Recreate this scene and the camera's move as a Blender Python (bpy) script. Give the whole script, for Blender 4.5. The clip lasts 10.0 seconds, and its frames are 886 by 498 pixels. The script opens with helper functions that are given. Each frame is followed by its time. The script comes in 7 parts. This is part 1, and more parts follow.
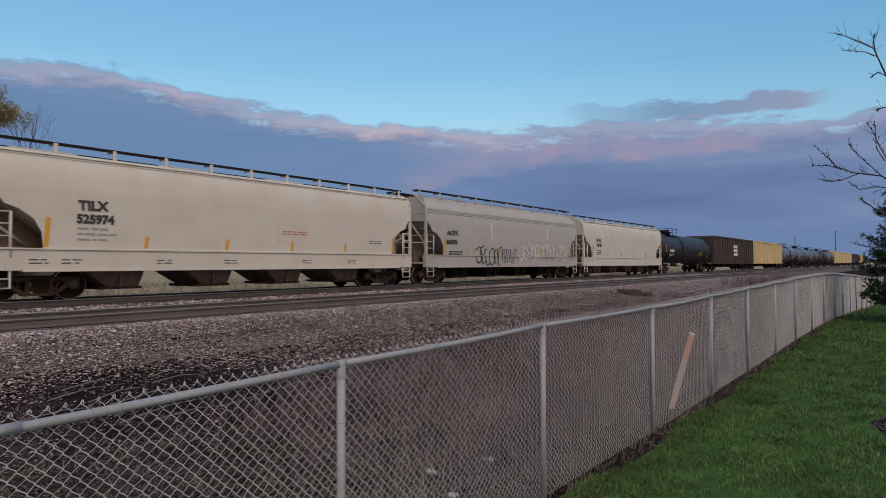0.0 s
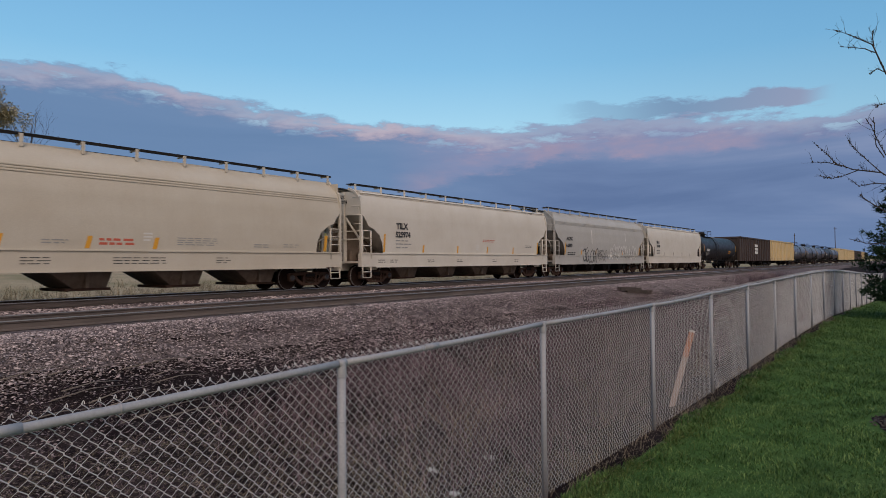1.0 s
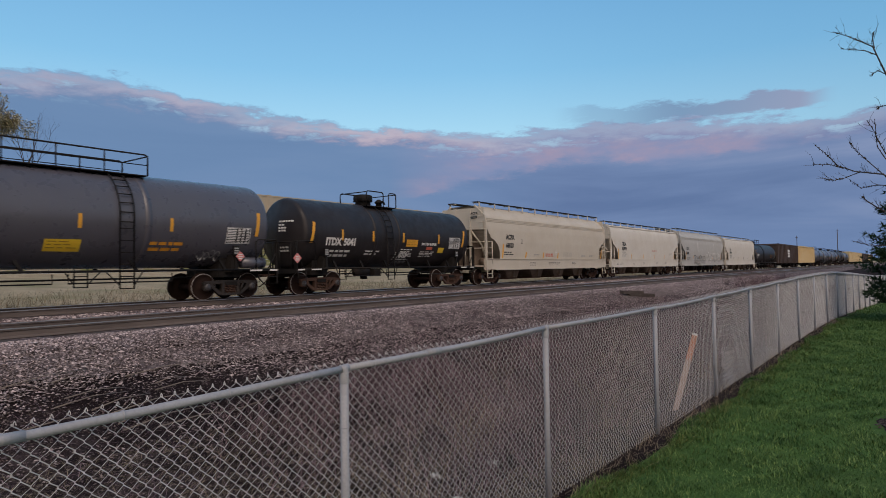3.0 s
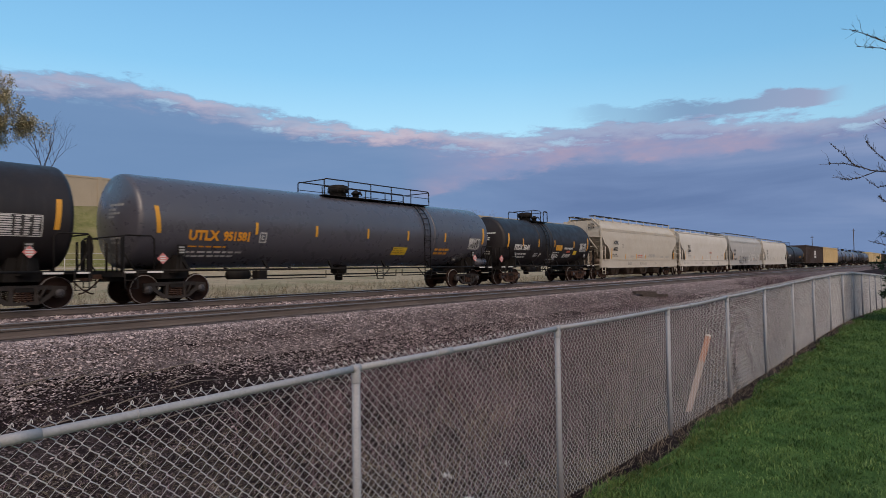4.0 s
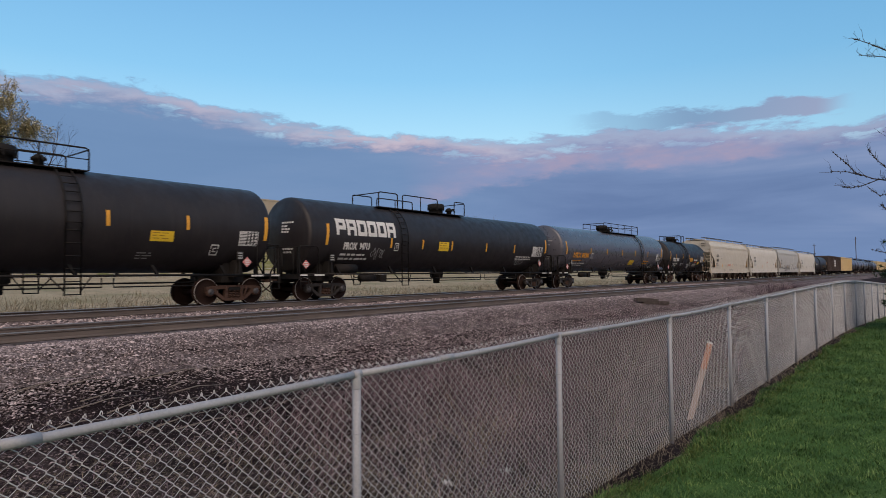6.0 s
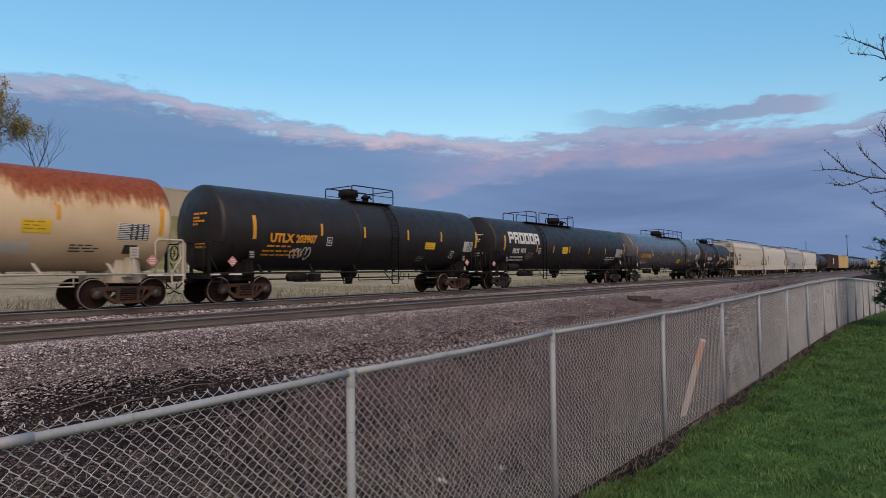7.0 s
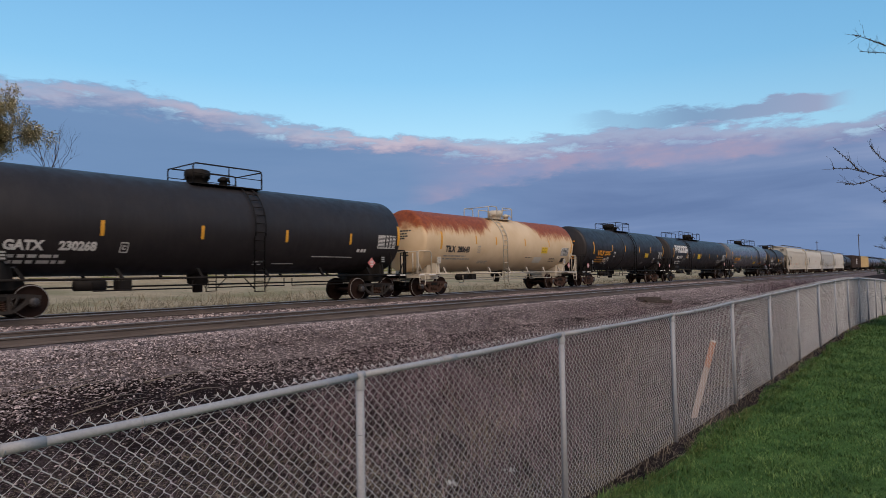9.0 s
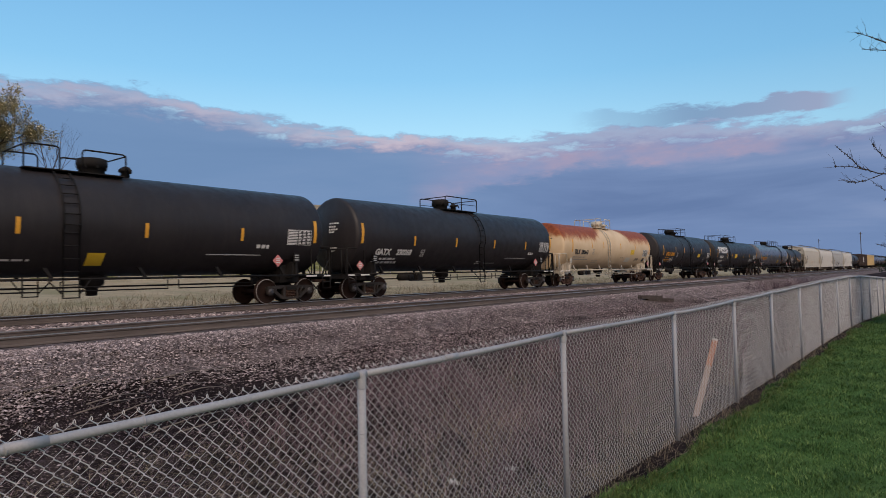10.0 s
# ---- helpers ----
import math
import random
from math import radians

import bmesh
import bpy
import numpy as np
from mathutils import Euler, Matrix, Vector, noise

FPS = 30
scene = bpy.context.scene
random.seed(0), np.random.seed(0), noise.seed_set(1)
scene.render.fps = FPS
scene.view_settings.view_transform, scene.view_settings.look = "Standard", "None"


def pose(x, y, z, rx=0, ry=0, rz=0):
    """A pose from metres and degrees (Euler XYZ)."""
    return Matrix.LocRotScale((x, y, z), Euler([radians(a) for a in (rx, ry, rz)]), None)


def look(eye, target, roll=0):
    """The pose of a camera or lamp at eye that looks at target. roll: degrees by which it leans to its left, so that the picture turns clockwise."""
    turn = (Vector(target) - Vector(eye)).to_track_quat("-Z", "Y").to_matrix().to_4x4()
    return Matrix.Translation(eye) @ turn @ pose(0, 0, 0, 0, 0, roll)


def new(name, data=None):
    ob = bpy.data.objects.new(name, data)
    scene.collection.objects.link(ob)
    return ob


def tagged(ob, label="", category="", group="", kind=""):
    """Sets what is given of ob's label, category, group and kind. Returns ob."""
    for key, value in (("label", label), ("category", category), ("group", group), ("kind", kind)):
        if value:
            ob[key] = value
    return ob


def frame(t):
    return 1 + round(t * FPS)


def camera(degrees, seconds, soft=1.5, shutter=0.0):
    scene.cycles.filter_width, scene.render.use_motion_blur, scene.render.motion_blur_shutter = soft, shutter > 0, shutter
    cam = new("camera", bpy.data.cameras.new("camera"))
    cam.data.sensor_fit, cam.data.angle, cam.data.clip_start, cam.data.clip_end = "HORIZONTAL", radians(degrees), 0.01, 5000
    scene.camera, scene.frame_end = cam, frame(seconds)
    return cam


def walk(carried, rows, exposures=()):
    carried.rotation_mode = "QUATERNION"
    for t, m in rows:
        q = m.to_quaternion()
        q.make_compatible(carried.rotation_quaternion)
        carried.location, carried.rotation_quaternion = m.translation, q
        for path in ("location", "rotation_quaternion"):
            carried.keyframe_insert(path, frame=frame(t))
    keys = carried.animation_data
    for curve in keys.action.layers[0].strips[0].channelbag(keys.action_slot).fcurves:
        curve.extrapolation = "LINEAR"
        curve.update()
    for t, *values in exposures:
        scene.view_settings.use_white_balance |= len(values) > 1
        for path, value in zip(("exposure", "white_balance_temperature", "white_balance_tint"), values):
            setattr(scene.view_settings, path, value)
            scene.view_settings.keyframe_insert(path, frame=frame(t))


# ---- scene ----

# ---- camera ----
EYE = 2.513          # eye height over the lawn
RAIL = 1.525         # height of the rail heads
SPEED = 13.54        # train, metres per second
LINE = -20.4         # centre line of the train's track
NEAR_LINE = -13.98   # centre line of the empty track

HEADING = (          # seconds, turn to the left of +y, tilt up, lean
    (0.0, 37.100, 1.398, -0.190),
    (0.5, 37.130, 1.345, -0.580),
    (1.0, 37.085, 1.295, -0.500),
    (1.5, 37.030, 1.520, -0.720),
    (2.0, 36.930, 1.738, -0.490),
    (2.5, 36.900, 1.743, -0.655),
    (4.0, 38.300, 1.753, -0.850),
    (4.5, 38.585, 2.182, -0.378),
    (5.0, 38.672, 2.254, -0.418),
    (5.5, 38.665, 2.327, -0.455),
    (7.0, 37.870, 2.135, -0.660),
    (7.5, 37.955, 1.979, -0.610),
    (8.0, 38.235, 2.058, -0.900),
    (8.5, 38.510, 2.200, -0.935),
    (9.0, 38.620, 2.359, -1.040),
    (9.5, 38.630, 2.339, -1.260),
    (10.0, 38.750, 2.259, -1.145),
)


def eye_pose(turn, tilt, lean):
    return pose(0, 0, EYE, 90 + tilt, 0, turn) @ pose(0, 0, 0, 0, 0, lean)


cam = camera(70.75, 10.0, soft=0.5, shutter=0.12)
walk(cam, [(t, eye_pose(a, b, c)) for t, a, b, c in HEADING], exposures=[(0, -0.19), (2.7, -0.17), (4.0, 0.0), (10, 0.0)])

# ---- sky and sun ----
SUN_ELEVATION, SUN_TURN = 45.0, 128.0     # degrees; the turn is clockwise from +y

world = bpy.data.worlds.new("dusk_sky")
scene.world = world
world.use_nodes = True


def nd(tree, kind, x=0, **values):
    n = tree.nodes.new(kind)
    for key, value in values.items():
        n.inputs[key.replace("_", " ")].default_value = value
    return n


def math_node(tree, op, a, b=None, clamp=False):
    n = tree.nodes.new("ShaderNodeMath")
    n.operation, n.use_clamp = op, clamp
    for i, v in enumerate((a, b)):
        if v is None:
            continue
        if isinstance(v, (int, float)):
            n.inputs[i].default_value = v
        else:
            tree.links.new(v, n.inputs[i])
    return n.outputs[0]


def ramp(tree, fac, stops, mode="LINEAR"):
    n = tree.nodes.new("ShaderNodeValToRGB")
    n.color_ramp.interpolation = mode
    e = n.color_ramp.elements
    while len(e) < len(stops):
        e.new(0.5)
    for el, (p, c) in zip(e, stops):
        el.position = p
        el.color = (c, c, c, 1) if isinstance(c, (int, float)) else (*c, 1)
    tree.links.new(fac, n.inputs[0])
    return n.outputs[0]


def mix(tree, fac, a, b, mode="MIX"):
    n = tree.nodes.new("ShaderNodeMix")
    n.data_type, n.blend_type = "RGBA", mode
    for sock, v in ((n.inputs[0], fac), (n.inputs[6], a), (n.inputs[7], b)):
        if isinstance(v, (int, float)):
            sock.default_value = v
        elif isinstance(v, tuple):
            sock.default_value = (*v, 1)
        else:
            tree.links.new(v, sock)
    return n.outputs[2]


def noise_tex(tree, vec, scale, detail=4, rough=0.55, dist=0.0):
    n = tree.nodes.new("ShaderNodeTexNoise")
    n.inputs["Scale"].default_value = scale
    n.inputs["Detail"].default_value = detail
    n.inputs["Roughness"].default_value = rough
    n.inputs["Distortion"].default_value = dist
    if vec is not None:
        tree.links.new(vec, n.inputs["Vector"])
    return n.outputs[0]


def mapped(tree, vec, scale=(1, 1, 1), rot=(0, 0, 0), loc=(0, 0, 0)):
    n = tree.nodes.new("ShaderNodeMapping")
    n.inputs["Scale"].default_value, n.inputs["Rotation"].default_value, n.inputs["Location"].default_value = scale, rot, loc
    tree.links.new(vec, n.inputs["Vector"])
    return n.outputs[0]


def build_sky():
    t = world.node_tree
    t.nodes.clear()
    out = t.nodes.new("ShaderNodeOutputWorld")
    bg = t.nodes.new("ShaderNodeBackground")
    t.links.new(bg.outputs[0], out.inputs[0])
    sky = t.nodes.new("ShaderNodeTexSky")
    sky.sky_type, sky.sun_disc = "NISHITA", False
    sky.sun_elevation, sky.sun_rotation = radians(4.0), radians(SUN_TURN)
    sky.air_density, sky.dust_density, sky.ozone_density = 1.0, 0.6, 1.5
    way = t.nodes.new("ShaderNodeTexCoord").outputs["Generated"]
    sep = t.nodes.new("ShaderNodeSeparateXYZ")
    t.links.new(way, sep.inputs[0])
    up = sep.outputs[2]
    # clear evening air above the cloud deck
    clear = ramp(t, up, [(0.0, (0.30, 0.47, 0.70)), (0.20, (0.30, 0.58, 0.80)), (0.30, (0.160, 0.44, 0.73)), (0.42, (0.110, 0.345, 0.65)), (1.0, (0.13, 0.22, 0.38))])
    air = mix(t, 0.10, clear, sky.outputs[0])
    # ragged top of the deck, which dips in the middle of the view
    turned = mapped(t, way, rot=(0, 0, radians(-37.5)))
    sep2 = t.nodes.new("ShaderNodeSeparateXYZ")
    t.links.new(turned, sep2.inputs[0])
    across = math_node(t, "ADD", math_node(t, "MULTIPLY", sep2.outputs[0], 0.5), 0.5)
    air = mix(t, ramp(t, across, [(0.55, 0.0), (0.85, 0.30)]), air, (0.085, 0.27, 0.53))
    crest = ramp(t, across, [(0.223, 0.265), (0.277, 0.268), (0.344, 0.243), (0.424, 0.224), (0.476, 0.218), (0.534, 0.204), (0.581, 0.210), (0.639, 0.216), (0.712, 0.205), (0.758, 0.199), (0.788, 0.198)])
    flat = mapped(t, turned, scale=(1.0, 1.0, 3.0))
    fine = noise_tex(t, mapped(t, flat, scale=(7, 7, 9), loc=(0.7, 0, 5.1)), 1.0, 8, 0.62, 0.3)
    puff = noise_tex(t, mapped(t, flat, scale=(19, 19, 22), loc=(4.1, 2.0, 0.3)), 1.0, 6, 0.6, 0.2)
    edge = math_node(t, "ADD", math_node(t, "MULTIPLY", math_node(t, "SUBTRACT", fine, 0.5), 0.050), math_node(t, "MULTIPLY", math_node(t, "SUBTRACT", puff, 0.5), 0.045))
    rel = math_node(t, "SUBTRACT", math_node(t, "ADD", crest, edge), up)      # above zero inside the deck
    relx = math_node(t, "ADD", math_node(t, "MULTIPLY", rel, 5.0), 0.5)
    cover = ramp(t, relx, [(0.47, 0.0), (0.525, 0.75), (0.64, 1.0)], "EASE")
    inner = noise_tex(t, mapped(t, flat, scale=(2.6, 2.6, 6.0), loc=(2.2, 5.0, 1.0)), 1.0, 6, 0.55, 0.4)
    body_c = ramp(t, inner, [(0.30, (0.125, 0.190, 0.37)), (0.50, (0.175, 0.250, 0.45)), (0.70, (0.26, 0.325, 0.52))])
    # greyer blue to the left, more violet to the right
    body_c = mix(t, ramp(t, across, [(0.25, 0.85), (0.45, 0.7), (0.60, 0.15)]), body_c, (0.165, 0.285, 0.49))
    # the right half is brighter violet above a ragged, glowing under-edge
    line2 = ramp(t, across, [(0.466, 0.111), (0.538, 0.146), (0.599, 0.166), (0.671, 0.153), (0.713, 0.165), (0.750, 0.169), (0.789, 0.177)])
    over = math_node(t, "SUBTRACT", math_node(t, "ADD", up, math_node(t, "ADD", math_node(t, "MULTIPLY", math_node(t, "SUBTRACT", puff, 0.5), 0.050), math_node(t, "MULTIPLY", math_node(t, "SUBTRACT", fine, 0.5), 0.040))), line2)
    overx = math_node(t, "ADD", math_node(t, "MULTIPLY", over, 5.0), 0.5)
    side2 = ramp(t, across, [(0.46, 0.0), (0.53, 0.75), (0.70, 0.80), (0.75, 0.5), (0.79, 0.1)])
    body_c = mix(t, math_node(t, "MULTIPLY", ramp(t, overx, [(0.44, 0.0), (0.56, 1.0)], "EASE"), side2), body_c, (0.275, 0.315, 0.51))
    pink = math_node(t, "MULTIPLY", ramp(t, overx, [(0.45, 0.0), (0.535, 1.0), (0.70, 0.0)], "EASE"), side2)
    blotch = ramp(t, noise_tex(t, mapped(t, flat, scale=(6, 6, 5), loc=(3, 7, 3)), 1.0, 5, 0.6), [(0.38, 0.0), (0.62, 0.95)])
    body_c = mix(t, math_node(t, "MULTIPLY", pink, blotch), body_c, (0.50, 0.355, 0.44))
    low = ramp(t, up, [(0.0, 1.0), (0.09, 0.0)])
    body_c = mix(t, math_node(t, "MULTIPLY", low, 0.6), body_c, (0.17, 0.265, 0.47))
    # pink light along the top of the bank, with small openings of clear sky below it
    rim = ramp(t, relx, [(0.48, 0.0), (0.545, 1.0), (0.66, 0.0)], "EASE")
    rimn = ramp(t, noise_tex(t, mapped(t, flat, scale=(4, 4, 5), loc=(9, 2, 3)), 1.0, 5, 0.6), [(0.30, 0.15), (0.56, 0.95)])
    rimn = math_node(t, "MULTIPLY", rimn, ramp(t, across, [(0.2, 0.55), (0.36, 0.8), (0.44, 1.0), (0.52, 0.85), (0.58, 0.25)]))
    body_c = mix(t, math_node(t, "MULTIPLY", rim, rimn), body_c, (0.60, 0.415, 0.475))
    gap = math_node(t, "MULTIPLY", ramp(t, relx, [(0.56, 0.0), (0.62, 1.0), (0.70, 0.0)], "EASE"), ramp(t, puff, [(0.54, 0.0), (0.66, 0.85)]))
    body_c = mix(t, gap, body_c, (0.40, 0.58, 0.76))
    # a loose bar of darker cloud above the bank, pink at its end
    mid = ramp(t, across, [(0.590, 0.233), (0.658, 0.224), (0.694, 0.223), (0.742, 0.225), (0.770, 0.225)])
    lift = math_node(t, "ABSOLUTE", math_node(t, "SUBTRACT", math_node(t, "ADD", up, math_node(t, "MULTIPLY", math_node(t, "SUBTRACT", fine, 0.5), 0.030)), mid))
    streak = ramp(t, math_node(t, "ADD", math_node(t, "MULTIPLY", lift, 32.0), math_node(t, "MULTIPLY", math_node(t, "SUBTRACT", puff, 0.5), 1.5)), [(0.22, 1.0), (0.52, 0.0)], "EASE")
    streak = math_node(t, "MULTIPLY", streak, ramp(t, across, [(0.585, 0.0), (0.62, 0.35), (0.68, 0.75), (0.745, 0.75), (0.765, 0.0)], "EASE"))
    air = mix(t, streak, air, ramp(t, across, [(0.68, (0.185, 0.265, 0.44)), (0.75, (0.32, 0.30, 0.45))]))
    deck = mix(t, cover, air, body_c)
    # sunset glow low in the sky round the sun, behind the viewer
    a = radians(SUN_TURN)
    dot = t.nodes.new("ShaderNodeVectorMath")
    dot.operation = "DOT_PRODUCT"
    t.links.new(way, dot.inputs[0])
    dot.inputs[1].default_value = (math.sin(a), math.cos(a), 0.18)
    glow = math_node(t, "POWER", math_node(t, "MAXIMUM", dot.outputs["Value"], 0.0), 2.0)
    out_c = mix(t, glow, deck, (1.15, 0.92, 0.78))
    t.links.new(out_c, bg.inputs[0])
    bg.inputs[1].default_value = 1.0


build_sky()

sun = new("sun", bpy.data.lights.new("sun", "SUN"))
sun.data.energy, sun.data.angle, sun.data.color = 1.68, radians(40), (1.0, 0.80, 0.67)
_a = radians(SUN_TURN)
_d = Vector((math.sin(_a) * math.cos(radians(SUN_ELEVATION)), math.cos(_a) * math.cos(radians(SUN_ELEVATION)), math.sin(radians(SUN_ELEVATION))))
sun.matrix_world = look(_d * 50, (0, 0, 0))

# ---- materials ----
def material(name, rough=0.6, metal=0.0, spec=0.5):
    m = bpy.data.materials.new(name)
    m.use_nodes = True
    t = m.node_tree
    b = t.nodes["Principled BSDF"]
    b.inputs["Roughness"].default_value, b.inputs["Metallic"].default_value = rough, metal
    b.inputs["Specular IOR Level"].default_value = spec
    return m, t, b


def bump(t, b, height, strength, dist):
    n = t.nodes.new("ShaderNodeBump")
    n.inputs["Strength"].default_value, n.inputs["Distance"].default_value = strength, dist
    t.links.new(height, n.inputs["Height"])
    t.links.new(n.outputs[0], b.inputs["Normal"])


def here(t):
    return t.nodes.new("ShaderNodeTexCoord").outputs["Object"]


def paint(name, base, dirt, rough=0.5, streak=0.35, spec=0.4, scale=1.0, patch=0.35):
    """Weathered paint: broad patches, streaks that run down, fine grain."""
    m, t, b = material(name, rough, 0.0, spec)
    v = here(t)
    big = ramp(t, noise_tex(t, v, 0.7 * scale, 4, 0.6), [(0.35, 0.0), (0.75, 1.0)])
    run = ramp(t, noise_tex(t, mapped(t, v, scale=(5, 5, 0.35)), 1.0 * scale, 4, 0.65), [(0.48, 0.0), (0.72, 1.0)])
    c = mix(t, math_node(t, "MULTIPLY", big, patch), base, dirt)
    c = mix(t, math_node(t, "MULTIPLY", run, streak), c, dirt)
    fine = noise_tex(t, v, 60, 3, 0.6)
    c = mix(t, 0.10, c, ramp(t, fine, [(0.3, 0.0), (0.7, 1.0)]), "OVERLAY")
    t.links.new(c, b.inputs["Base Color"])
    t.links.new(ramp(t, noise_tex(t, v, 3, 4), [(0.3, rough - 0.08), (0.7, min(1, rough + 0.12))]), b.inputs["Roughness"])
    bump(t, b, noise_tex(t, v, 2.0, 3), 0.15, 0.02)
    return m


M = {}
M["cream"] = paint("cream_paint", (0.52, 0.475, 0.395), (0.40, 0.335, 0.25), 0.55, 0.10, patch=0.45)
M["white"] = paint("offwhite_paint", (0.60, 0.565, 0.50), (0.44, 0.38, 0.30), 0.55, 0.10, patch=0.4)
M["grey"] = paint("faded_grey_paint", (0.42, 0.41, 0.385), (0.29, 0.265, 0.235), 0.6, 0.15)
M["black"] = paint("black_tank_paint", (0.0175, 0.0152, 0.0165), (0.045, 0.038, 0.036), 0.46, 0.30, 0.32)
M["slate"] = paint("slate_tank_paint", (0.070, 0.069, 0.085), (0.095, 0.092, 0.098), 0.30, 0.30, 0.7)
M["under"] = paint("underframe_black", (0.010, 0.0095, 0.0095), (0.030, 0.024, 0.020), 0.75, 0.4, 0.2)
M["rusty"] = paint("rusty_steel", (0.058, 0.034, 0.026), (0.105, 0.060, 0.042), 0.85, 0.4, 0.2, 4)
M["gate"] = paint("dusty_brown_steel", (0.20, 0.155, 0.12), (0.075, 0.055, 0.045), 0.8, 0.5, 0.2, 2, 0.8)
M["wheel"] = paint("wheel_steel", (0.020, 0.012, 0.010), (0.036, 0.019, 0.014), 0.8, 0.0, 0.12, 5)
M["brown"] = paint("brown_car_paint", (0.050, 0.036, 0.034), (0.08, 0.055, 0.04), 0.7)
M["ochre"] = paint("yellow_car_paint", (0.58, 0.46, 0.26), (0.42, 0.32, 0.18), 0.65)
M["stripe"] = paint("yellow_stripe", (0.68, 0.33, 0.03), (0.45, 0.24, 0.05), 0.45, 0.1)
M["sign_y"] = paint("yellow_sign", (0.75, 0.50, 0.03), (0.55, 0.33, 0.03), 0.5, 0.1)
M["mark_w"] = paint("white_stencil", (0.66, 0.65, 0.62), (0.40, 0.38, 0.35), 0.6, 0.3)
M["mark_g"] = paint("grey_stencil", (0.30, 0.30, 0.29), (0.18, 0.18, 0.18), 0.6, 0.3)
M["mark_k"] = paint("black_stencil", (0.028, 0.028, 0.030), (0.10, 0.09, 0.08), 0.6, 0.3)
M["mark_r"] = paint("red_stencil", (0.50, 0.10, 0.06), (0.40, 0.2, 0.12), 0.6, 0.2)
M["mark_o"] = paint("orange_stencil", (0.72, 0.30, 0.02), (0.4, 0.2, 0.05), 0.6, 0.2)
M["stencil_y"] = paint("brown_print", (0.30, 0.18, 0.02), (0.2, 0.12, 0.03), 0.6, 0.2)
M["placard"] = paint("red_placard", (0.55, 0.14, 0.13), (0.6, 0.5, 0.48), 0.5, 0.2, 0.5, 8)
M["dusty"] = paint("dusty_black_steel", (0.020, 0.018, 0.017), (0.055, 0.043, 0.036), 0.7, 0.4, 0.3, 3, 0.6)
M["bearing"] = paint("dark_bearing_steel", (0.050, 0.050, 0.056), (0.10, 0.085, 0.075), 0.45, 0.0, 0.5, 8)
M["bright"] = material("worn_steel", 0.35, 0.9)[0]
M["bright"].node_tree.nodes["Principled BSDF"].inputs["Base Color"].default_value = (0.45, 0.44, 0.44, 1)


def rust_tank():
    m, t, b = material("rust_streaked_cream_paint", 0.6, 0.0, 0.35)
    v = here(t)
    base = mix(t, ramp(t, noise_tex(t, v, 0.8, 4), [(0.35, 0.0), (0.75, 0.6)]), (0.67, 0.52, 0.34), (0.52, 0.365, 0.205))
    run = noise_tex(t, mapped(t, v, scale=(0.6, 1.5, 0.7)), 1.5, 6, 0.62, 0.4)
    sep = t.nodes.new("ShaderNodeSeparateXYZ")
    t.links.new(v, sep.inputs[0])
    # rust lies on the top, and is worn away round the middle where the ladder stands
    high = math_node(t, "MULTIPLY", math_node(t, "SUBTRACT", sep.outputs[2], 3.30), 1.5)
    mid = math_node(t, "ABSOLUTE", math_node(t, "ADD", sep.outputs[1], -0.5))
    away = math_node(t, "MINIMUM", math_node(t, "MULTIPLY", math_node(t, "SUBTRACT", mid, 2.75), 0.9), 0.30)
    away = math_node(t, "MAXIMUM", away, -1.2)
    drip = noise_tex(t, mapped(t, v, scale=(1.0, 5.5, 1.1)), 1.6, 5, 0.65, 0.3)
    ragged = math_node(t, "ADD", math_node(t, "MULTIPLY", math_node(t, "SUBTRACT", run, 0.5), 1.4), math_node(t, "MULTIPLY", math_node(t, "SUBTRACT", drip, 0.5), 1.0))
    amount = math_node(t, "ADD", math_node(t, "ADD", high, away), ragged)
    fac = ramp(t, amount, [(0.0, 0.0), (0.12, 0.35), (0.42, 0.92), (0.7, 1.0)])
    rust = ramp(t, noise_tex(t, v, 5, 5, 0.7), [(0.3, (0.150, 0.030, 0.011)), (0.7, (0.33, 0.082, 0.021))])
    c = mix(t, ramp(t, math_node(t, "ADD", amount, 0.28), [(0.0, 0.0), (0.4, 0.55)]), base, (0.50, 0.24, 0.07))
    c = mix(t, fac, c, rust)
    t.links.new(c, b.inputs["Base Color"])
    bump(t, b, noise_tex(t, v, 9, 4), 0.2, 0.01)
    return m


M["rust_tank"] = rust_tank()


def ground_mix(name, stops, scale, rough=0.95, bump_s=0.6, bump_d=0.05, second=None, fine=28.0):
    m, t, b = material(name, rough, 0.0, 0.03)
    v = here(t)
    a = noise_tex(t, v, scale, 6, 0.65)
    f = noise_tex(t, v, fine, 4, 0.7)
    val = math_node(t, "ADD", math_node(t, "MULTIPLY", a, 0.55), math_node(t, "MULTIPLY", f, 0.45))
    c = ramp(t, val, stops)
    if second:
        c = mix(t, ramp(t, noise_tex(t, v, scale * 0.25, 4, 0.6), [(0.45, 0.0), (0.65, 0.8)]), c, second)
    t.links.new(c, b.inputs["Base Color"])
    bump(t, b, val, bump_s, bump_d)
    return m


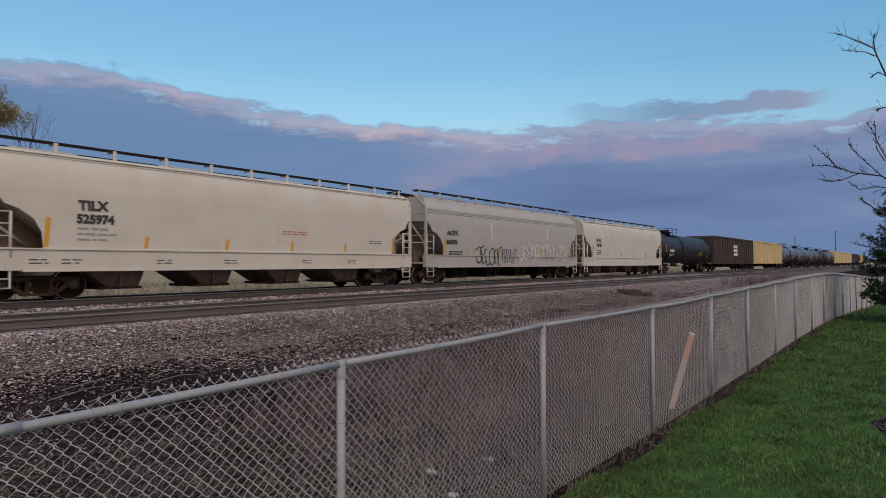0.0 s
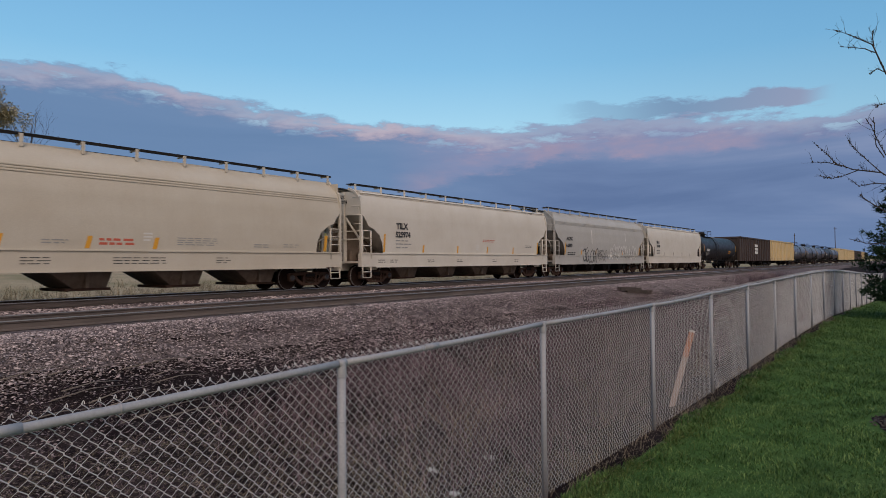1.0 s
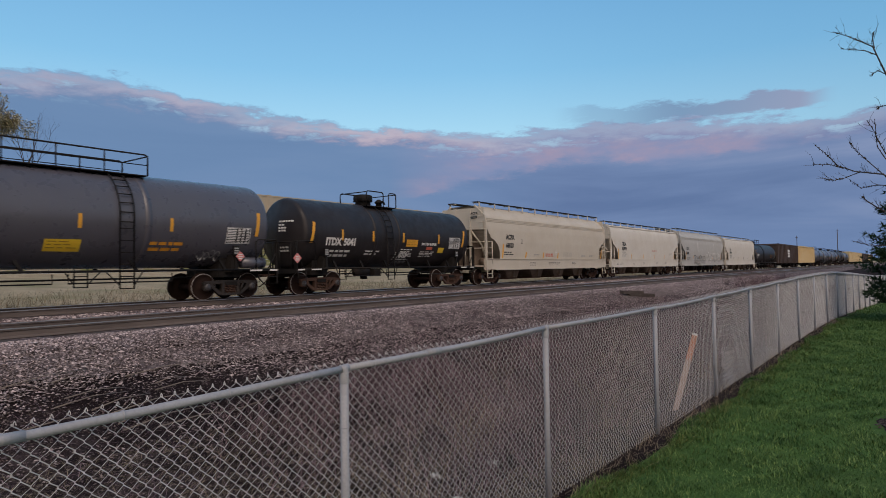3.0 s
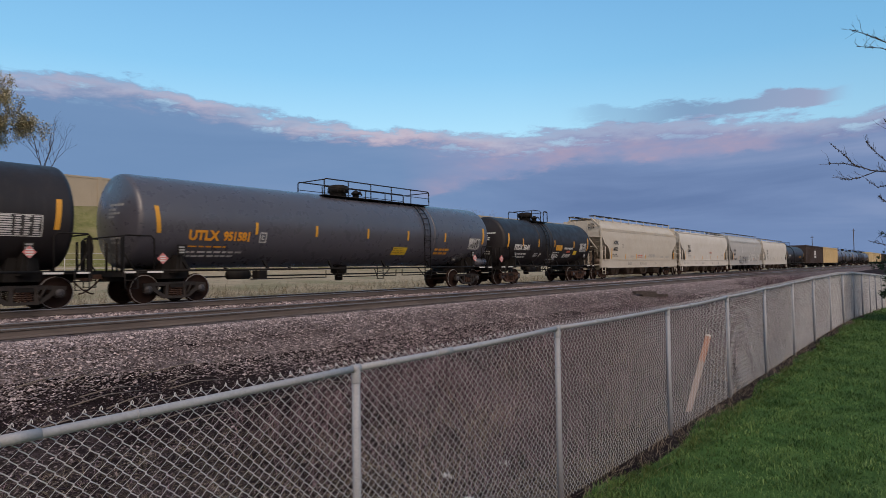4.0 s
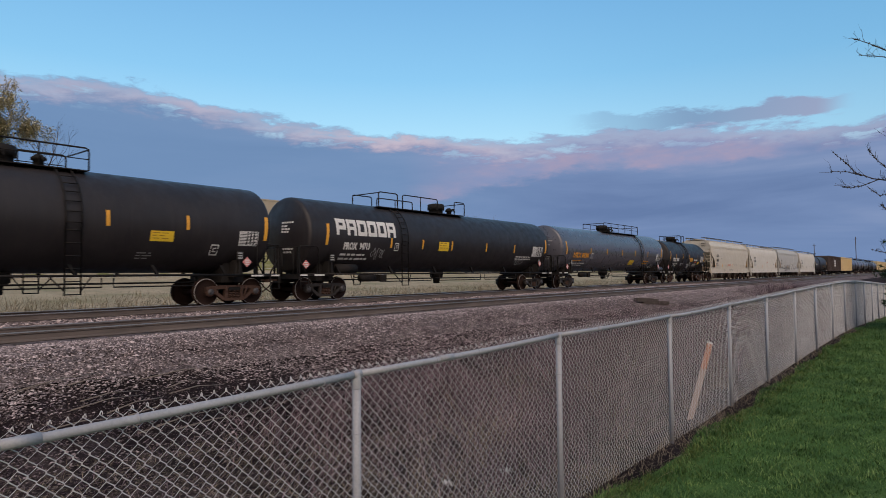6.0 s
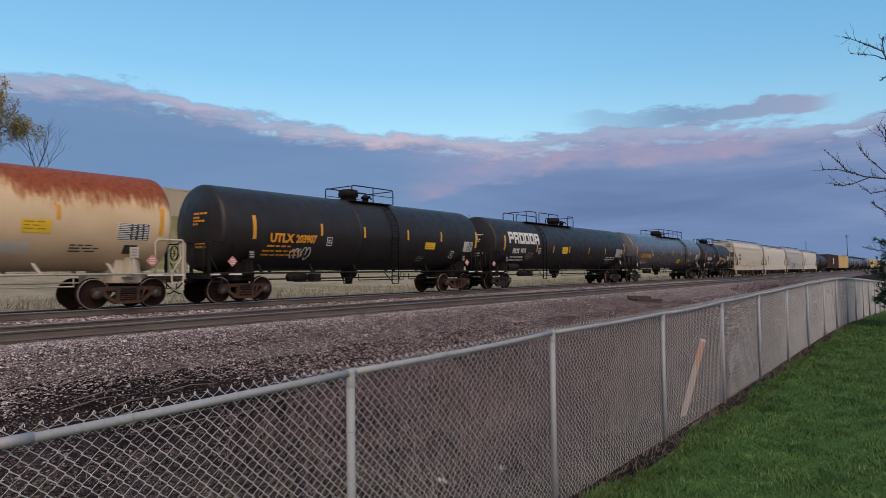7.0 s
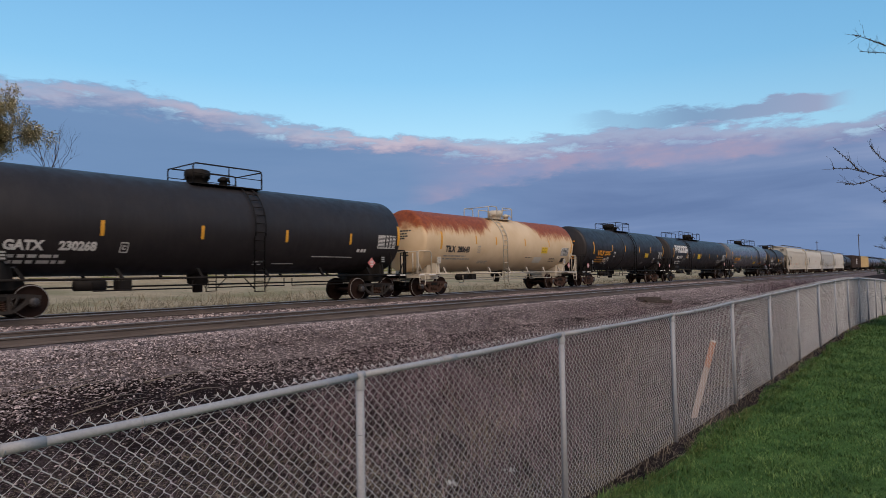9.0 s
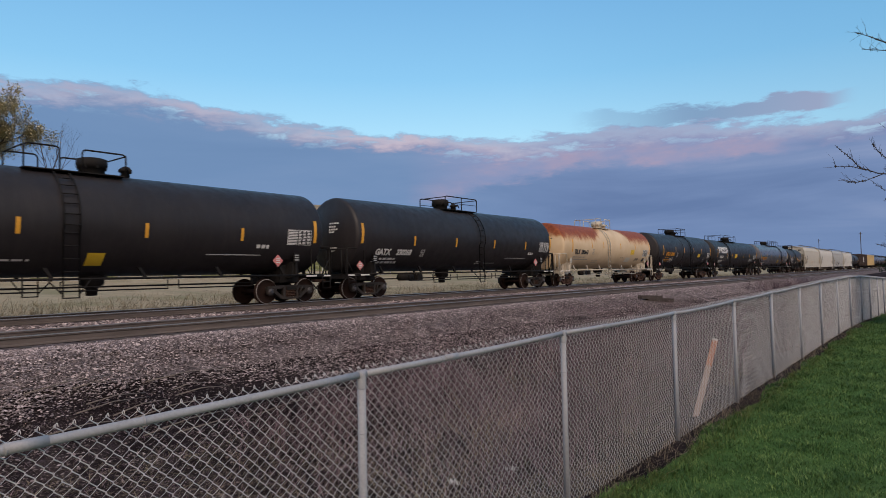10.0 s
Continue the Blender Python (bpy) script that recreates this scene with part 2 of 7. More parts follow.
# soil taken near-black: the shade between weed stems is put into its colour
M["dirt"] = ground_mix("shade_darkened_soil", [(0.3, (0.006, 0.0045, 0.0048)), (0.5, (0.021, 0.0155, 0.0165)), (0.7, (0.095, 0.073, 0.073))], 1.2, second=(0.011, 0.008, 0.0085))
M["lawn"] = ground_mix("lawn_soil", [(0.3, (0.030, 0.065, 0.018)), (0.5, (0.060, 0.120, 0.033)), (0.7, (0.10, 0.17, 0.050))], 0.9, second=(0.075, 0.11, 0.035))
M["field"] = ground_mix("dry_field", [(0.3, (0.17, 0.138, 0.094)), (0.5, (0.34, 0.28, 0.19)), (0.7, (0.50, 0.42, 0.30))], 0.9, second=(0.20, 0.19, 0.11), fine=8.0)
M["bank"] = ground_mix("green_bank", [(0.3, (0.085, 0.092, 0.035)), (0.5, (0.16, 0.16, 0.062)), (0.7, (0.26, 0.24, 0.11))], 0.8, second=(0.24, 0.20, 0.11), fine=6.0)
M["gravel"] = ground_mix("ballast_bed", [(0.32, (0.030, 0.024, 0.025)), (0.5, (0.115, 0.094, 0.095)), (0.68, (0.30, 0.25, 0.25))], 2.5, 0.95, 1.0, 0.06, fine=11.0)


def speckled(name, lo, hi, rough=0.9, mid=None, patch=0.55, size=0.9):
    """Loose pieces, each with its own shade, in broad darker patches."""
    m, t, b = material(name, rough, 0.0, 0.06)
    g = t.nodes.new("ShaderNodeNewGeometry")
    c = ramp(t, g.outputs["Random Per Island"], [(0.0, lo), (0.62, mid), (1.0, hi)] if mid else [(0.0, lo), (1.0, hi)])
    c = mix(t, ramp(t, noise_tex(t, here(t), size, 4, 0.6), [(0.4, 0.0), (0.68, patch)]), c, lo)
    c = mix(t, 0.25, c, ramp(t, noise_tex(t, here(t), 25, 3), [(0.3, 0.0), (0.7, 1.0)]), "OVERLAY")
    t.links.new(c, b.inputs["Base Color"])
    return m


M["stone"] = speckled("ballast_stone", (0.10, 0.080, 0.080), (0.62, 0.52, 0.50), mid=(0.31, 0.255, 0.25), patch=0.35)
M["stem"] = speckled("dry_stems", (0.008, 0.005, 0.0065), (0.60, 0.44, 0.48), mid=(0.155, 0.104, 0.124))
M["twig"] = speckled("pinkish_twigs", (0.060, 0.041, 0.049), (0.66, 0.51, 0.55), mid=(0.30, 0.213, 0.245))
M["litter"] = speckled("mottled_litter", (0.022, 0.018, 0.013), (0.50, 0.41, 0.29), mid=(0.19, 0.155, 0.105))
M["fringe"] = speckled("yellow_green_grass", (0.055, 0.085, 0.025), (0.26, 0.28, 0.10), 0.8, mid=(0.12, 0.155, 0.05))
M["cinder"] = speckled("dark_cinders", (0.010, 0.008, 0.008), (0.40, 0.33, 0.31), mid=(0.105, 0.085, 0.075))
M["straw"] = speckled("pale_straw", (0.22, 0.175, 0.13), (0.50, 0.42, 0.32))
M["blade"] = speckled("grass_blades", (0.028, 0.072, 0.020), (0.225, 0.315, 0.105), 0.6, mid=(0.106, 0.188, 0.056), patch=0.8, size=1.6)
M["fieldgrass"] = speckled("dry_grass", (0.11, 0.096, 0.062), (0.56, 0.47, 0.34), mid=(0.28, 0.232, 0.158))
M["needle"] = speckled("dark_needles", (0.010, 0.026, 0.014), (0.035, 0.062, 0.030), 0.6)
M["willow"] = speckled("yellow_leaves", (0.30, 0.265, 0.16), (0.72, 0.63, 0.42), 0.7, mid=(0.48, 0.42, 0.26))
M["bark"] = paint("grey_bark", (0.060, 0.050, 0.046), (0.030, 0.025, 0.024), 0.9, 0.2, 0.2, 6)
M["palebark"] = paint("pale_bark", (0.19, 0.165, 0.145), (0.12, 0.10, 0.09), 0.9, 0.2, 0.2, 6)
M["wood"] = paint("weathered_timber", (0.075, 0.062, 0.055), (0.036, 0.030, 0.027), 0.9, 0.2, 0.2, 5)
M["stake"] = paint("pale_stake_wood", (0.36, 0.275, 0.235), (0.26, 0.195, 0.165), 0.8, 0.2, 0.2, 5)
M["stake_o"] = paint("orange_marking", (0.42, 0.175, 0.095), (0.34, 0.205, 0.15), 0.8, 0.2, 0.2, 5)
M["concrete"] = paint("tan_wall", (0.40, 0.345, 0.265), (0.30, 0.26, 0.20), 0.9, 0.25, 0.2, 0.6)


def galvanised():
    m, t, b = material("galvanised_steel", 0.55, 0.15, 0.4)
    v = here(t)
    c = ramp(t, noise_tex(t, v, 18, 4, 0.6), [(0.3, (0.41, 0.40, 0.395)), (0.7, (0.60, 0.59, 0.58))])
    c = mix(t, ramp(t, noise_tex(t, v, 2.5, 5, 0.7), [(0.55, 0.0), (0.75, 0.5)]), c, (0.36, 0.34, 0.33))
    t.links.new(c, b.inputs["Base Color"])
    t.links.new(ramp(t, noise_tex(t, v, 9, 3), [(0.3, 0.5), (0.7, 0.72)]), b.inputs["Roughness"])
    return m


M["galv"] = galvanised()
M["pipe"] = paint("grey_galvanised_pipe", (0.315, 0.325, 0.350), (0.22, 0.22, 0.235), 0.5, 0.15, 0.5, 5, 0.5)


def rail_steel():
    m, t, b = material("rail_steel", 0.7, 0.0, 0.3)
    v = here(t)
    c = ramp(t, noise_tex(t, mapped(t, v, scale=(6, 0.8, 6)), 1.0, 4, 0.6), [(0.3, (0.080, 0.066, 0.059)), (0.7, (0.145, 0.118, 0.105))])
    t.links.new(c, b.inputs["Base Color"])
    return m


M["rail"] = rail_steel()
M["rim"] = paint("worn_wheel_rim", (0.30, 0.285, 0.275), (0.16, 0.13, 0.115), 0.45, 0.0, 0.5, 5)

# ---- mesh tools ----
class Shape:
    """Collects vertices and faces of one mesh."""

    def __init__(self):
        self.v, self.f, self.smooth = [], [], []

    def add(self, verts, faces, smooth=False):
        o = len(self.v)
        self.v += [tuple(p) for p in verts]
        self.f += [tuple(i + o for i in f) for f in faces]
        self.smooth += [smooth] * len(faces)
        return self

    def box(self, x0, y0, z0, x1, y1, z1, bev=0.0, m=None):
        """A block; bev chamfers its upright edges."""
        if bev:
            ring = [(x0 + bev, y0), (x1 - bev, y0), (x1, y0 + bev), (x1, y1 - bev), (x1 - bev, y1), (x0 + bev, y1), (x0, y1 - bev), (x0, y0 + bev)]
        else:
            ring = [(x0, y0), (x1, y0), (x1, y1), (x0, y1)]
        n = len(ring)
        vs = [Vector((a, b, z0)) for a, b in ring] + [Vector((a, b, z1)) for a, b in ring]
        if m is not None:
            vs = [m @ p for p in vs]
        fs = [tuple(range(n - 1, -1, -1)), tuple(range(n, 2 * n))] + [(i, (i + 1) % n, n + (i + 1) % n, n + i) for i in range(n)]
        return self.add(vs, fs)

    def prism(self, outline, x0, x1):
        """An outline in (y, z), drawn out along x."""
        n = len(outline)
        vs = [(x0, a, b) for a, b in outline] + [(x1, a, b) for a, b in outline]
        fs = [tuple(range(n)), tuple(range(2 * n - 1, n - 1, -1))] + [(i, n + i, n + (i + 1) % n, (i + 1) % n) for i in range(n)]
        return self.add(vs, fs)

    def tube(self, pts, r, n=8, cap=True, r1=None):
        """A round bar along points, from radius r to r1."""
        pts = [Vector(p) for p in pts]
        r1 = r if r1 is None else r1
        o, last = len(self.v), None
        for i, p in enumerate(pts):
            d = (pts[min(i + 1, len(pts) - 1)] - pts[max(i - 1, 0)]).normalized()
            if last is None:
                side = d.orthogonal().normalized()
            else:
                side = (last - d * last.dot(d))
                side = side.normalized() if side.length > 1e-6 else d.orthogonal().normalized()
            last, b = side, d.cross(side)
            rr = r + (r1 - r) * i / max(1, len(pts) - 1)
            for k in range(n):
                a = 2 * math.pi * k / n
                self.v.append(tuple(p + (side * math.cos(a) + b * math.sin(a)) * rr))
        for i in range(len(pts) - 1):
            for k in range(n):
                self.f.append((o + i * n + k, o + i * n + (k + 1) % n, o + (i + 1) * n + (k + 1) % n, o + (i + 1) * n + k))
                self.smooth.append(n > 4)
        if cap:
            self.f += [tuple(o + k for k in range(n - 1, -1, -1)), tuple(o + (len(pts) - 1) * n + k for k in range(n))]
            self.smooth += [False, False]
        return self

    def lathe(self, prof, n=24, axis="y", at=(0, 0, 0)):
        """A profile of (distance along the axis, radius) turned round it."""
        o, at = len(self.v), Vector(at)
        for s, r in prof:
            for k in range(n):
                a = 2 * math.pi * k / n
                c, q = r * math.cos(a), r * math.sin(a)
                p = {"y": (c, s, q), "x": (s, c, q), "z": (c, q, s)}[axis]
                self.v.append(tuple(at + Vector(p)))
        for i in range(len(prof) - 1):
            for k in range(n):
                self.f.append((o + i * n + k, o + i * n + (k + 1) % n, o + (i + 1) * n + (k + 1) % n, o + (i + 1) * n + k))
                self.smooth.append(True)
        return self

    def mesh(self, name):
        me = bpy.data.meshes.new(name)
        me.from_pydata(self.v, [], self.f)
        me.polygons.foreach_set("use_smooth", self.smooth)
        me.update()
        return me


def part(name, shape, mat, parent=None, label="", m=None):
    me = shape if isinstance(shape, bpy.types.Mesh) else shape.mesh(name)
    if mat is not None and not me.materials:
        me.materials.append(mat)
    ob = new(name, me)
    if parent is not None:
        ob.parent = parent
    if m is not None:
        ob.matrix_basis = m
    return tagged(ob, label) if label else ob


def lumps(name, verts, faces, mat, parent=None, label="", smooth=False):
    """One mesh from arrays."""
    me = bpy.data.meshes.new(name)
    me.from_pydata(verts.tolist() if hasattr(verts, "tolist") else verts, [], faces.tolist() if hasattr(faces, "tolist") else faces)
    if smooth:
        me.polygons.foreach_set("use_smooth", [True] * len(me.polygons))
    me.materials.append(mat)
    return part(name, me, None, parent, label)


LETTERS = {}


def lettering(text, height):
    """Flat mesh of a word: its vertices, faces and width, with the height of its capitals."""
    if text not in LETTERS:
        cu = bpy.data.curves.new("word", "FONT")
        cu.body, cu.size, cu.resolution_u, cu.offset = text, 1.0, 3, 0.052
        ob = bpy.data.objects.new("word", cu)
        scene.collection.objects.link(ob)
        me = bpy.data.meshes.new_from_object(ob.evaluated_get(bpy.context.evaluated_depsgraph_get()))
        vs, fs = [tuple(v.co) for v in me.vertices], [tuple(p.vertices) for p in me.polygons]
        bpy.data.objects.remove(ob)
        bpy.data.meshes.remove(me)
        LETTERS[text] = vs, fs
    vs, fs = LETTERS[text]
    x0, x1 = min(v[0] for v in vs), max(v[0] for v in vs)
    y0, y1 = min(v[1] for v in vs), max(v[1] for v in vs)
    k = height / (y1 - y0)
    return [((v[0] - x0) * k, (v[1] - y0) * k) for v in vs], fs, (x1 - x0) * k



# ---- running gear ----
WHEEL_R = 0.457


def wheelset_mesh():
    s = Shape()
    for side in (-1, 1):
        x = side * 0.717
        prof = [(0.075, 0.09), (0.072, 0.12), (0.030, 0.17), (0.022, 0.33), (0.050, 0.385), (0.062, 0.40), (0.064, 0.437), (0.056, 0.457), (-0.05, 0.462), (-0.062, 0.485), (-0.078, 0.478), (-0.080, 0.40), (-0.04, 0.36), (-0.05, 0.14), (-0.09, 0.10)]
        s.lathe([(x + side * a, r) for a, r in prof], 28, "x")
        # bearing with its end cap and bolts, hub bolts show that the wheel turns
        s.lathe([(x + side * 0.07, 0.10), (x + side * 0.30, 0.112), (x + side * 0.345, 0.112), (x + side * 0.355, 0.095), (x + side * 0.372, 0.085), (x + side * 0.376, 0.0)], 16, "x")
        for k in range(3):
            a = 2 * math.pi * k / 3
            s.box(x + side * 0.37, -0.02, 0.035, x + side * 0.392, 0.02, 0.07, m=Matrix.Rotation(a, 4, "X"))
    s.lathe([(-0.70, 0.085), (0.70, 0.085)], 12, "x")
    me = s.mesh("wheelset")
    me.materials.append(M["wheel"])
    me.materials.append(M["rim"])
    me.materials.append(M["bearing"])
    for p in me.polygons:
        # worn bright edge of the rim
        c = p.center
        if math.hypot(c.y, c.z) > 0.43 and abs(c.x) > 0.77:
            p.material_index = 1
        elif abs(c.x) > 0.99:
            p.material_index = 2
    return me


def sideframe_mesh(side, key):
    """Cast side frame in the bar shape of a freight truck, with a window on each side of the springs."""
    s = Shape()
    x0, x1 = side * 0.93, side * 1.06
    ax = 0.889
    z = WHEEL_R
    top = [(-ax - 0.16, z + 0.17), (-ax + 0.10, z + 0.20), (-0.42, z + 0.22), (0.42, z + 0.22), (ax - 0.10, z + 0.20), (ax + 0.16, z + 0.17)]
    low = [(ax + 0.16, z + 0.07), (ax - 0.10, z + 0.085), (0.40, z + 0.10), (-0.40, z + 0.10), (-ax + 0.10, z + 0.085), (-ax - 0.16, z + 0.07)]
    s.prism(top + low, x0, x1)
    for q in (-1, 1):
        s.prism([(q * (ax + 0.14), z + 0.12), (q * (ax + 0.14), z - 0.10), (q * (ax + 0.06), z - 0.12), (q * (ax + 0.05), z + 0.12)], x0, x1)
        s.prism([(q * (ax - 0.10), z + 0.15), (q * (ax - 0.14), z - 0.05), (q * 0.42, z - 0.30), (q * 0.36, z - 0.20), (q * 0.62, z - 0.02), (q * 0.70, z + 0.14)], x0, x1)
        s.prism([(q * 0.34, z + 0.12), (q * 0.24, z + 0.12), (q * 0.25, z - 0.24), (q * 0.36, z - 0.24)], x0, x1)
        # pedestal round the bearing
        s.lathe([(side * 0.92, 0.15), (side * 0.95, 0.155), (side * 1.05, 0.155), (side * 1.055, 0.115)], 14, "x", (0, q * ax, z))
    s.prism([(-0.42, z - 0.22), (0.42, z - 0.22), (0.36, z - 0.31), (-0.36, z - 0.31)], x0, x1)
    # friction wedge pockets and the brake lever that leans across the window
    for q in (-1, 1):
        s.box(min(side * 1.05, side * 1.085), q * 0.31 - 0.045, z + 0.02, max(side * 1.05, side * 1.085), q * 0.31 + 0.045, z + 0.17, 0.012)
    s.tube([(side * 1.07, 0.52, z + 0.16), (side * 1.09, 0.36, z - 0.18)], 0.035, 5)
    me = s.mesh("side_frame")
    me.materials.append(M[key])
    return me


def spring_mesh():
    s = Shape()
    pts = [(0.085 * math.cos(i * 0.785), 0.085 * math.sin(i * 0.785), -0.20 + 0.30 * i / 40) for i in range(41)]
    s.tube(pts, 0.018, 5)
    me = s.mesh("spring")
    me.materials.append(M["rusty"])
    return me


def bolster_mesh():
    s = Shape()
    s.prism([(-0.22, 0.50), (0.22, 0.50), (0.22, 0.62), (-0.22, 0.62)], -1.10, 1.10)
    s.lathe([(0.60, 0.30), (0.74, 0.30), (0.74, 0.0)], 16, "z")
    s.box(-0.9, -0.70, 0.30, 0.9, -0.60, 0.42, 0.02)
    s.box(-0.9, 0.60, 0.30, 0.9, 0.70, 0.42, 0.02)
    return s.mesh("bolster")


def coupler_mesh():
    s = Shape()
    s.box(-0.07, -0.55, 0.80, 0.07, 0.10, 0.95, 0.02)
    s.box(-0.15, 0.02, 0.74, 0.15, 0.27, 1.0, 0.05)
    s.tube([(0.22, -0.35, 0.78), (0.25, -0.1, 0.52), (0.2, 0.15, 0.38), (0.1, 0.3, 0.36)], 0.025, 6)
    return s.mesh("coupler")


GEAR = {}
WHEELSETS = []       # wheelsets that are near enough to be seen turning


def gear():
    if not GEAR:
        for key in ("rusty", "under", "dusty"):
            GEAR["frame_l", key], GEAR["frame_r", key] = sideframe_mesh(-1, key), sideframe_mesh(1, key)
        GEAR.update(wheelset=wheelset_mesh(), spring=spring_mesh(), bolster=bolster_mesh(), coupler=coupler_mesh())
    return GEAR


def truck(parent, y, turning, mat="rusty"):
    g = gear()
    t = part("truck", g["bolster"], M["under"], parent, "rust-brown four-wheel freight truck", pose(0, y, 0))
    for key in ("frame_l", "frame_r"):
        part("side_frame", g[key, mat], None, t)
    for sx in (-1, 1):
        for dy in (-0.14, 0.0, 0.14):
            part("spring", g["spring"], M[mat], t, m=pose(sx * (0.99 if dy else 1.0), dy * 1.05, 0.44))
    for k, a in enumerate((-0.889, 0.889)):
        w = part("wheelset", g["wheelset"], M["wheel"], t, m=pose(0, a, WHEEL_R))
        if turning:
            WHEELSETS.append((w, a, random.uniform(0, 360)))
    return t


def couplers(car, half):
    for q in (-1, 1):
        part("coupler", gear()["coupler"], M["rusty"], car, m=pose(0, q * (half - 0.13), 0, 0, 0, 0 if q > 0 else 180))


CARS = []            # car, place of its middle along the line at the start


def car_empty(name, centre, label, category, group="freight cars of the passing train"):
    ob = new(name)
    ob.empty_display_size = 0.5
    tagged(ob, label, category, group)
    CARS.append((ob, centre))
    return ob


# ---- tank cars ----
DISH, KNUCKLE = 0.27, 0.20      # depth of a tank's dished end and of its knuckle


def tank_profile(half, r):
    """A long barrel with shallow dished ends and tight knuckles."""
    left = [(-half + DISH * (i / 7) ** 2, 0.88 * r * i / 7) for i in range(8)]
    left += [(-half + DISH + KNUCKLE * (1 - math.cos(a)), r * (0.88 + 0.12 * math.sin(a))) for a in (0.4, 0.75, 1.05, 1.3, math.pi / 2)]
    n, end = 10, half - DISH - KNUCKLE
    mid = [(-end + 2 * end * i / n, r) for i in range(1, n)]
    return left + mid + [(-s, q) for s, q in reversed(left)]


class TankSide:
    """Lays flat marks on the near side of a tank: y along the car, z the height, over the paint by lift."""

    def __init__(self, r, zc):
        self.r, self.zc = r, zc

    def at(self, y, z, lift=0.006):
        q = max(-1.0, min(1.0, (z - self.zc) / self.r))
        a = math.asin(q)
        return ((self.r + lift) * math.cos(a), y, self.zc + (self.r + lift) * math.sin(a))

    def patch(self, shape, y0, z0, y1, z1, lift=0.006, n=6, slant=0.0):
        vs, fs = [], []
        for i in range(n + 1):
            z = z0 + (z1 - z0) * i / n
            vs += [self.at(y0 + slant * i / n, z, lift), self.at(y1 + slant * i / n, z, lift)]
        for i in range(n):
            fs.append((2 * i, 2 * i + 1, 2 * i + 3, 2 * i + 2))
        return shape.add(vs, fs)

    def word(self, shape, text, y, z, h, stretch=1.0, lift=0.018):
        vs, fs, w = lettering(text, h)
        return shape.add([self.at(y + a * stretch, z + b, lift) for a, b in vs], fs)

    def bars(self, shape, y, z, w, rows, h=0.05, gap=0.045, seed=0, lift=0.007):
        """Small print that cannot be read."""
        rnd = random.Random(seed)
        for k in range(rows):
            a, end = y, y + w * rnd.uniform(0.72, 1.0)
            while a < end - 0.05:
                b = min(end, a + rnd.uniform(0.12, 0.34))
                self.patch(shape, a, z - k * (h + gap) - h, b, z - k * (h + gap), lift, 1)
                a = b + rnd.uniform(0.04, 0.09)


class FlatSide(TankSide):
    """The same on the side of a hopper."""

    def __init__(self, profile):
        self.zs, self.xs = [p[0] for p in profile], [p[1] for p in profile]

    def at(self, y, z, lift=0.006):
        return (float(np.interp(z, self.zs, self.xs)) + lift, y, z)


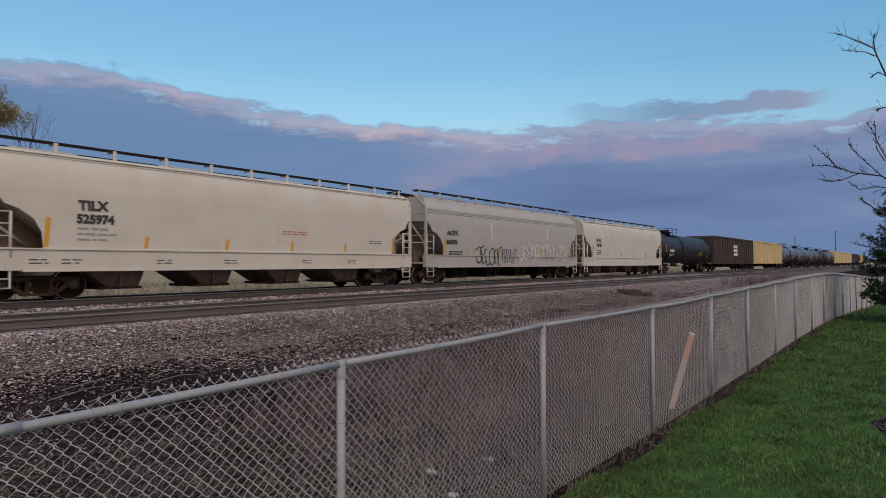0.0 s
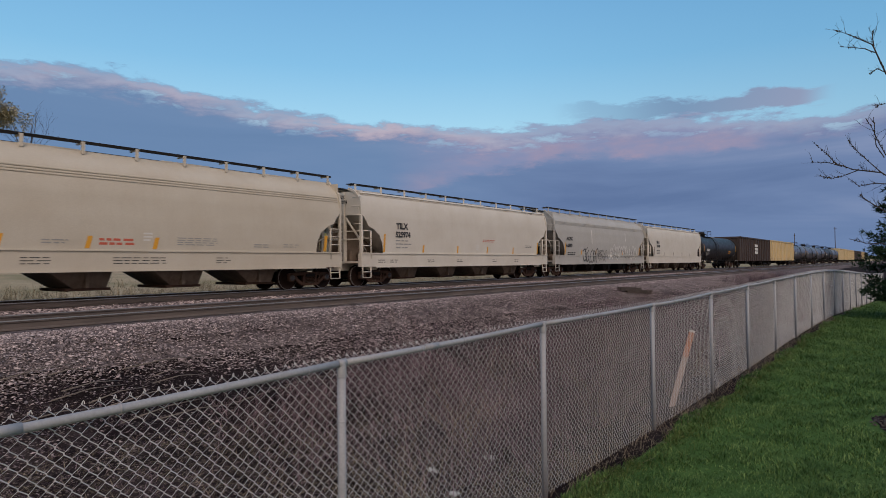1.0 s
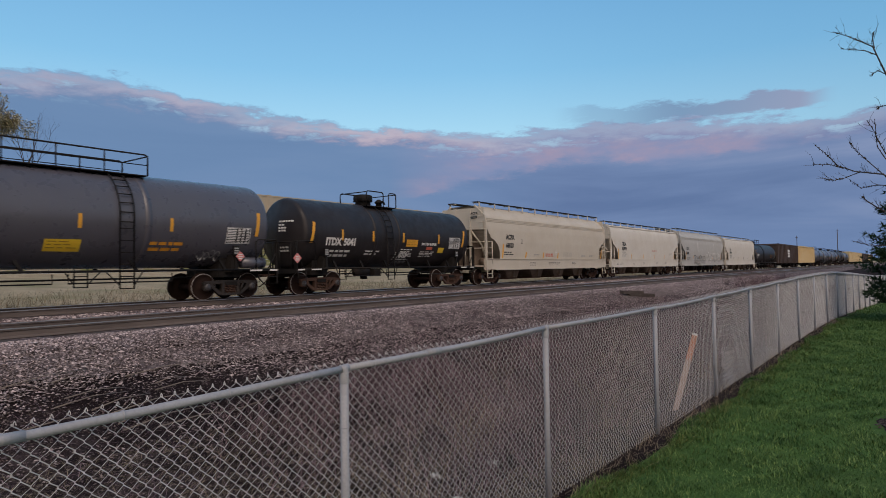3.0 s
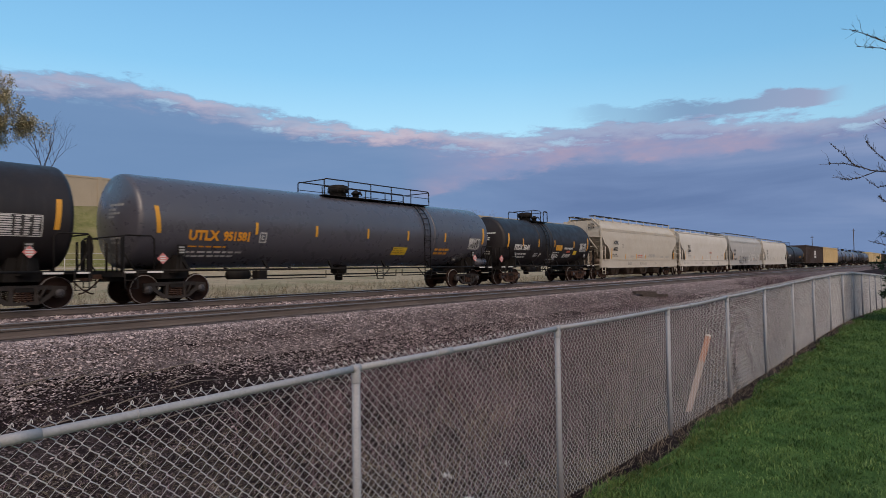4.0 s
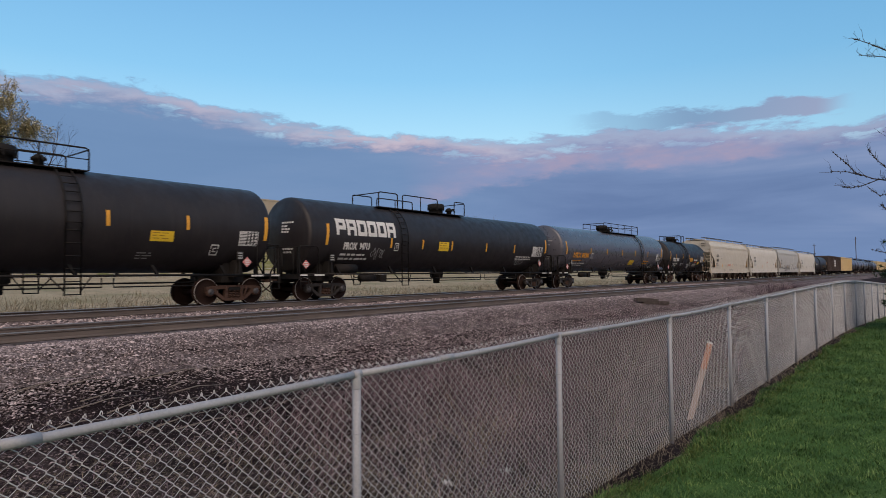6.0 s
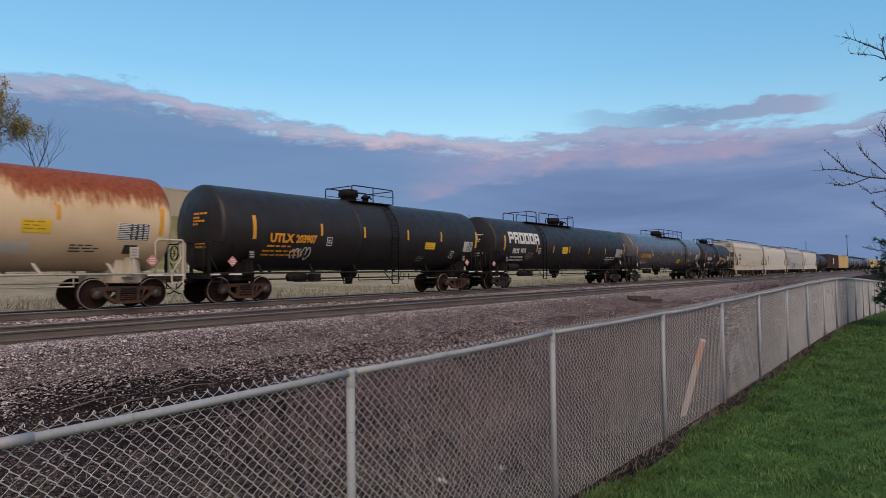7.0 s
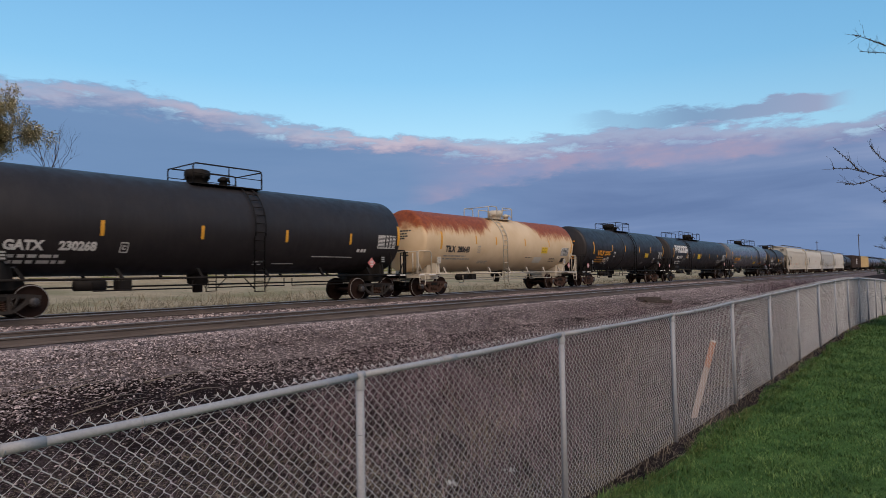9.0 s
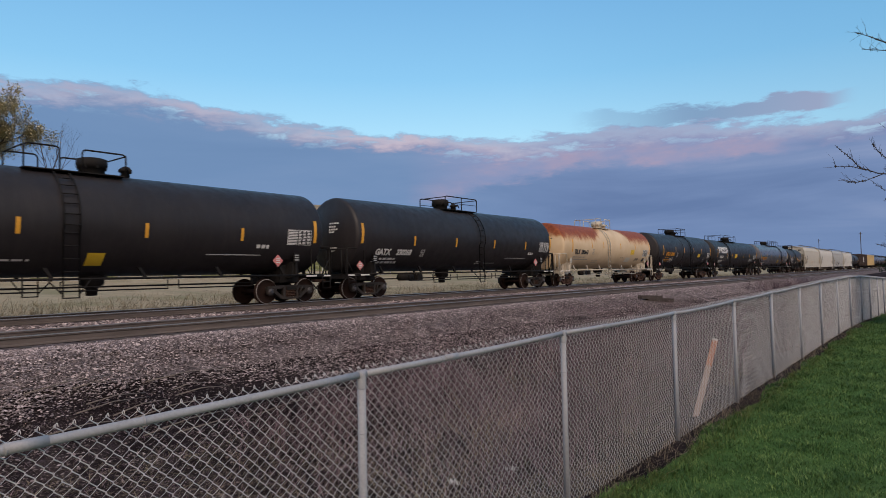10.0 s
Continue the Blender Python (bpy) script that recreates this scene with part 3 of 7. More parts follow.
def tank_car(name, ends, trucks, top, r, paint_key, trim_key, label, dome, ladder, rails, marks, turning=True, sill=1.02, frame_key="rusty", struts=6, bands=(), hoops=()):
    """ends: coupling planes; trucks: their middles; dome, ladder, rails: places along the car from its middle."""
    c = (ends[0] + ends[1]) / 2
    half = (ends[1] - ends[0]) / 2
    car = car_empty(name, c, label, "tank car")
    zc = top - r
    body = M[paint_key]
    trim = M[trim_key]
    th = half - 0.60
    tank = part("tank", Shape().lathe([(s, q) for s, q in tank_profile(th, r)], 48, "y", (0, 0, zc)), body, car)
    for k, y in enumerate(bands):
        part("band", Shape().lathe([(y - 0.10, r + 0.002), (y - 0.09, r + 0.018), (y + 0.09, r + 0.018), (y + 0.10, r + 0.002)], 48, "y", (0, 0, zc)), body, tank)
    side = TankSide(r, zc)
    # stub sills, bolster saddles and end platforms
    for q in (-1, 1):
        ty = (trucks[0] if q < 0 else trucks[1]) - c
        s = Shape()
        s.box(-0.28, min(ty - q * 0.9, q * (half - 0.45)), 0.72, 0.28, max(ty - q * 0.9, q * (half - 0.45)), 1.05, 0.03)
        s.prism([(ty - 0.45, 0.78), (ty + 0.45, 0.78), (ty + 0.32, zc - r * 0.55), (ty - 0.32, zc - r * 0.55)], -0.95, 0.95)
        s.prism([(ty - 0.18, 0.95), (ty + 0.18, 0.95), (ty + 0.10, 1.55), (ty - 0.10, 1.55)], -1.32, 1.32)
        part("saddle", s, trim, car)
        y0, y1 = q * (half - 1.15), q * (half - 0.42)
        p = Shape()
        p.box(-1.42, min(y0, y1), sill - 0.05, 1.42, max(y0, y1), sill, 0.03)
        p.box(-1.45, min(y1, y1 - q * 0.05), sill - 0.16, 1.45, max(y1, y1 - q * 0.05), sill + 0.02)
        plat = part("end_platform", p, trim, car)
        h = Shape()
        for sx in (-1, 1):
            h.tube([(sx * 1.42, y1, sill), (sx * 1.42, y1, sill + 0.98), (sx * 1.42, y1 - q * 0.1, sill + 1.1), (sx * 1.42, y0 - q * 0.15, sill + 1.1), (sx * 1.42, y0 - q * 0.25, sill + 1.0), (sx * 1.42, y0 - q * 0.25, sill)], 0.024, 6)
        h.tube([(-1.42, y1 - q * 0.08, sill + 1.08), (1.42, y1 - q * 0.08, sill + 1.08)], 0.022, 6)
        h.tube([(1.1, y1, sill), (1.1, y1, sill + 1.0)], 0.03, 6)
        h.tube([(0.4, y1, sill), (0.4, y1, sill + 0.9)], 0.04, 6)
        part("handrail", h, trim, plat)
        # stout corner posts with a brace, and the pale reflective strip on the sill
        for sx in (-1, 1):
            post = Shape().box(sx * 1.36 - 0.035, min(y1, y1 - q * 0.09), sill, sx * 1.36 + 0.035, max(y1, y1 - q * 0.09), sill + 1.04)
            post.tube([(sx * 1.36, y1 - q * 0.05, sill + 0.62), (sx * 1.36, y1 - q * 0.42, sill + 0.02)], 0.028, 5)
            part("corner_post", post, trim, plat)
            for a, b in ((0.06, 0.40), (0.75, 1.25)):
                ya, yb = sorted((y1 - q * a, y1 - q * b))
                part("reflector", Shape().box(sx * 1.452 - 0.006, ya, sill - 0.045, sx * 1.452 + 0.006, yb, sill + 0.012), M["mark_w"], plat)
            # card board on a stalk over the truck
            card = Shape().prism([(ty - 0.05, sill), (ty + 0.05, sill), (ty + 0.03, sill + 0.52), (ty - 0.03, sill + 0.52)], sx * 1.36 - 0.03, sx * 1.36 + 0.03)
            card.box(sx * 1.40 - 0.02, ty - 0.13, sill + 0.52, sx * 1.40 + 0.02, ty + 0.13, sill + 0.84)
            board = part("card_board", card, trim, car)
            for k in range(3):
                part("card", Shape().box(sx * 1.424 - 0.003, ty - 0.09, sill + 0.57 + k * 0.085, sx * 1.424 + 0.003, ty + 0.09, sill + 0.62 + k * 0.085), M["mark_g"], board)
        for sx in (-1, 1):
            st = Shape()
            a, b = y1 - q * 0.08, y1 - q * 0.46
            st.tube([(sx * 1.44, a, sill), (sx * 1.46, a, 0.52), (sx * 1.46, b, 0.52), (sx * 1.44, b, sill)], 0.022, 5)
            st.tube([(sx * 1.45, a, 0.76), (sx * 1.45, b, 0.76)], 0.02, 5)
            part("sill_step", st, trim, plat)
        if q < 0:
            bw = Shape().lathe([(0, 0.26), (0.03, 0.28), (0.06, 0.26)], 18, "y", (-0.65, y1 - 0.10, sill + 0.75))
            for k in range(3):
                a = math.pi * k / 3
                bw.tube([(-0.65 + 0.27 * math.cos(a), y1 - 0.07, sill + 0.75 + 0.27 * math.sin(a)), (-0.65 - 0.27 * math.cos(a), y1 - 0.07, sill + 0.75 - 0.27 * math.sin(a))], 0.012, 4)
            part("hand_brake", bw, trim, car)
    # running bars along both sides, with their struts up to the tank
    for sx in (-1, 1):
        s = Shape()
        s.tube([(sx * 1.40, -half + 0.6, sill + 0.02), (sx * 1.40, half - 0.6, sill + 0.02)], 0.035, 6)
        for k in range(struts):
            y = -half + 2.6 + (2 * half - 5.2) * k / (struts - 1)
            s.prism([(y - 0.05, sill), (y + 0.05, sill), (y - 0.17, sill + 0.34), (y - 0.27, sill + 0.34)], sx * 1.30, sx * 1.38)
        part("side_bar", s, trim, car)
    # low grab bars, pipes, brake gear
    s = Shape()
    for a, b in ((-half * 0.52, -half * 0.18), (-half * 0.12, half * 0.22), (half * 0.26, half * 0.56)):
        s.tube([(1.30, a, sill - 0.05), (1.30, a, sill - 0.32), (1.30, b, sill - 0.32), (1.30, b, sill - 0.05)], 0.022, 5)
    s.tube([(0.4, -half + 1.2, 0.80), (0.4, half - 1.2, 0.80)], 0.03, 5)
    part("grab_bar", s, trim, car)
    s = Shape().lathe([(-0.45, 0.0), (-0.42, 0.16), (0.42, 0.16), (0.45, 0.0)], 14, "y", (1.05, trucks[0] - c + 2.3, 0.86))
    s.box(0.7, trucks[0] - c + 3.1, 0.70, 1.1, trucks[0] - c + 3.5, 1.0, 0.03)
    part("brake_reservoir", s, M["under"], car)
    s = Shape().lathe([(0.52, 0.0), (0.53, 0.16), (0.78, 0.18), (0.86, 0.34), (1.2, 0.36)], 16, "z", (0, dome, 0))
    part("bottom_outlet", s, M["under"], car)
    # manway, valves, platform and rails on top
    s = Shape().lathe([(top - 0.12, 0.36), (top + 0.18, 0.36), (top + 0.19, 0.42), (top + 0.30, 0.44), (top + 0.46, 0.43), (top + 0.50, 0.30), (top + 0.51, 0.0)], 20, "z", (0.0, dome, 0))
    manway_bolts = []
    for k in range(8):
        a = math.pi * k / 4
        manway_bolts.append(Shape().box(0.40 * math.cos(a) - 0.03, dome + 0.40 * math.sin(a) - 0.03, top + 0.16, 0.40 * math.cos(a) + 0.03, dome + 0.40 * math.sin(a) + 0.03, top + 0.34))
    manway = part("manway", s, trim, car)
    for b in manway_bolts:
        part("bolt", b, trim, manway)
    s = Shape().lathe([(top - 0.1, 0.14), (top + 0.16, 0.14), (top + 0.17, 0.20), (top + 0.24, 0.20), (top + 0.34, 0.08), (top + 0.36, 0.0)], 14, "z", (0.12, dome + 0.95, 0))
    s.tube([(0.12, dome + 0.95, top + 0.2), (0.4, dome + 0.95, top + 0.26), (0.5, dome + 0.95, top + 0.1)], 0.04, 6)
    part("valve", s, trim, car)
    y0, y1 = rails
    s = Shape()
    for sx in (-1, 1):
        s.box(sx * 0.62 - 0.22, y0, top - 0.10, sx * 0.62 + 0.22, y1, top - 0.07)
        for k in range(5):
            yy = y0 + (y1 - y0) * (k + 0.5) / 5
            s.tube([(sx * 0.80, yy, top - 0.09), (sx * 0.60, yy, top - 0.30)], 0.02, 4)
    plat = part("top_platform", s, trim, car)
    s = Shape()
    ht = top + 0.58
    for sx in (-1, 1):
        x = sx * 0.84
        for a, b in hoops or ((y0, y1),):
            n = max(1, round((b - a) / 1.25))
            s.tube([(x, a, top - 0.08), (x, a, ht - 0.10), (x, a + 0.03, ht - 0.03), (x, a + 0.10, ht), (x, b - 0.10, ht), (x, b - 0.03, ht - 0.03), (x, b, ht - 0.10), (x, b, top - 0.08)], 0.026, 6)
            if not hoops:
                s.tube([(x, a, top + 0.25), (x, b, top + 0.25)], 0.016, 5)
            for k in range(1, n):
                y = a + (b - a) * k / n
                s.tube([(x, y, top - 0.08), (x, y, ht)], 0.022, 6)
    for y in (y0, y1):
        s.tube([(-0.84, y, ht - 0.04), (0.84, y, ht - 0.04)], 0.022, 6)
    part("top_rail", s, trim, plat)
    # ladders on both sides
    for sx in (-1, 1):
        s = Shape()
        ang = [radians(90 - k * 11) for k in range(2, 10)]
        for dy in (-0.21, 0.21):
            pts = [(sx * (r + 0.07) * math.cos(a), ladder + dy, zc + (r + 0.07) * math.sin(a)) for a in ang]
            pts += [(sx * 1.56, ladder + dy, zc - 0.25), (sx * 1.56, ladder + dy, 0.50)]
            s.tube(pts, 0.024, 5)
        for k in range(4, 10):
            a = radians(90 - k * 10.5)
            p = (sx * (r + 0.075) * math.cos(a), zc + (r + 0.075) * math.sin(a))
            s.tube([(p[0], ladder - 0.21, p[1]), (p[0], ladder + 0.21, p[1])], 0.018, 5)
        z = 0.52
        while z < zc - 0.2:
            s.tube([(sx * 1.56, ladder - 0.21, z), (sx * 1.56, ladder + 0.21, z)], 0.018, 5)
            z += 0.36
        for dy in (-0.55, 0.55):
            s.tube([(sx * 1.42, ladder + dy, sill), (sx * 1.56, ladder + dy * 0.4, 0.62)], 0.02, 4)
        part("ladder", s, trim, car)
    for y in (trucks[0] - c, trucks[1] - c):
        truck(car, y, turning, frame_key)
    couplers(car, half)
    marks(car, side, th, zc, r, c)
    return car


def stripes(car, side, ys, zc, z0=-0.10, h=0.34, ends=()):
    for y in ys:
        part("stripe", side.patch(Shape(), y - 0.055, zc + z0, y + 0.055, zc + z0 + h, n=4), M["stripe"], car, "amber reflective stripe")
    for y, slant in ends:
        part("stripe", side.patch(Shape(), y - 0.07, zc - 0.42, y + 0.07, zc + 0.42, n=8, slant=slant), M["stripe"], car, "long amber reflective stripe")


def placard(car, x, y, z, size=0.20):
    s = Shape().add([(x, y, z - size), (x, y + size, z), (x, y, z + size), (x, y - size, z)], [(0, 1, 2, 3)])
    s.add([(x - 0.02, y, z - size), (x - 0.02, y + size, z), (x - 0.02, y, z + size), (x - 0.02, y - size, z)], [(3, 2, 1, 0)])
    p = part("placard", s, M["placard"], car, "red and white diamond hazard placard")
    q = Shape()
    for k in range(3):
        q.add([(x + 0.004, y - 0.09, z - 0.09 + k * 0.07), (x + 0.004, y + 0.09, z - 0.09 + k * 0.07), (x + 0.004, y + 0.09, z - 0.055 + k * 0.07), (x + 0.004, y - 0.09, z - 0.055 + k * 0.07)], [(0, 1, 2, 3)])
    tagged(part("bar", q, M["mark_w"], p), kind="stuff")


def test_plate(car, side, y, z, w=0.95, h=0.55, key="mark_w", ground="mark_k"):
    """The block of test dates: a dark plate in a pale frame with rows of bars."""
    p = part("data_panel", side.patch(Shape(), y, z, y + w, z + h, 0.005), M[ground], car, "stencilled table of test dates")
    rows = 9
    rnd = random.Random(int(y * 10))
    for k in range(rows):
        s = Shape()
        zz = z + h - 0.025 - k * (h - 0.04) / rows
        for a, b in ((0.03, 0.42), (0.46, 0.60), (0.64, 0.78), (0.82, 0.97)):
            side.patch(s, y + w * a, zz - h / rows * 0.52, y + w * (b - rnd.uniform(0, 0.05)), zz, 0.009, 1)
        tagged(part("bar", s, M[key], p), kind="stuff")
    for a, b, c, e in ((0, 0, w, 0.02), (0, h - 0.015, w, h), (0, 0, 0.02, h), (w - 0.02, 0, w, h)):
        part("border", side.patch(Shape(), y + a, z + b, y + c, z + e, 0.010, 4), M[key], p)


# ---- covered hoppers ----
def hopper_car(ends, body_key, trim_key, label, centre_truck, marks, style="flat", z_roof=4.28, gates=4, dark=False, turning=True, dents=0):
    c = (ends[0] + ends[1]) / 2
    half = (ends[1] - ends[0]) / 2          # half length of the body
    car = car_empty("hopper_car", c, label, "hopper car")
    body, trim = M[body_key], M[trim_key]
    if style == "flat":
        prof = [(1.22, 1.57), (1.7, 1.585), (2.4, 1.60), (3.1, 1.59), (3.55, 1.54), (3.9, 1.44), (4.02, 1.36), (4.05, 1.40), (4.12, 1.32), (z_roof - 0.02, 0.78), (z_roof, 0.60)]
    else:
        prof = [(1.22, 1.57), (1.7, 1.61), (2.4, 1.63), (3.1, 1.60), (3.50, 1.54), (3.76, 1.47), (3.95, 1.36), (4.12, 1.16), (z_roof - 0.03, 0.86), (z_roof, 0.60)]

    def end_y(z):
        """How far the side sheets reach at a height: the notch over the end platform."""
        if z > 3.25:
            return half - 0.06
        return float(np.interp(z, [1.2, 1.9, 2.25, 2.50, 2.62, 2.80, 3.15], [half - 1.42, half - 1.34, half - 1.15, half - 0.80, half - 0.46, half - 0.36, half - 0.06]))

    def slope_y(z):
        return float(np.interp(z, [1.0, 2.9, 3.1], [half - 2.9, half - 0.42, half - 0.30])) if z < 3.1 else half - 0.30

    zs = [p[0] for p in prof]
    extra = [1.9, 2.1, 2.25, 2.5, 2.62, 2.8, 3.0, 3.24, 3.26]
    levels = sorted(set(zs + [e for e in extra]))
    xs = {z: float(np.interp(z, zs, [p[1] for p in prof])) for z in levels}
    # side sheets, a plate thick, in a row of panels that bulge a little between the ribs
    cols = 13
    for sx in (-1, 1):
        s = Shape()
        vs, fs = [], []
        for z in levels:
            e = end_y(z)
            for k in range(cols + 1):
                u = -1 + 2 * k / cols
                dent = 0.005 * math.sin(k * 2.1 + z * 1.3) if dents and 1.5 < z < 3.2 else 0.0
                vs.append((sx * (xs[z] + dent), u * e, z))
        w = cols + 1
        for i in range(len(levels) - 1):
            for k in range(cols):
                q = (i * w + k, i * w + k + 1, (i + 1) * w + k + 1, (i + 1) * w + k)
                fs.append(q if sx > 0 else q[::-1])
        s.add(vs, fs, True)
        sheet = part("side_sheet", s, body, car)
        for z in ((3.52, 3.60, 3.68) if style != "flat" else (3.98,)):
            x = float(np.interp(z, zs, [p[1] for p in prof]))
            part("rib", Shape().box(min(sx * (x - 0.02), sx * (x + 0.022)), -half + 0.2, z, max(sx * (x - 0.02), sx * (x + 0.022)), half - 0.2, z + 0.030), body, sheet)
    # roof and end walls
    s = Shape()
    top = [p for p in prof if p[0] > 4.0]
    vs, fs = [], []
    line = [(x, z) for z, x in top] + [(-x, z) for z, x in reversed(top)]
    for q in (-1, 1):
        vs += [(x, q * (half - 0.06), z) for x, z in line]
    n = len(line)
    fs = [(i, i + 1, n + i + 1, n + i) for i in range(n - 1)]
    s.add(vs, fs)
    roof = part("roof", s, body, car)
    for k in range(4):
        y = -half + 1.9 + (2 * half - 3.8) * k / 3
        h = Shape().box(-0.30, y - 0.9, z_roof, 0.30, y + 0.9, z_roof + 0.10, 0.05)
        h.tube([(0.3, y - 0.5, z_roof + 0.08), (0.42, y - 0.5, z_roof + 0.04)], 0.02, 4)
        part("hatch", h, body, roof)
    for q in (-1, 1):
        s = Shape()
        lv = [1.0, 1.6, 2.2, 2.9, 3.1, 3.6, 4.05, z_roof - 0.02]
        vs, fs = [], []
        for z in lv:
            x = float(np.interp(z, zs, [p[1] for p in prof])) - 0.01
            vs += [(-x, q * slope_y(z), z), (x, q * slope_y(z), z)]
        for i in range(len(lv) - 1):
            f = (2 * i, 2 * i + 1, 2 * i + 3, 2 * i + 2)
            fs.append(f if q < 0 else f[::-1])
        s.add(vs, fs)
        part("slope_sheet", s, body, car)
        for sx in (-1, 1):
            web = Shape().prism([(q * (half - 2.7), 1.05), (q * (half - 0.14), 1.05), (q * (half - 0.30), 2.95), (q * (half - 0.55), 2.80)], sx * 0.42 - 0.02, sx * 0.42 + 0.02)
            part("shear_plate", web, M["gate"], car)
        gear_box = Shape().box(-0.30, min(q * (half - 0.95), q * (half - 0.35)), 1.10, 0.62, max(q * (half - 0.95), q * (half - 0.35)), 1.62, 0.06)
        gear_box.lathe([(-0.4, 0.0), (-0.38, 0.17), (0.38, 0.17), (0.4, 0.0)], 12, "y", (0.9, q * (half - 0.95), 1.35))
        part("brake_gear", gear_box, M["gate"], car)
        e = Shape()
        e.box(-1.42, q * (half - 0.08) - 0.03, 3.1, 1.42, q * (half - 0.08) + 0.03, z_roof - 0.12)
        for x in (-0.5, 0.5):
            e.box(x - 0.05, q * (half - 0.1) - 0.08, 1.0, x + 0.05, q * (half - 0.1) + 0.08, z_roof - 0.1)
        for x in (-1, 1):
            e.tube([(x * 0.5, q * (half - 0.1), 3.1), (x * 1.15, q * (half - 0.25), 2.2), (x * 0.3, q * (half - 1.9), 1.2)], 0.05, 5)
        part("end_frame", e, trim, car)
        # corner posts, end rails, steps
        for sx in (-1, 1):
            p = Shape()
            pts = [(sx * 1.53, q * (half - 0.07), 0.86), (sx * 1.53, q * (half - 0.07), 3.5), (sx * 1.45, q * (half - 0.07), 3.85), (sx * 1.15, q * (half - 0.07), 4.12), (sx * 0.8, q * (half - 0.07), z_roof + 0.02)]
            for a, b in zip(pts, pts[1:]):
                p.tube([a, b], 0.075, 4)
            part("corner_post", p, body, car)
            lad = Shape()
            y0, y1 = q * (half - 0.12), q * (half - 0.62)
            lad.tube([(sx * 1.58, y1, 1.2), (sx * 1.58, y1, 2.42)], 0.035, 5)
            z = 1.45
            while z < 2.5:
                lad.tube([(sx * 1.58, y0, z), (sx * 1.58, y1, z)], 0.022, 5)
                z += 0.32
            z = 2.7
            while z < 4.0:
                part("grab_iron", Shape().tube([(sx * 1.54, q * (half - 0.02), z), (sx * 1.54, q * (half + 0.06), z), (sx * 1.12, q * (half + 0.06), z), (sx * 1.12, q * (half - 0.02), z)], 0.018, 5), trim, car)
                z += 0.38
            lad.tube([(sx * 1.58, y0, 0.85), (sx * 1.58, y0, 2.42)], 0.02, 5)
            lad.tube([(sx * 1.56, y0, 0.85), (sx * 1.58, y0, 0.40), (sx * 1.58, y1, 0.40), (sx * 1.56, y1, 0.85)], 0.03, 5)
            lad.tube([(sx * 1.57, y0, 0.64), (sx * 1.57, y1, 0.64)], 0.022, 5)
            part("ladder", lad, trim, car)
        hr = Shape().tube([(-1.5, q * (half - 0.02), 2.05), (1.5, q * (half - 0.02), 2.05)], 0.025, 5)
        hr.tube([(-1.5, q * (half - 0.02), 2.4), (1.5, q * (half - 0.02), 2.4)], 0.02, 5)
        hr.tube([(0.2, q * (half - 0.02), 1.1), (0.2, q * (half - 0.02), 2.4)], 0.03, 5)
        part("handrail", hr, trim, car)
        pl = Shape().box(-1.5, min(q * (half - 1.5), q * (half - 0.02)), 1.02, 1.5, max(q * (half - 1.5), q * (half - 0.02)), 1.10)
        pl.box(-0.3, min(q * (half - 2.6), q * (half + 0.12)), 0.70, 0.3, max(q * (half - 2.6), q * (half + 0.12)), 1.02)
        part("end_platform", pl, trim, car)
    # side sills
    for sx in (-1, 1):
        s = Shape()
        s.box(min(sx * 1.40, sx * 1.60), -half + 0.02, 0.86, max(sx * 1.40, sx * 1.60), half - 0.02, 1.42)
        sill = part("side_sill", s, body, car)
        part("sill_lip", Shape().box(min(sx * 1.42, sx * 1.64), -half + 0.04, 1.42, max(sx * 1.42, sx * 1.64), half - 0.04, 1.46), body, sill)
        part("sill_flange", Shape().box(min(sx * 1.40, sx * 1.63), -half + 0.9, 0.82, max(sx * 1.40, sx * 1.63), half - 0.9, 0.86), body, sill)
    # discharge gates under the floor
    for k in range(gates):
        y = -half + 3.7 + (2 * half - 7.4) * k / (gates - 1)
        s = Shape()
        zt, zb = 0.98, 0.34
        vs = [(-1.15, y - 1.25, zt), (1.15, y - 1.25, zt), (1.15, y + 0.75, zt), (-1.15, y + 0.75, zt), (-0.85, y - 0.30, zb), (0.85, y - 0.30, zb), (0.95, y + 0.62, zb), (-0.95, y + 0.62, zb)]
        s.add(vs, [(0, 1, 5, 4), (1, 2, 6, 5), (2, 3, 7, 6), (3, 0, 4, 7), (4, 5, 6, 7)])
        chute = part("hopper_chute", s, M["under"] if dark else M["gate"], car)
        ribs_ = Shape().prism([(y - 0.05, 0.36), (y + 0.05, 0.36), (y + 0.05, 0.96), (y - 0.05, 0.96)], 0.80, 1.12)
        ribs_.box(0.76, y - 0.2, 0.52, 0.86, y + 0.5, 0.58)
        part("chute_rib", ribs_, M["under"] if dark else M["gate"], chute)
        g = Shape().box(-0.85, y - 0.5, 0.26, 0.85, y + 0.8, 0.34, 0.03)
        g.tube([(-0.95, y - 0.45, 0.30), (0.95, y - 0.45, 0.30)], 0.05, 6)
        part("outlet_gate", g, M["rusty"], chute)
    # running boards on the roof, with their brackets
    for sx in (-1, 1):
        s = Shape()
        for k in range(4):
            x = sx * (0.66 + k * 0.085)
            s.box(x - 0.03, -half + 0.05, z_roof + 0.22, x + 0.03, half - 0.05, z_roof + 0.245)
        s.box(sx * 0.99 - 0.012, -half + 0.05, z_roof + 0.17, sx * 0.99 + 0.012, half - 0.05, z_roof + 0.25)
        board = part("running_board", s, M["under"], car, "dark steel grating walkway")
        n = 11
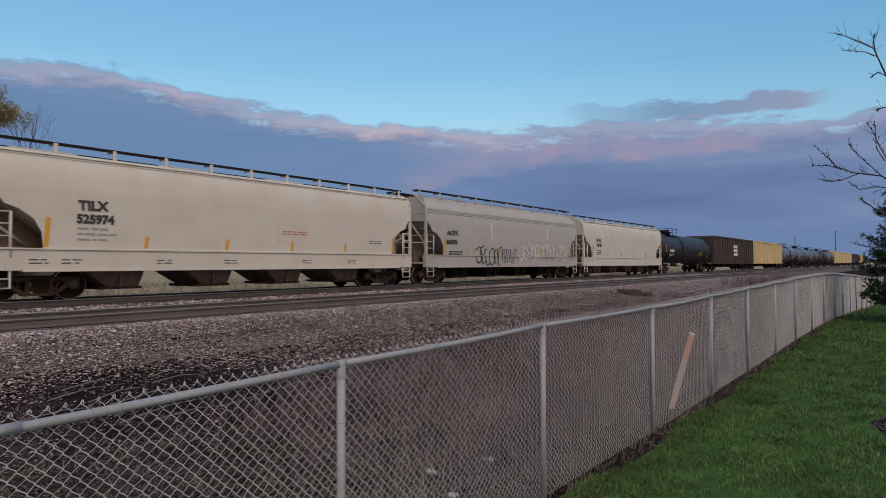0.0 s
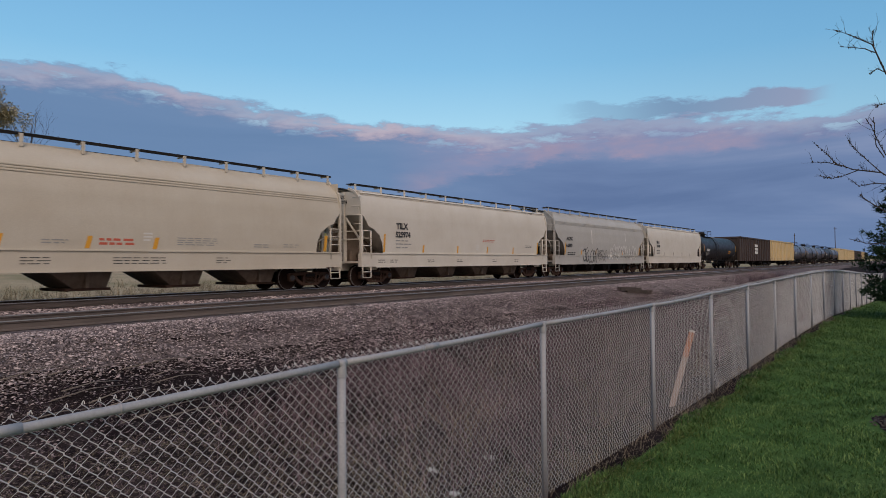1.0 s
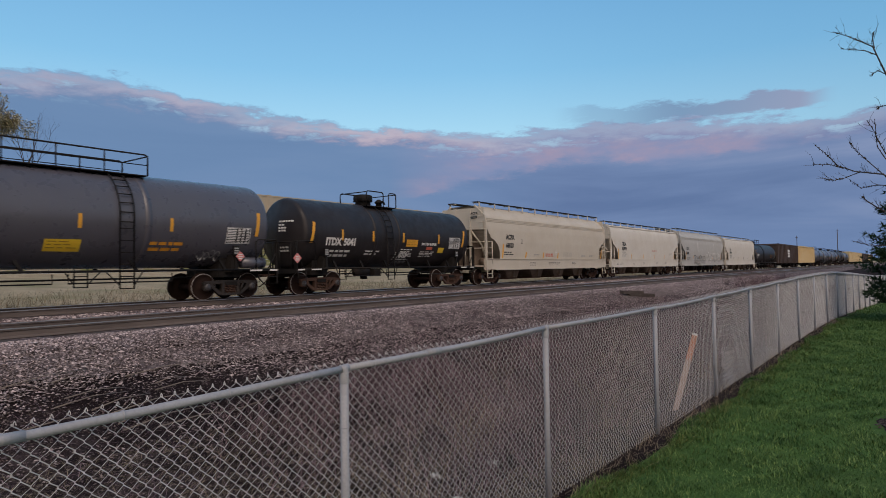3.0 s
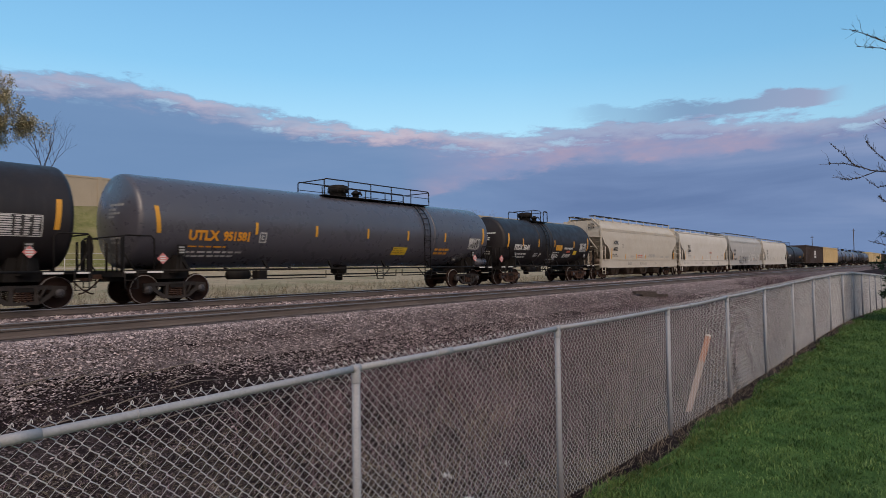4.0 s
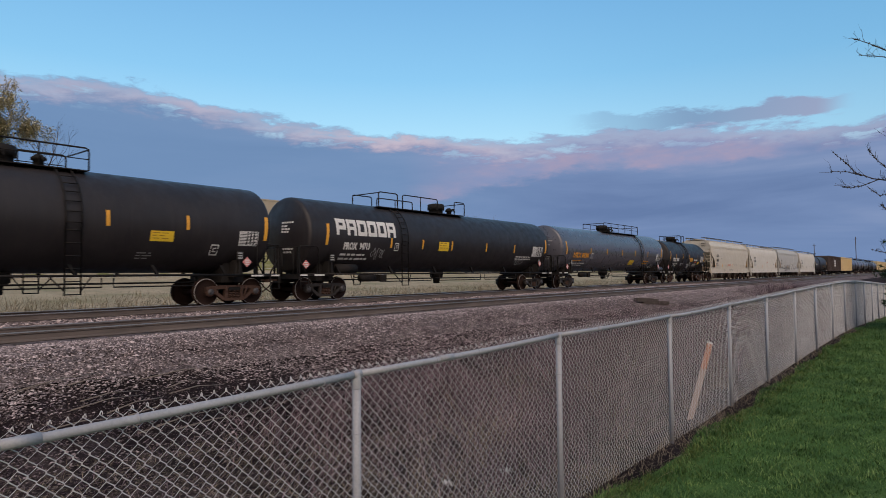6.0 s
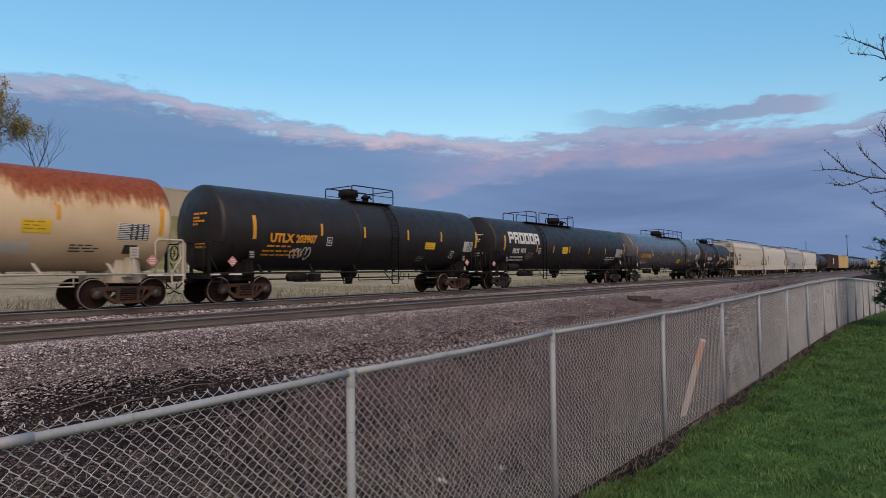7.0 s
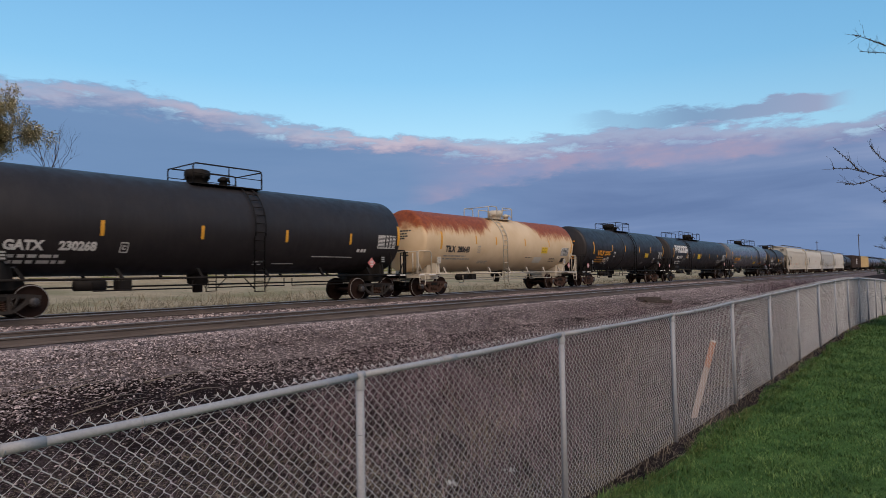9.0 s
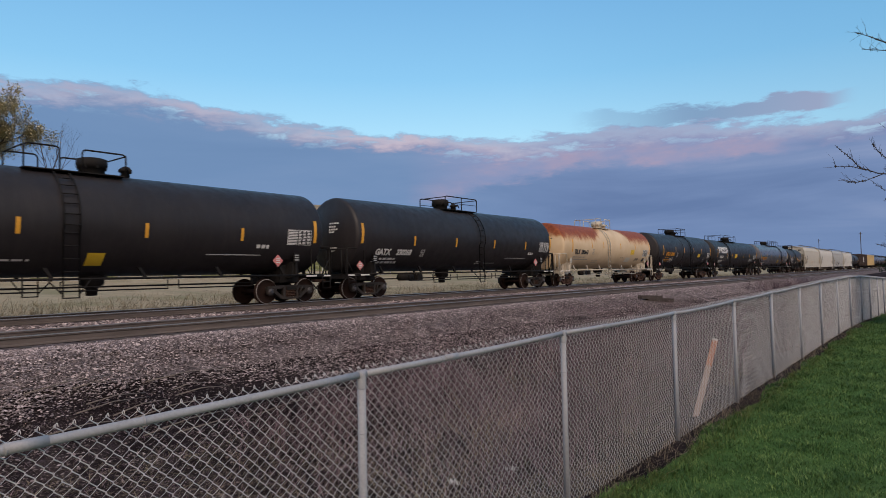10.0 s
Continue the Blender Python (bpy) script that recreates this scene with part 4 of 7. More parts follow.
        for k in range(n):
            y = -half + 0.25 + (2 * half - 0.5) * k / (n - 1)
            b = Shape().box(min(sx * 0.60, sx * 1.0), y - 0.03, z_roof + 0.16, max(sx * 0.60, sx * 1.0), y + 0.03, z_roof + 0.21)
            b.prism([(y - 0.05, z_roof - 0.14), (y + 0.05, z_roof - 0.14), (y + 0.05, z_roof + 0.22), (y - 0.05, z_roof + 0.22)], min(sx * 1.0, sx * 1.03), max(sx * 1.0, sx * 1.03))
            part("bracket", b, body, board)
    for q in (-1, 1):
        truck(car, q * (half - centre_truck), turning, "rusty")
    couplers(car, half + 0.53)
    side = FlatSide(prof)
    marks(car, side, half, c)
    return car


# ---- open-top and box cars far down the line ----
def ribbed_car(name, ends, key, label, h=4.2, ribs=17, roofed=False):
    c, half = (ends[0] + ends[1]) / 2, (ends[1] - ends[0]) / 2 - 0.45
    car = car_empty(name, c, label, "box car" if roofed else "gondola car")
    s = Shape()
    for sx in (-1, 1):
        s.box(min(sx * 1.45, sx * 1.52), -half, 0.95, max(sx * 1.45, sx * 1.52), half, h)
    for q in (-1, 1):
        s.box(-1.5, min(q * half, q * (half - 0.07)), 1.0, 1.5, max(q * half, q * (half - 0.07)), h)
        for z in np.linspace(1.4, h - 0.2, 7):
            s.box(-1.5, min(q * half, q * (half + 0.1)), z - 0.06, 1.5, max(q * half, q * (half + 0.1)), z + 0.06)
    s.box(-1.45, -half, 0.9, 1.45, half, 1.0)
    part("body", s, M[key], car)
    for sx in (-1, 1):
        r = Shape().box(min(sx * 1.5, sx * 1.62), -half, h - 0.14, max(sx * 1.5, sx * 1.62), half, h + 0.02)
        part("top_chord", r, M[key], car)
        for k in range(ribs):
            y = -half + 0.1 + (2 * half - 0.2) * k / (ribs - 1)
            part("rib", Shape().box(min(sx * 1.52, sx * 1.63), y - 0.07, 0.92, max(sx * 1.52, sx * 1.63), y + 0.07, h - 0.14), M[key], car)
    s = Shape()
    s.box(-0.3, -half - 0.4, 0.7, 0.3, half + 0.4, 0.95)
    for k in range(3):
        y = -half * 0.45 + half * 0.45 * k
        s.add([(-1.4, y - 1.1, 0.95), (1.4, y - 1.1, 0.95), (1.4, y + 1.1, 0.95), (-1.4, y + 1.1, 0.95), (-1, y - 0.4, 0.5), (1, y - 0.4, 0.5), (1, y + 0.4, 0.5), (-1, y + 0.4, 0.5)],
              [(0, 1, 5, 4), (1, 2, 6, 5), (2, 3, 7, 6), (3, 0, 4, 7), (4, 5, 6, 7)])
    part("underframe", s, M["under"], car)
    if roofed:
        part("roof", Shape().prism([(-half, h), (half, h), (half, h + 0.12), (-half, h + 0.12)], -1.5, 1.5), M[key], car)
    if key == "brown" and not roofed:
        for k, z in enumerate((1.95, 2.45, 2.95)):
            part("painted_block", Shape().box(1.635, -half * 0.12, z, 1.645, half * 0.08, z + 0.38), M["mark_w"], car)
    for q in (-1, 1):
        truck(car, q * (half - 1.6), False, "under")
    couplers(car, half + 0.45)
    return car


# ---- the train, from the far end to the near end ----
def word_part(car, side, text, y, z, h, key, stretch=1.0):
    part("lettering", side.word(Shape(), text, y, z, h, stretch), M[key], car)


def bars_part(car, side, y, z, w, rows, key, h=0.05, gap=0.045, seed=0):
    s = Shape()
    side.bars(s, y, z, w, rows, h, gap, seed)
    tagged(part("small_print", s, M[key], car), kind="stuff")


def sign_part(car, side, y, z, w, h, key="sign_y", lines=3):
    p = part("sign", side.patch(Shape(), y, z, y + w, z + h, 0.007, 3), M[key], car, "small yellow notice panel")
    s = Shape()
    side.bars(s, y + 0.06, z + h - 0.05, w - 0.10, lines, h / lines * 0.22, h / lines * 0.55, 3, 0.010)
    tagged(part("bar", s, M["stencil_y"], p), kind="stuff")


def code_box(car, side, y, z, size, key):
    s = Shape()
    for a, b, c, e in ((0, 0, 1, 0.1), (0, 0.9, 1, 1), (0, 0.1, 0.1, 0.9), (0.9, 0.1, 1, 0.9), (0.3, 0.3, 0.7, 0.4), (0.3, 0.6, 0.7, 0.7), (0.3, 0.4, 0.4, 0.6)):
        side.patch(s, y + a * size * 0.8, z + b * size, y + c * size * 0.8, z + e * size, 0.007, 1)
    part("code_box", s, M[key], car)


def scrawl(car, side, y, z, w, h, key, seed, strokes, r=0.022, name="graffiti", loops=True):
    """Spray-paint strokes: closed and open curls along the side."""
    rnd = random.Random(seed)
    s = Shape()
    step = w / strokes
    for k in range(strokes):
        cx, cy = y + (k + 0.5) * step, z + h * rnd.uniform(0.40, 0.6)
        a0, turn = rnd.uniform(0, 6.28), rnd.uniform(3.0, 6.0) * (1 if loops else 0.5)
        rx, ry = step * rnd.uniform(0.45, 0.75), h * rnd.uniform(0.32, 0.5)
        pts = []
        for i in range(13):
            a = a0 + turn * i / 12
            pts.append((cx + rx * math.cos(a) * (1 + 0.25 * math.sin(2.3 * a + k)), cy + ry * math.sin(a + 0.35 * math.sin(a * 2 + seed))))
        for (a, b), (c, e) in zip(pts, pts[1:]):
            d = Vector((c - a, e - b))
            if d.length < 1e-4:
                continue
            n = Vector((-d.y, d.x)).normalized() * r
            quad = [(a + n.x, b + n.y), (a - n.x, b - n.y), (c - n.x, e - n.y), (c + n.x, e + n.y)]
            s.add([side.at(p, max(q, 0.90), 0.012 if q > 1.44 else 0.07) for p, q in quad], [(0, 1, 2, 3)])
    part(name, s, M[key], car)


def head_print(car, half, zc, key, seed, r=1.5):
    """Small print on the dished end that faces the camera."""
    s = Shape()
    rnd = random.Random(seed)

    def on(x, z):
        return (x, -half + DISH * (math.hypot(x, z) / (0.88 * r)) ** 2 - 0.012, zc + z)

    for z, w in ((0.42, 0.62), (0.28, 0.3), (0.16, 0.45), (0.05, 0.3), (-0.62, 0.45), (-0.75, 0.4)):
        x = 0.15
        while x < 0.15 + w:
            b = x + rnd.uniform(0.08, 0.16)
            s.add([on(x, z), on(b, z), on(b, z + 0.07), on(x, z + 0.07)], [(0, 1, 2, 3)])
            x = b + 0.03
    tagged(part("small_print", s, M[key], car), kind="stuff")


def m_hopper_tilx(car, side, half, c):
    word_part(car, side, "TILX", -6.19, 2.55, 0.29, "mark_k", 1.05)
    word_part(car, side, "525974", -6.23, 2.17, 0.28, "mark_k", 1.02)
    end_words(car, half, (("TILX", 3.82), ("525974", 3.60)), 0.25)
    bars_part(car, side, -6.2, 2.06, 1.2, 3, "mark_g", 0.055, 0.10, 1)
    for y, h in ((-6.99, 0.80), (-4.23, 0.36), (-1.41, 0.36), (1.39, 0.36), (4.15, 0.36), (7.09, 0.7)):
        part("stripe", side.patch(Shape(), y - 0.06, 1.5, y + 0.06, 1.5 + h, slant=0.05), M["stripe"], car, "amber reflective stripe")
    bars_part(car, side, 0.95, 2.25, 1.5, 2, "mark_r", 0.04, 0.05, 4)
    bars_part(car, side, 0.3, 1.92, 0.3, 3, "mark_w", 0.05, 0.05, 5)
    bars_part(car, side, 5.6, 2.0, 0.8, 2, "mark_k", 0.03, 0.05, 6)
    bars_part(car, side, 6.0, 4.0, 0.9, 1, "mark_k", 0.04, 0.05, 6)
    s = Shape()
    low = FlatSide([(0.8, 1.60), (1.42, 1.60)])
    for y in (-7.4, -6.6, -3.9, -1.5, 1.9, 4.3):
        low.bars(s, y, 1.16, 0.55, 2, 0.03, 0.06, int(y * 7))
    tagged(part("small_print", s, M["mark_k"], car), kind="stuff")


def end_words(car, half, words, x=0.60):
    e = Shape()
    for text, z in words:
        vs, fs, w = lettering(text, 0.15)
        e.add([(x + a, -half - 0.045, z + b) for a, b in vs], fs)
    part("lettering", e, M["mark_k"], car)


def m_hopper_acfx(car, side, half, c):
    word_part(car, side, "ACFX", -6.20, 2.56, 0.30, "mark_k", 0.95)
    word_part(car, side, "66523", -6.20, 2.09, 0.29, "mark_k", 0.95)
    bars_part(car, side, -6.4, 1.86, 1.1, 2, "mark_k", 0.06, 0.07, 1)
    code_box(car, side, -4.5, 2.36, 0.24, "mark_k")
    for y, h in ((-6.55, 0.80), (-3.93, 0.36), (-1.72, 0.36), (0.26, 0.36), (7.24, 0.62)):
        part("stripe", side.patch(Shape(), y - 0.07, 1.5, y + 0.07, 1.5 + h, slant=0.08), M["stripe"], car, "amber reflective stripe")
    bars_part(car, side, -1.4, 1.80, 1.3, 2, "mark_r", 0.07, 0.05, 4)
    bars_part(car, side, -0.1, 2.0, 0.35, 3, "mark_w", 0.05, 0.05, 5)
    bars_part(car, side, 1.0, 1.88, 1.5, 4, "mark_g", 0.03, 0.04, 6)
    bars_part(car, side, 3.9, 1.72, 0.8, 2, "mark_g", 0.03, 0.05, 8)
    bars_part(car, side, -2.9, 1.74, 0.8, 2, "mark_g", 0.03, 0.05, 9)
    bars_part(car, side, 5.2, 1.74, 0.8, 2, "mark_g", 0.03, 0.05, 10)
    s = Shape()
    low = FlatSide([(0.8, 1.60), (1.42, 1.60)])
    for y, w in ((-3.4, 0.9), (-1.0, 1.9), (2.4, 0.6)):
        low.bars(s, y, 1.24, w, 3, 0.022, 0.06, int(y * 9))
    tagged(part("small_print", s, M["mark_k"], car), kind="stuff")
    end_words(car, half, (("ACFX", 3.92), ("66523", 3.70)))


def m_hopper_grey(car, side, half, c):
    word_part(car, side, "ACFX", -6.83, 2.46, 0.25, "mark_k", 1.2)
    word_part(car, side, "66593", -6.86, 1.98, 0.27, "mark_k", 1.2)
    bars_part(car, side, -6.6, 1.66, 1.7, 2, "mark_k", 0.07, 0.05, 1)
    for y, h in ((-7.0, 0.8), (-4.42, 0.36), (-1.93, 0.36), (3.3, 0.3), (7.1, 0.6)):
        part("stripe", side.patch(Shape(), y - 0.07, 1.5, y + 0.07, 1.5 + h, slant=0.08), M["stripe"], car, "amber reflective stripe")
    scrawl(car, side, -4.1, 0.95, 2.6, 1.1, "mark_k", 11, 6, 0.035)
    scrawl(car, side, -1.5, 0.95, 1.6, 0.9, "mark_k", 5, 7, 0.02)
    scrawl(car, side, 0.4, 1.15, 6.0, 1.15, "mark_w", 3, 12, 0.04)
    scrawl(car, side, 0.6, 1.15, 5.6, 0.9, "mark_k", 8, 9, 0.016, loops=False)
    for y, z0, z1 in ((-2.6, 2.3, 3.3), (4.0, 2.6, 3.3)):
        part("paint_run", side.patch(Shape(), y - 0.05, z0, y + 0.05, z1), M["mark_w"], car)


def m_hopper_white(car, side, half, c):
    bars_part(car, side, -6.3, 2.85, 1.0, 2, "mark_k", 0.24, 0.12, 1)
    bars_part(car, side, -6.3, 2.0, 1.0, 3, "mark_k", 0.06, 0.08, 2)
    for y, h in ((-7.0, 0.80), (-4.2, 0.36), (-1.4, 0.36), (1.4, 0.36), (4.15, 0.36), (7.1, 0.7)):
        part("stripe", side.patch(Shape(), y - 0.05, 1.5, y + 0.05, 1.5 + h, slant=0.05), M["rusty"], car)


def m_far_tank(car, side, half, zc, r, c):
    bars_part(car, side, -half + 2.0, zc - 0.1, 1.8, 1, "mark_w", 0.28, 0, 1)
    bars_part(car, side, -half + 2.0, zc - 0.55, 1.6, 2, "mark_w", 0.06, 0.06, 2)
    bars_part(car, side, half - 4.5, zc - 0.3, 1.5, 2, "mark_o", 0.12, 0.1, 3)
    stripes(car, side, [], zc, ends=((-half + 0.9, -0.1), (half - 0.7, 0.1)))


def m_itdx(car, side, half, zc, r, c):
    word_part(car, side, "ITDX", -4.48, 1.98, 0.32, "mark_w", 0.9)
    word_part(car, side, "5041", -3.50, 1.98, 0.32, "mark_w", 0.92)
    bars_part(car, side, -4.25, 1.80, 1.7, 2, "mark_w", 0.09, 0.09, 1)
    bars_part(car, side, -2.1, 1.80, 0.9, 2, "mark_w", 0.06, 0.06, 2)
    bars_part(car, side, -4.4, 1.30, 0.3, 2, "mark_w", 0.05, 0.05, 3)
    stripes(car, side, (-3.58, -1.74, 0.28, 2.94), zc, -0.28, 0.44, ((-5.25, 0.16), (4.95, 0.18)))
    sign_part(car, side, 0.50, 2.01, 0.82, 0.33, "stripe")
    word_part(car, side, "MOLTEN SULFUR", 1.62, 2.09, 0.13, "mark_w", 0.92)
    part("sign", side.patch(Shape(), 2.05, 1.88, 2.5, 2.02), M["mark_r"], car, "small red notice panel")
    part("sign", side.patch(Shape(), 3.0, 1.75, 3.45, 2.0), M["sign_y"], car, "small yellow notice panel")
    bars_part(car, side, 0.2, 2.0 - 0.1, 1.0, 4, "mark_w", 0.05, 0.05, 4)
    bars_part(car, side, -0.1, 1.75, 1.1, 4, "mark_w", 0.05, 0.05, 14)
    bars_part(car, side, 1.65, 1.80, 1.2, 4, "mark_w", 0.035, 0.035, 5)
    bars_part(car, side, 0.2, 1.42, 0.9, 3, "mark_g", 0.03, 0.04, 6)
    test_plate(car, side, 3.81, 1.97, 0.95, 0.55)
    head_print(car, half, zc, "mark_w", 2)
    placard(car, 1.47, -6.0, 1.45, 0.2)


def m_utlx(car, side, half, zc, r, c):
    word_part(car, side, "UTLX", -7.75, 2.02, 0.34, "mark_o", 1.0)
    word_part(car, side, "951581", -6.5, 2.02, 0.33, "mark_o", 0.9)
    code_box(car, side, -5.05, 2.0, 0.36, "mark_w")
    bars_part(car, side, -7.7, 1.85, 1.9, 1, "mark_o", 0.05, 0.04, 1)
    bars_part(car, side, -7.9, 1.68, 2.3, 2, "mark_w", 0.06, 0.07, 2)
    stripes(car, side, (-5.2, -2.47, 0.33, 2.90, 5.64), zc, -0.36, 0.42, ((-8.75, -0.08), (8.85, 0.1)))
    sign_part(car, side, 2.05, 1.62, 0.95, 0.34)
    bars_part(car, side, 5.0, 1.95, 1.4, 2, "mark_o", 0.10, 0.08, 3)
    test_plate(car, side, 7.65, 1.95, 0.95, 0.55, "mark_w")
    head_print(car, half, zc, "mark_g", 3)
    scrawl(car, side, 6.8, 1.42, 0.8, 0.3, "mark_g", 3, 4, 0.016)
    placard(car, 1.46, 8.2, 1.50, 0.18)
    tank = Shape().lathe([(-0.5, 0.0), (-0.47, 0.19), (0.47, 0.19), (0.5, 0.0)], 16, "y", (1.25, half - 0.85, 1.28))
    part("air_reservoir", tank, M["slate"], car)
    placard(car, 1.43, -8.6, 1.42, 0.18)


def m_prox(car, side, half, zc, r, c):
    # broad wordmark as plain rounded blocks
    s = Shape()
    z0, h = 2.62, 0.66
    w, gap = 0.52, 0.075
    y = -8.05
    for k in range(6):
        ho = 0.16
        side.patch(s, y, z0, y + 0.15, z0 + h, 0.009, 4)
        side.patch(s, y + w - 0.15, z0 + (0.22 if k == 0 else 0), y + w, z0 + h, 0.009, 4)
        side.patch(s, y + 0.15, z0 + h - ho, y + w - 0.15, z0 + h, 0.009, 2)
        if k:
            side.patch(s, y + 0.15, z0 if k not in (1, 5) else z0 + 0.22, y + w - 0.15, z0 + ho + (0 if k not in (1, 5) else 0.2), 0.009, 2)
        else:
            side.patch(s, y + 0.15, z0 + 0.22, y + w - 0.15, z0 + 0.38, 0.009, 2)
        y += w + gap
    part("wordmark", s, M["mark_w"], car, "bold white wordmark in plain blocks")
    word_part(car, side, "PROX", -7.62, 2.04, 0.30, "mark_w", 0.74)
    word_part(car, side, "94713", -6.74, 2.05, 0.30, "mark_w", 0.66)
    bars_part(car, side, -7.7, 1.88, 1.9, 2, "mark_w", 0.08, 0.09, 1)
    scrawl(car, side, -5.95, 1.68, 0.8, 0.5, "mark_g", 9, 7, 0.013)
    stripes(car, side, (-4.82, -2.67, -0.43, 2.58, 5.39), zc, -0.45, 0.44, ((-8.55, 0.08), (8.95, 0.06)))
    code_box(car, side, -4.6, 2.06, 0.34, "mark_w")
    sign_part(car, side, -1.47, 2.12, 0.78, 0.44)
    bars_part(car, side, 5.7, 1.98, 2.0, 2, "mark_w", 0.06, 0.06, 3)
    scrawl(car, side, 5.8, 1.50, 0.9, 0.32, "mark_g", 6, 5, 0.016)
    test_plate(car, side, 7.40, 2.0, 1.2, 0.58, "mark_w")
    head_print(car, half, zc, "mark_w", 4)
    placard(car, 1.46, 8.3, 1.58, 0.17)
    placard(car, 1.40, -9.5, 1.42, 0.17)
    s = Shape().lathe([(-0.55, 0.0), (-0.52, 0.2), (0.52, 0.2), (0.55, 0.0)], 16, "y", (1.2, -7.3, 1.25))
    part("air_reservoir", s, M["under"], car)


def m_u2(car, side, half, zc, r, c):
    word_part(car, side, "UTLX", -5.68, 2.16, 0.34, "mark_o", 0.98)
    word_part(car, side, "203907", -4.5, 2.16, 0.33, "mark_o", 0.82)
    bars_part(car, side, -5.75, 2.06, 1.4, 1, "mark_o", 0.06, 0.05, 1)
    bars_part(car, side, -5.9, 1.88, 1.9, 2, "mark_o", 0.06, 0.08, 2)
    scrawl(car, side, -4.6, 1.55, 0.9, 0.5, "mark_w", 4, 5, 0.022)
    code_box(car, side, -2.95, 2.10, 0.34, "mark_w")
    stripes(car, side, (-3.25, -0.87, 1.93, 4.40), zc, -0.18, 0.46, ((-6.35, -0.02), (7.35, 0.05)))
    sign_part(car, side, 3.2, 2.10, 0.75, 0.32)
    bars_part(car, side, 2.9, 1.75, 0.5, 3, "mark_g", 0.03, 0.05, 5)
    code_box(car, side, 5.3, 1.70, 0.36, "mark_w")
    test_plate(car, side, 6.3, 2.05, 0.75, 0.5, "mark_w")
    head_print(car, half, zc, "mark_o", 5)
    placard(car, 1.46, 6.65, 1.48, 0.18)
    placard(car, 1.46, -7.2, 1.45, 0.19)


def m_rust(car, side, half, zc, r, c):
    word_part(car, side, "TILX", -5.99, 2.10, 0.32, "mark_k", 0.92)
    word_part(car, side, "280643", -5.02, 2.10, 0.32, "mark_k", 0.88)
    code_box(car, side, -3.3, 2.12, 0.34, "mark_g")
    bars_part(car, side, -6.0, 1.95, 2.4, 2, "mark_g", 0.06, 0.08, 1)
    bars_part(car, side, -2.9, 1.70, 1.0, 2, "mark_g", 0.04, 0.05, 2)
    stripes(car, side, (-3.45, -1.57, 1.43, 4.24), zc, -0.10, 0.42, ((-6.35, 0.05), (7.15, 0.05)))
    sign_part(car, side, 3.35, 2.18, 0.72, 0.36)
    part("bare_patch", side.patch(Shape(), 2.7, 1.62, 3.6, 1.95), M["white"], car)
    bars_part(car, side, 1.7, 1.93, 0.9, 1, "mark_k", 0.04, 0.04, 3)
    bars_part(car, side, 4.6, 1.90, 0.9, 3, "mark_k", 0.035, 0.05, 4)
    test_plate(car, side, 5.85, 2.05, 0.95, 0.52, "mark_w")
    part("sign", side.patch(Shape(), 6.1, 1.66, 6.5, 1.92), M["mark_k"], car)
    head_print(car, half, zc, "mark_k", 6)
    placard(car, 1.46, 6.9, 1.45, 0.19)


def m_gatx(car, side, half, zc, r, c):
    word_part(car, side, "GATX", -6.95, 1.85, 0.28, "mark_w", 0.98)
    word_part(car, side, "230268", -5.63, 1.86, 0.27, "mark_w", 1.0)
    code_box(car, side, -3.98, 1.82, 0.30, "mark_w")
    bars_part(car, side, -6.95, 1.74, 1.9, 2, "mark_w", 0.085, 0.07, 1)
    bars_part(car, side, -7.0, 1.42, 0.5, 2, "mark_w", 0.04, 0.05, 2)
    stripes(car, side, (-4.55, -1.43, 1.93, 5.1), zc, -0.45, 0.44, ((-7.85, 0.02), (7.95, 0.02)))
    bars_part(car, side, 1.2 - 0.4, 1.60, 0.5, 2, "mark_w", 0.04, 0.05, 3)
    s = Shape()
    side.patch(s, 3.3, 1.77, 5.4, 1.80, 0.007, 1)
    side.patch(s, 1.6, 1.50, 2.6, 1.53, 0.007, 1)
    part("pin_line", s, M["mark_w"], car)
    bars_part(car, side, 5.55, 2.12, 0.65, 1, "mark_w", 0.13, 0.0, 4)
    test_plate(car, side, 6.68, 2.17, 1.1, 0.56)
    head_print(car, half, zc, "mark_w", 7)
    placard(car, 1.46, 6.4, 1.55, 0.22)
    placard(car, 1.46, -7.9, 1.40, 0.2)


def m_g2(car, side, half, zc, r, c):
    stripes(car, side, (-2.18, 1.21, 4.52), zc, -0.42, 0.44, ((7.70, 0.02), (-8.2, 0.02)))
    part("sign", side.patch(Shape(), -0.37, 1.43, 0.11, 1.79, 0.009, 4), M["sign_y"], car, "plain yellow notice panel")
    s = Shape()
    side.patch(s, 3.3, 1.77, 5.4, 1.80, 0.007, 1)
    part("pin_line", s, M["mark_w"], car)
    bars_part(car, side, 5.15, 2.15, 0.65, 1, "mark_w", 0.13, 0.0, 4)
    bars_part(car, side, -2.5, 1.60, 0.9, 1, "mark_w", 0.05, 0.05, 3)
    test_plate(car, side, 6.42, 2.17, 1.1, 0.56)
    placard(car, 1.46, 6.05, 1.58, 0.22)


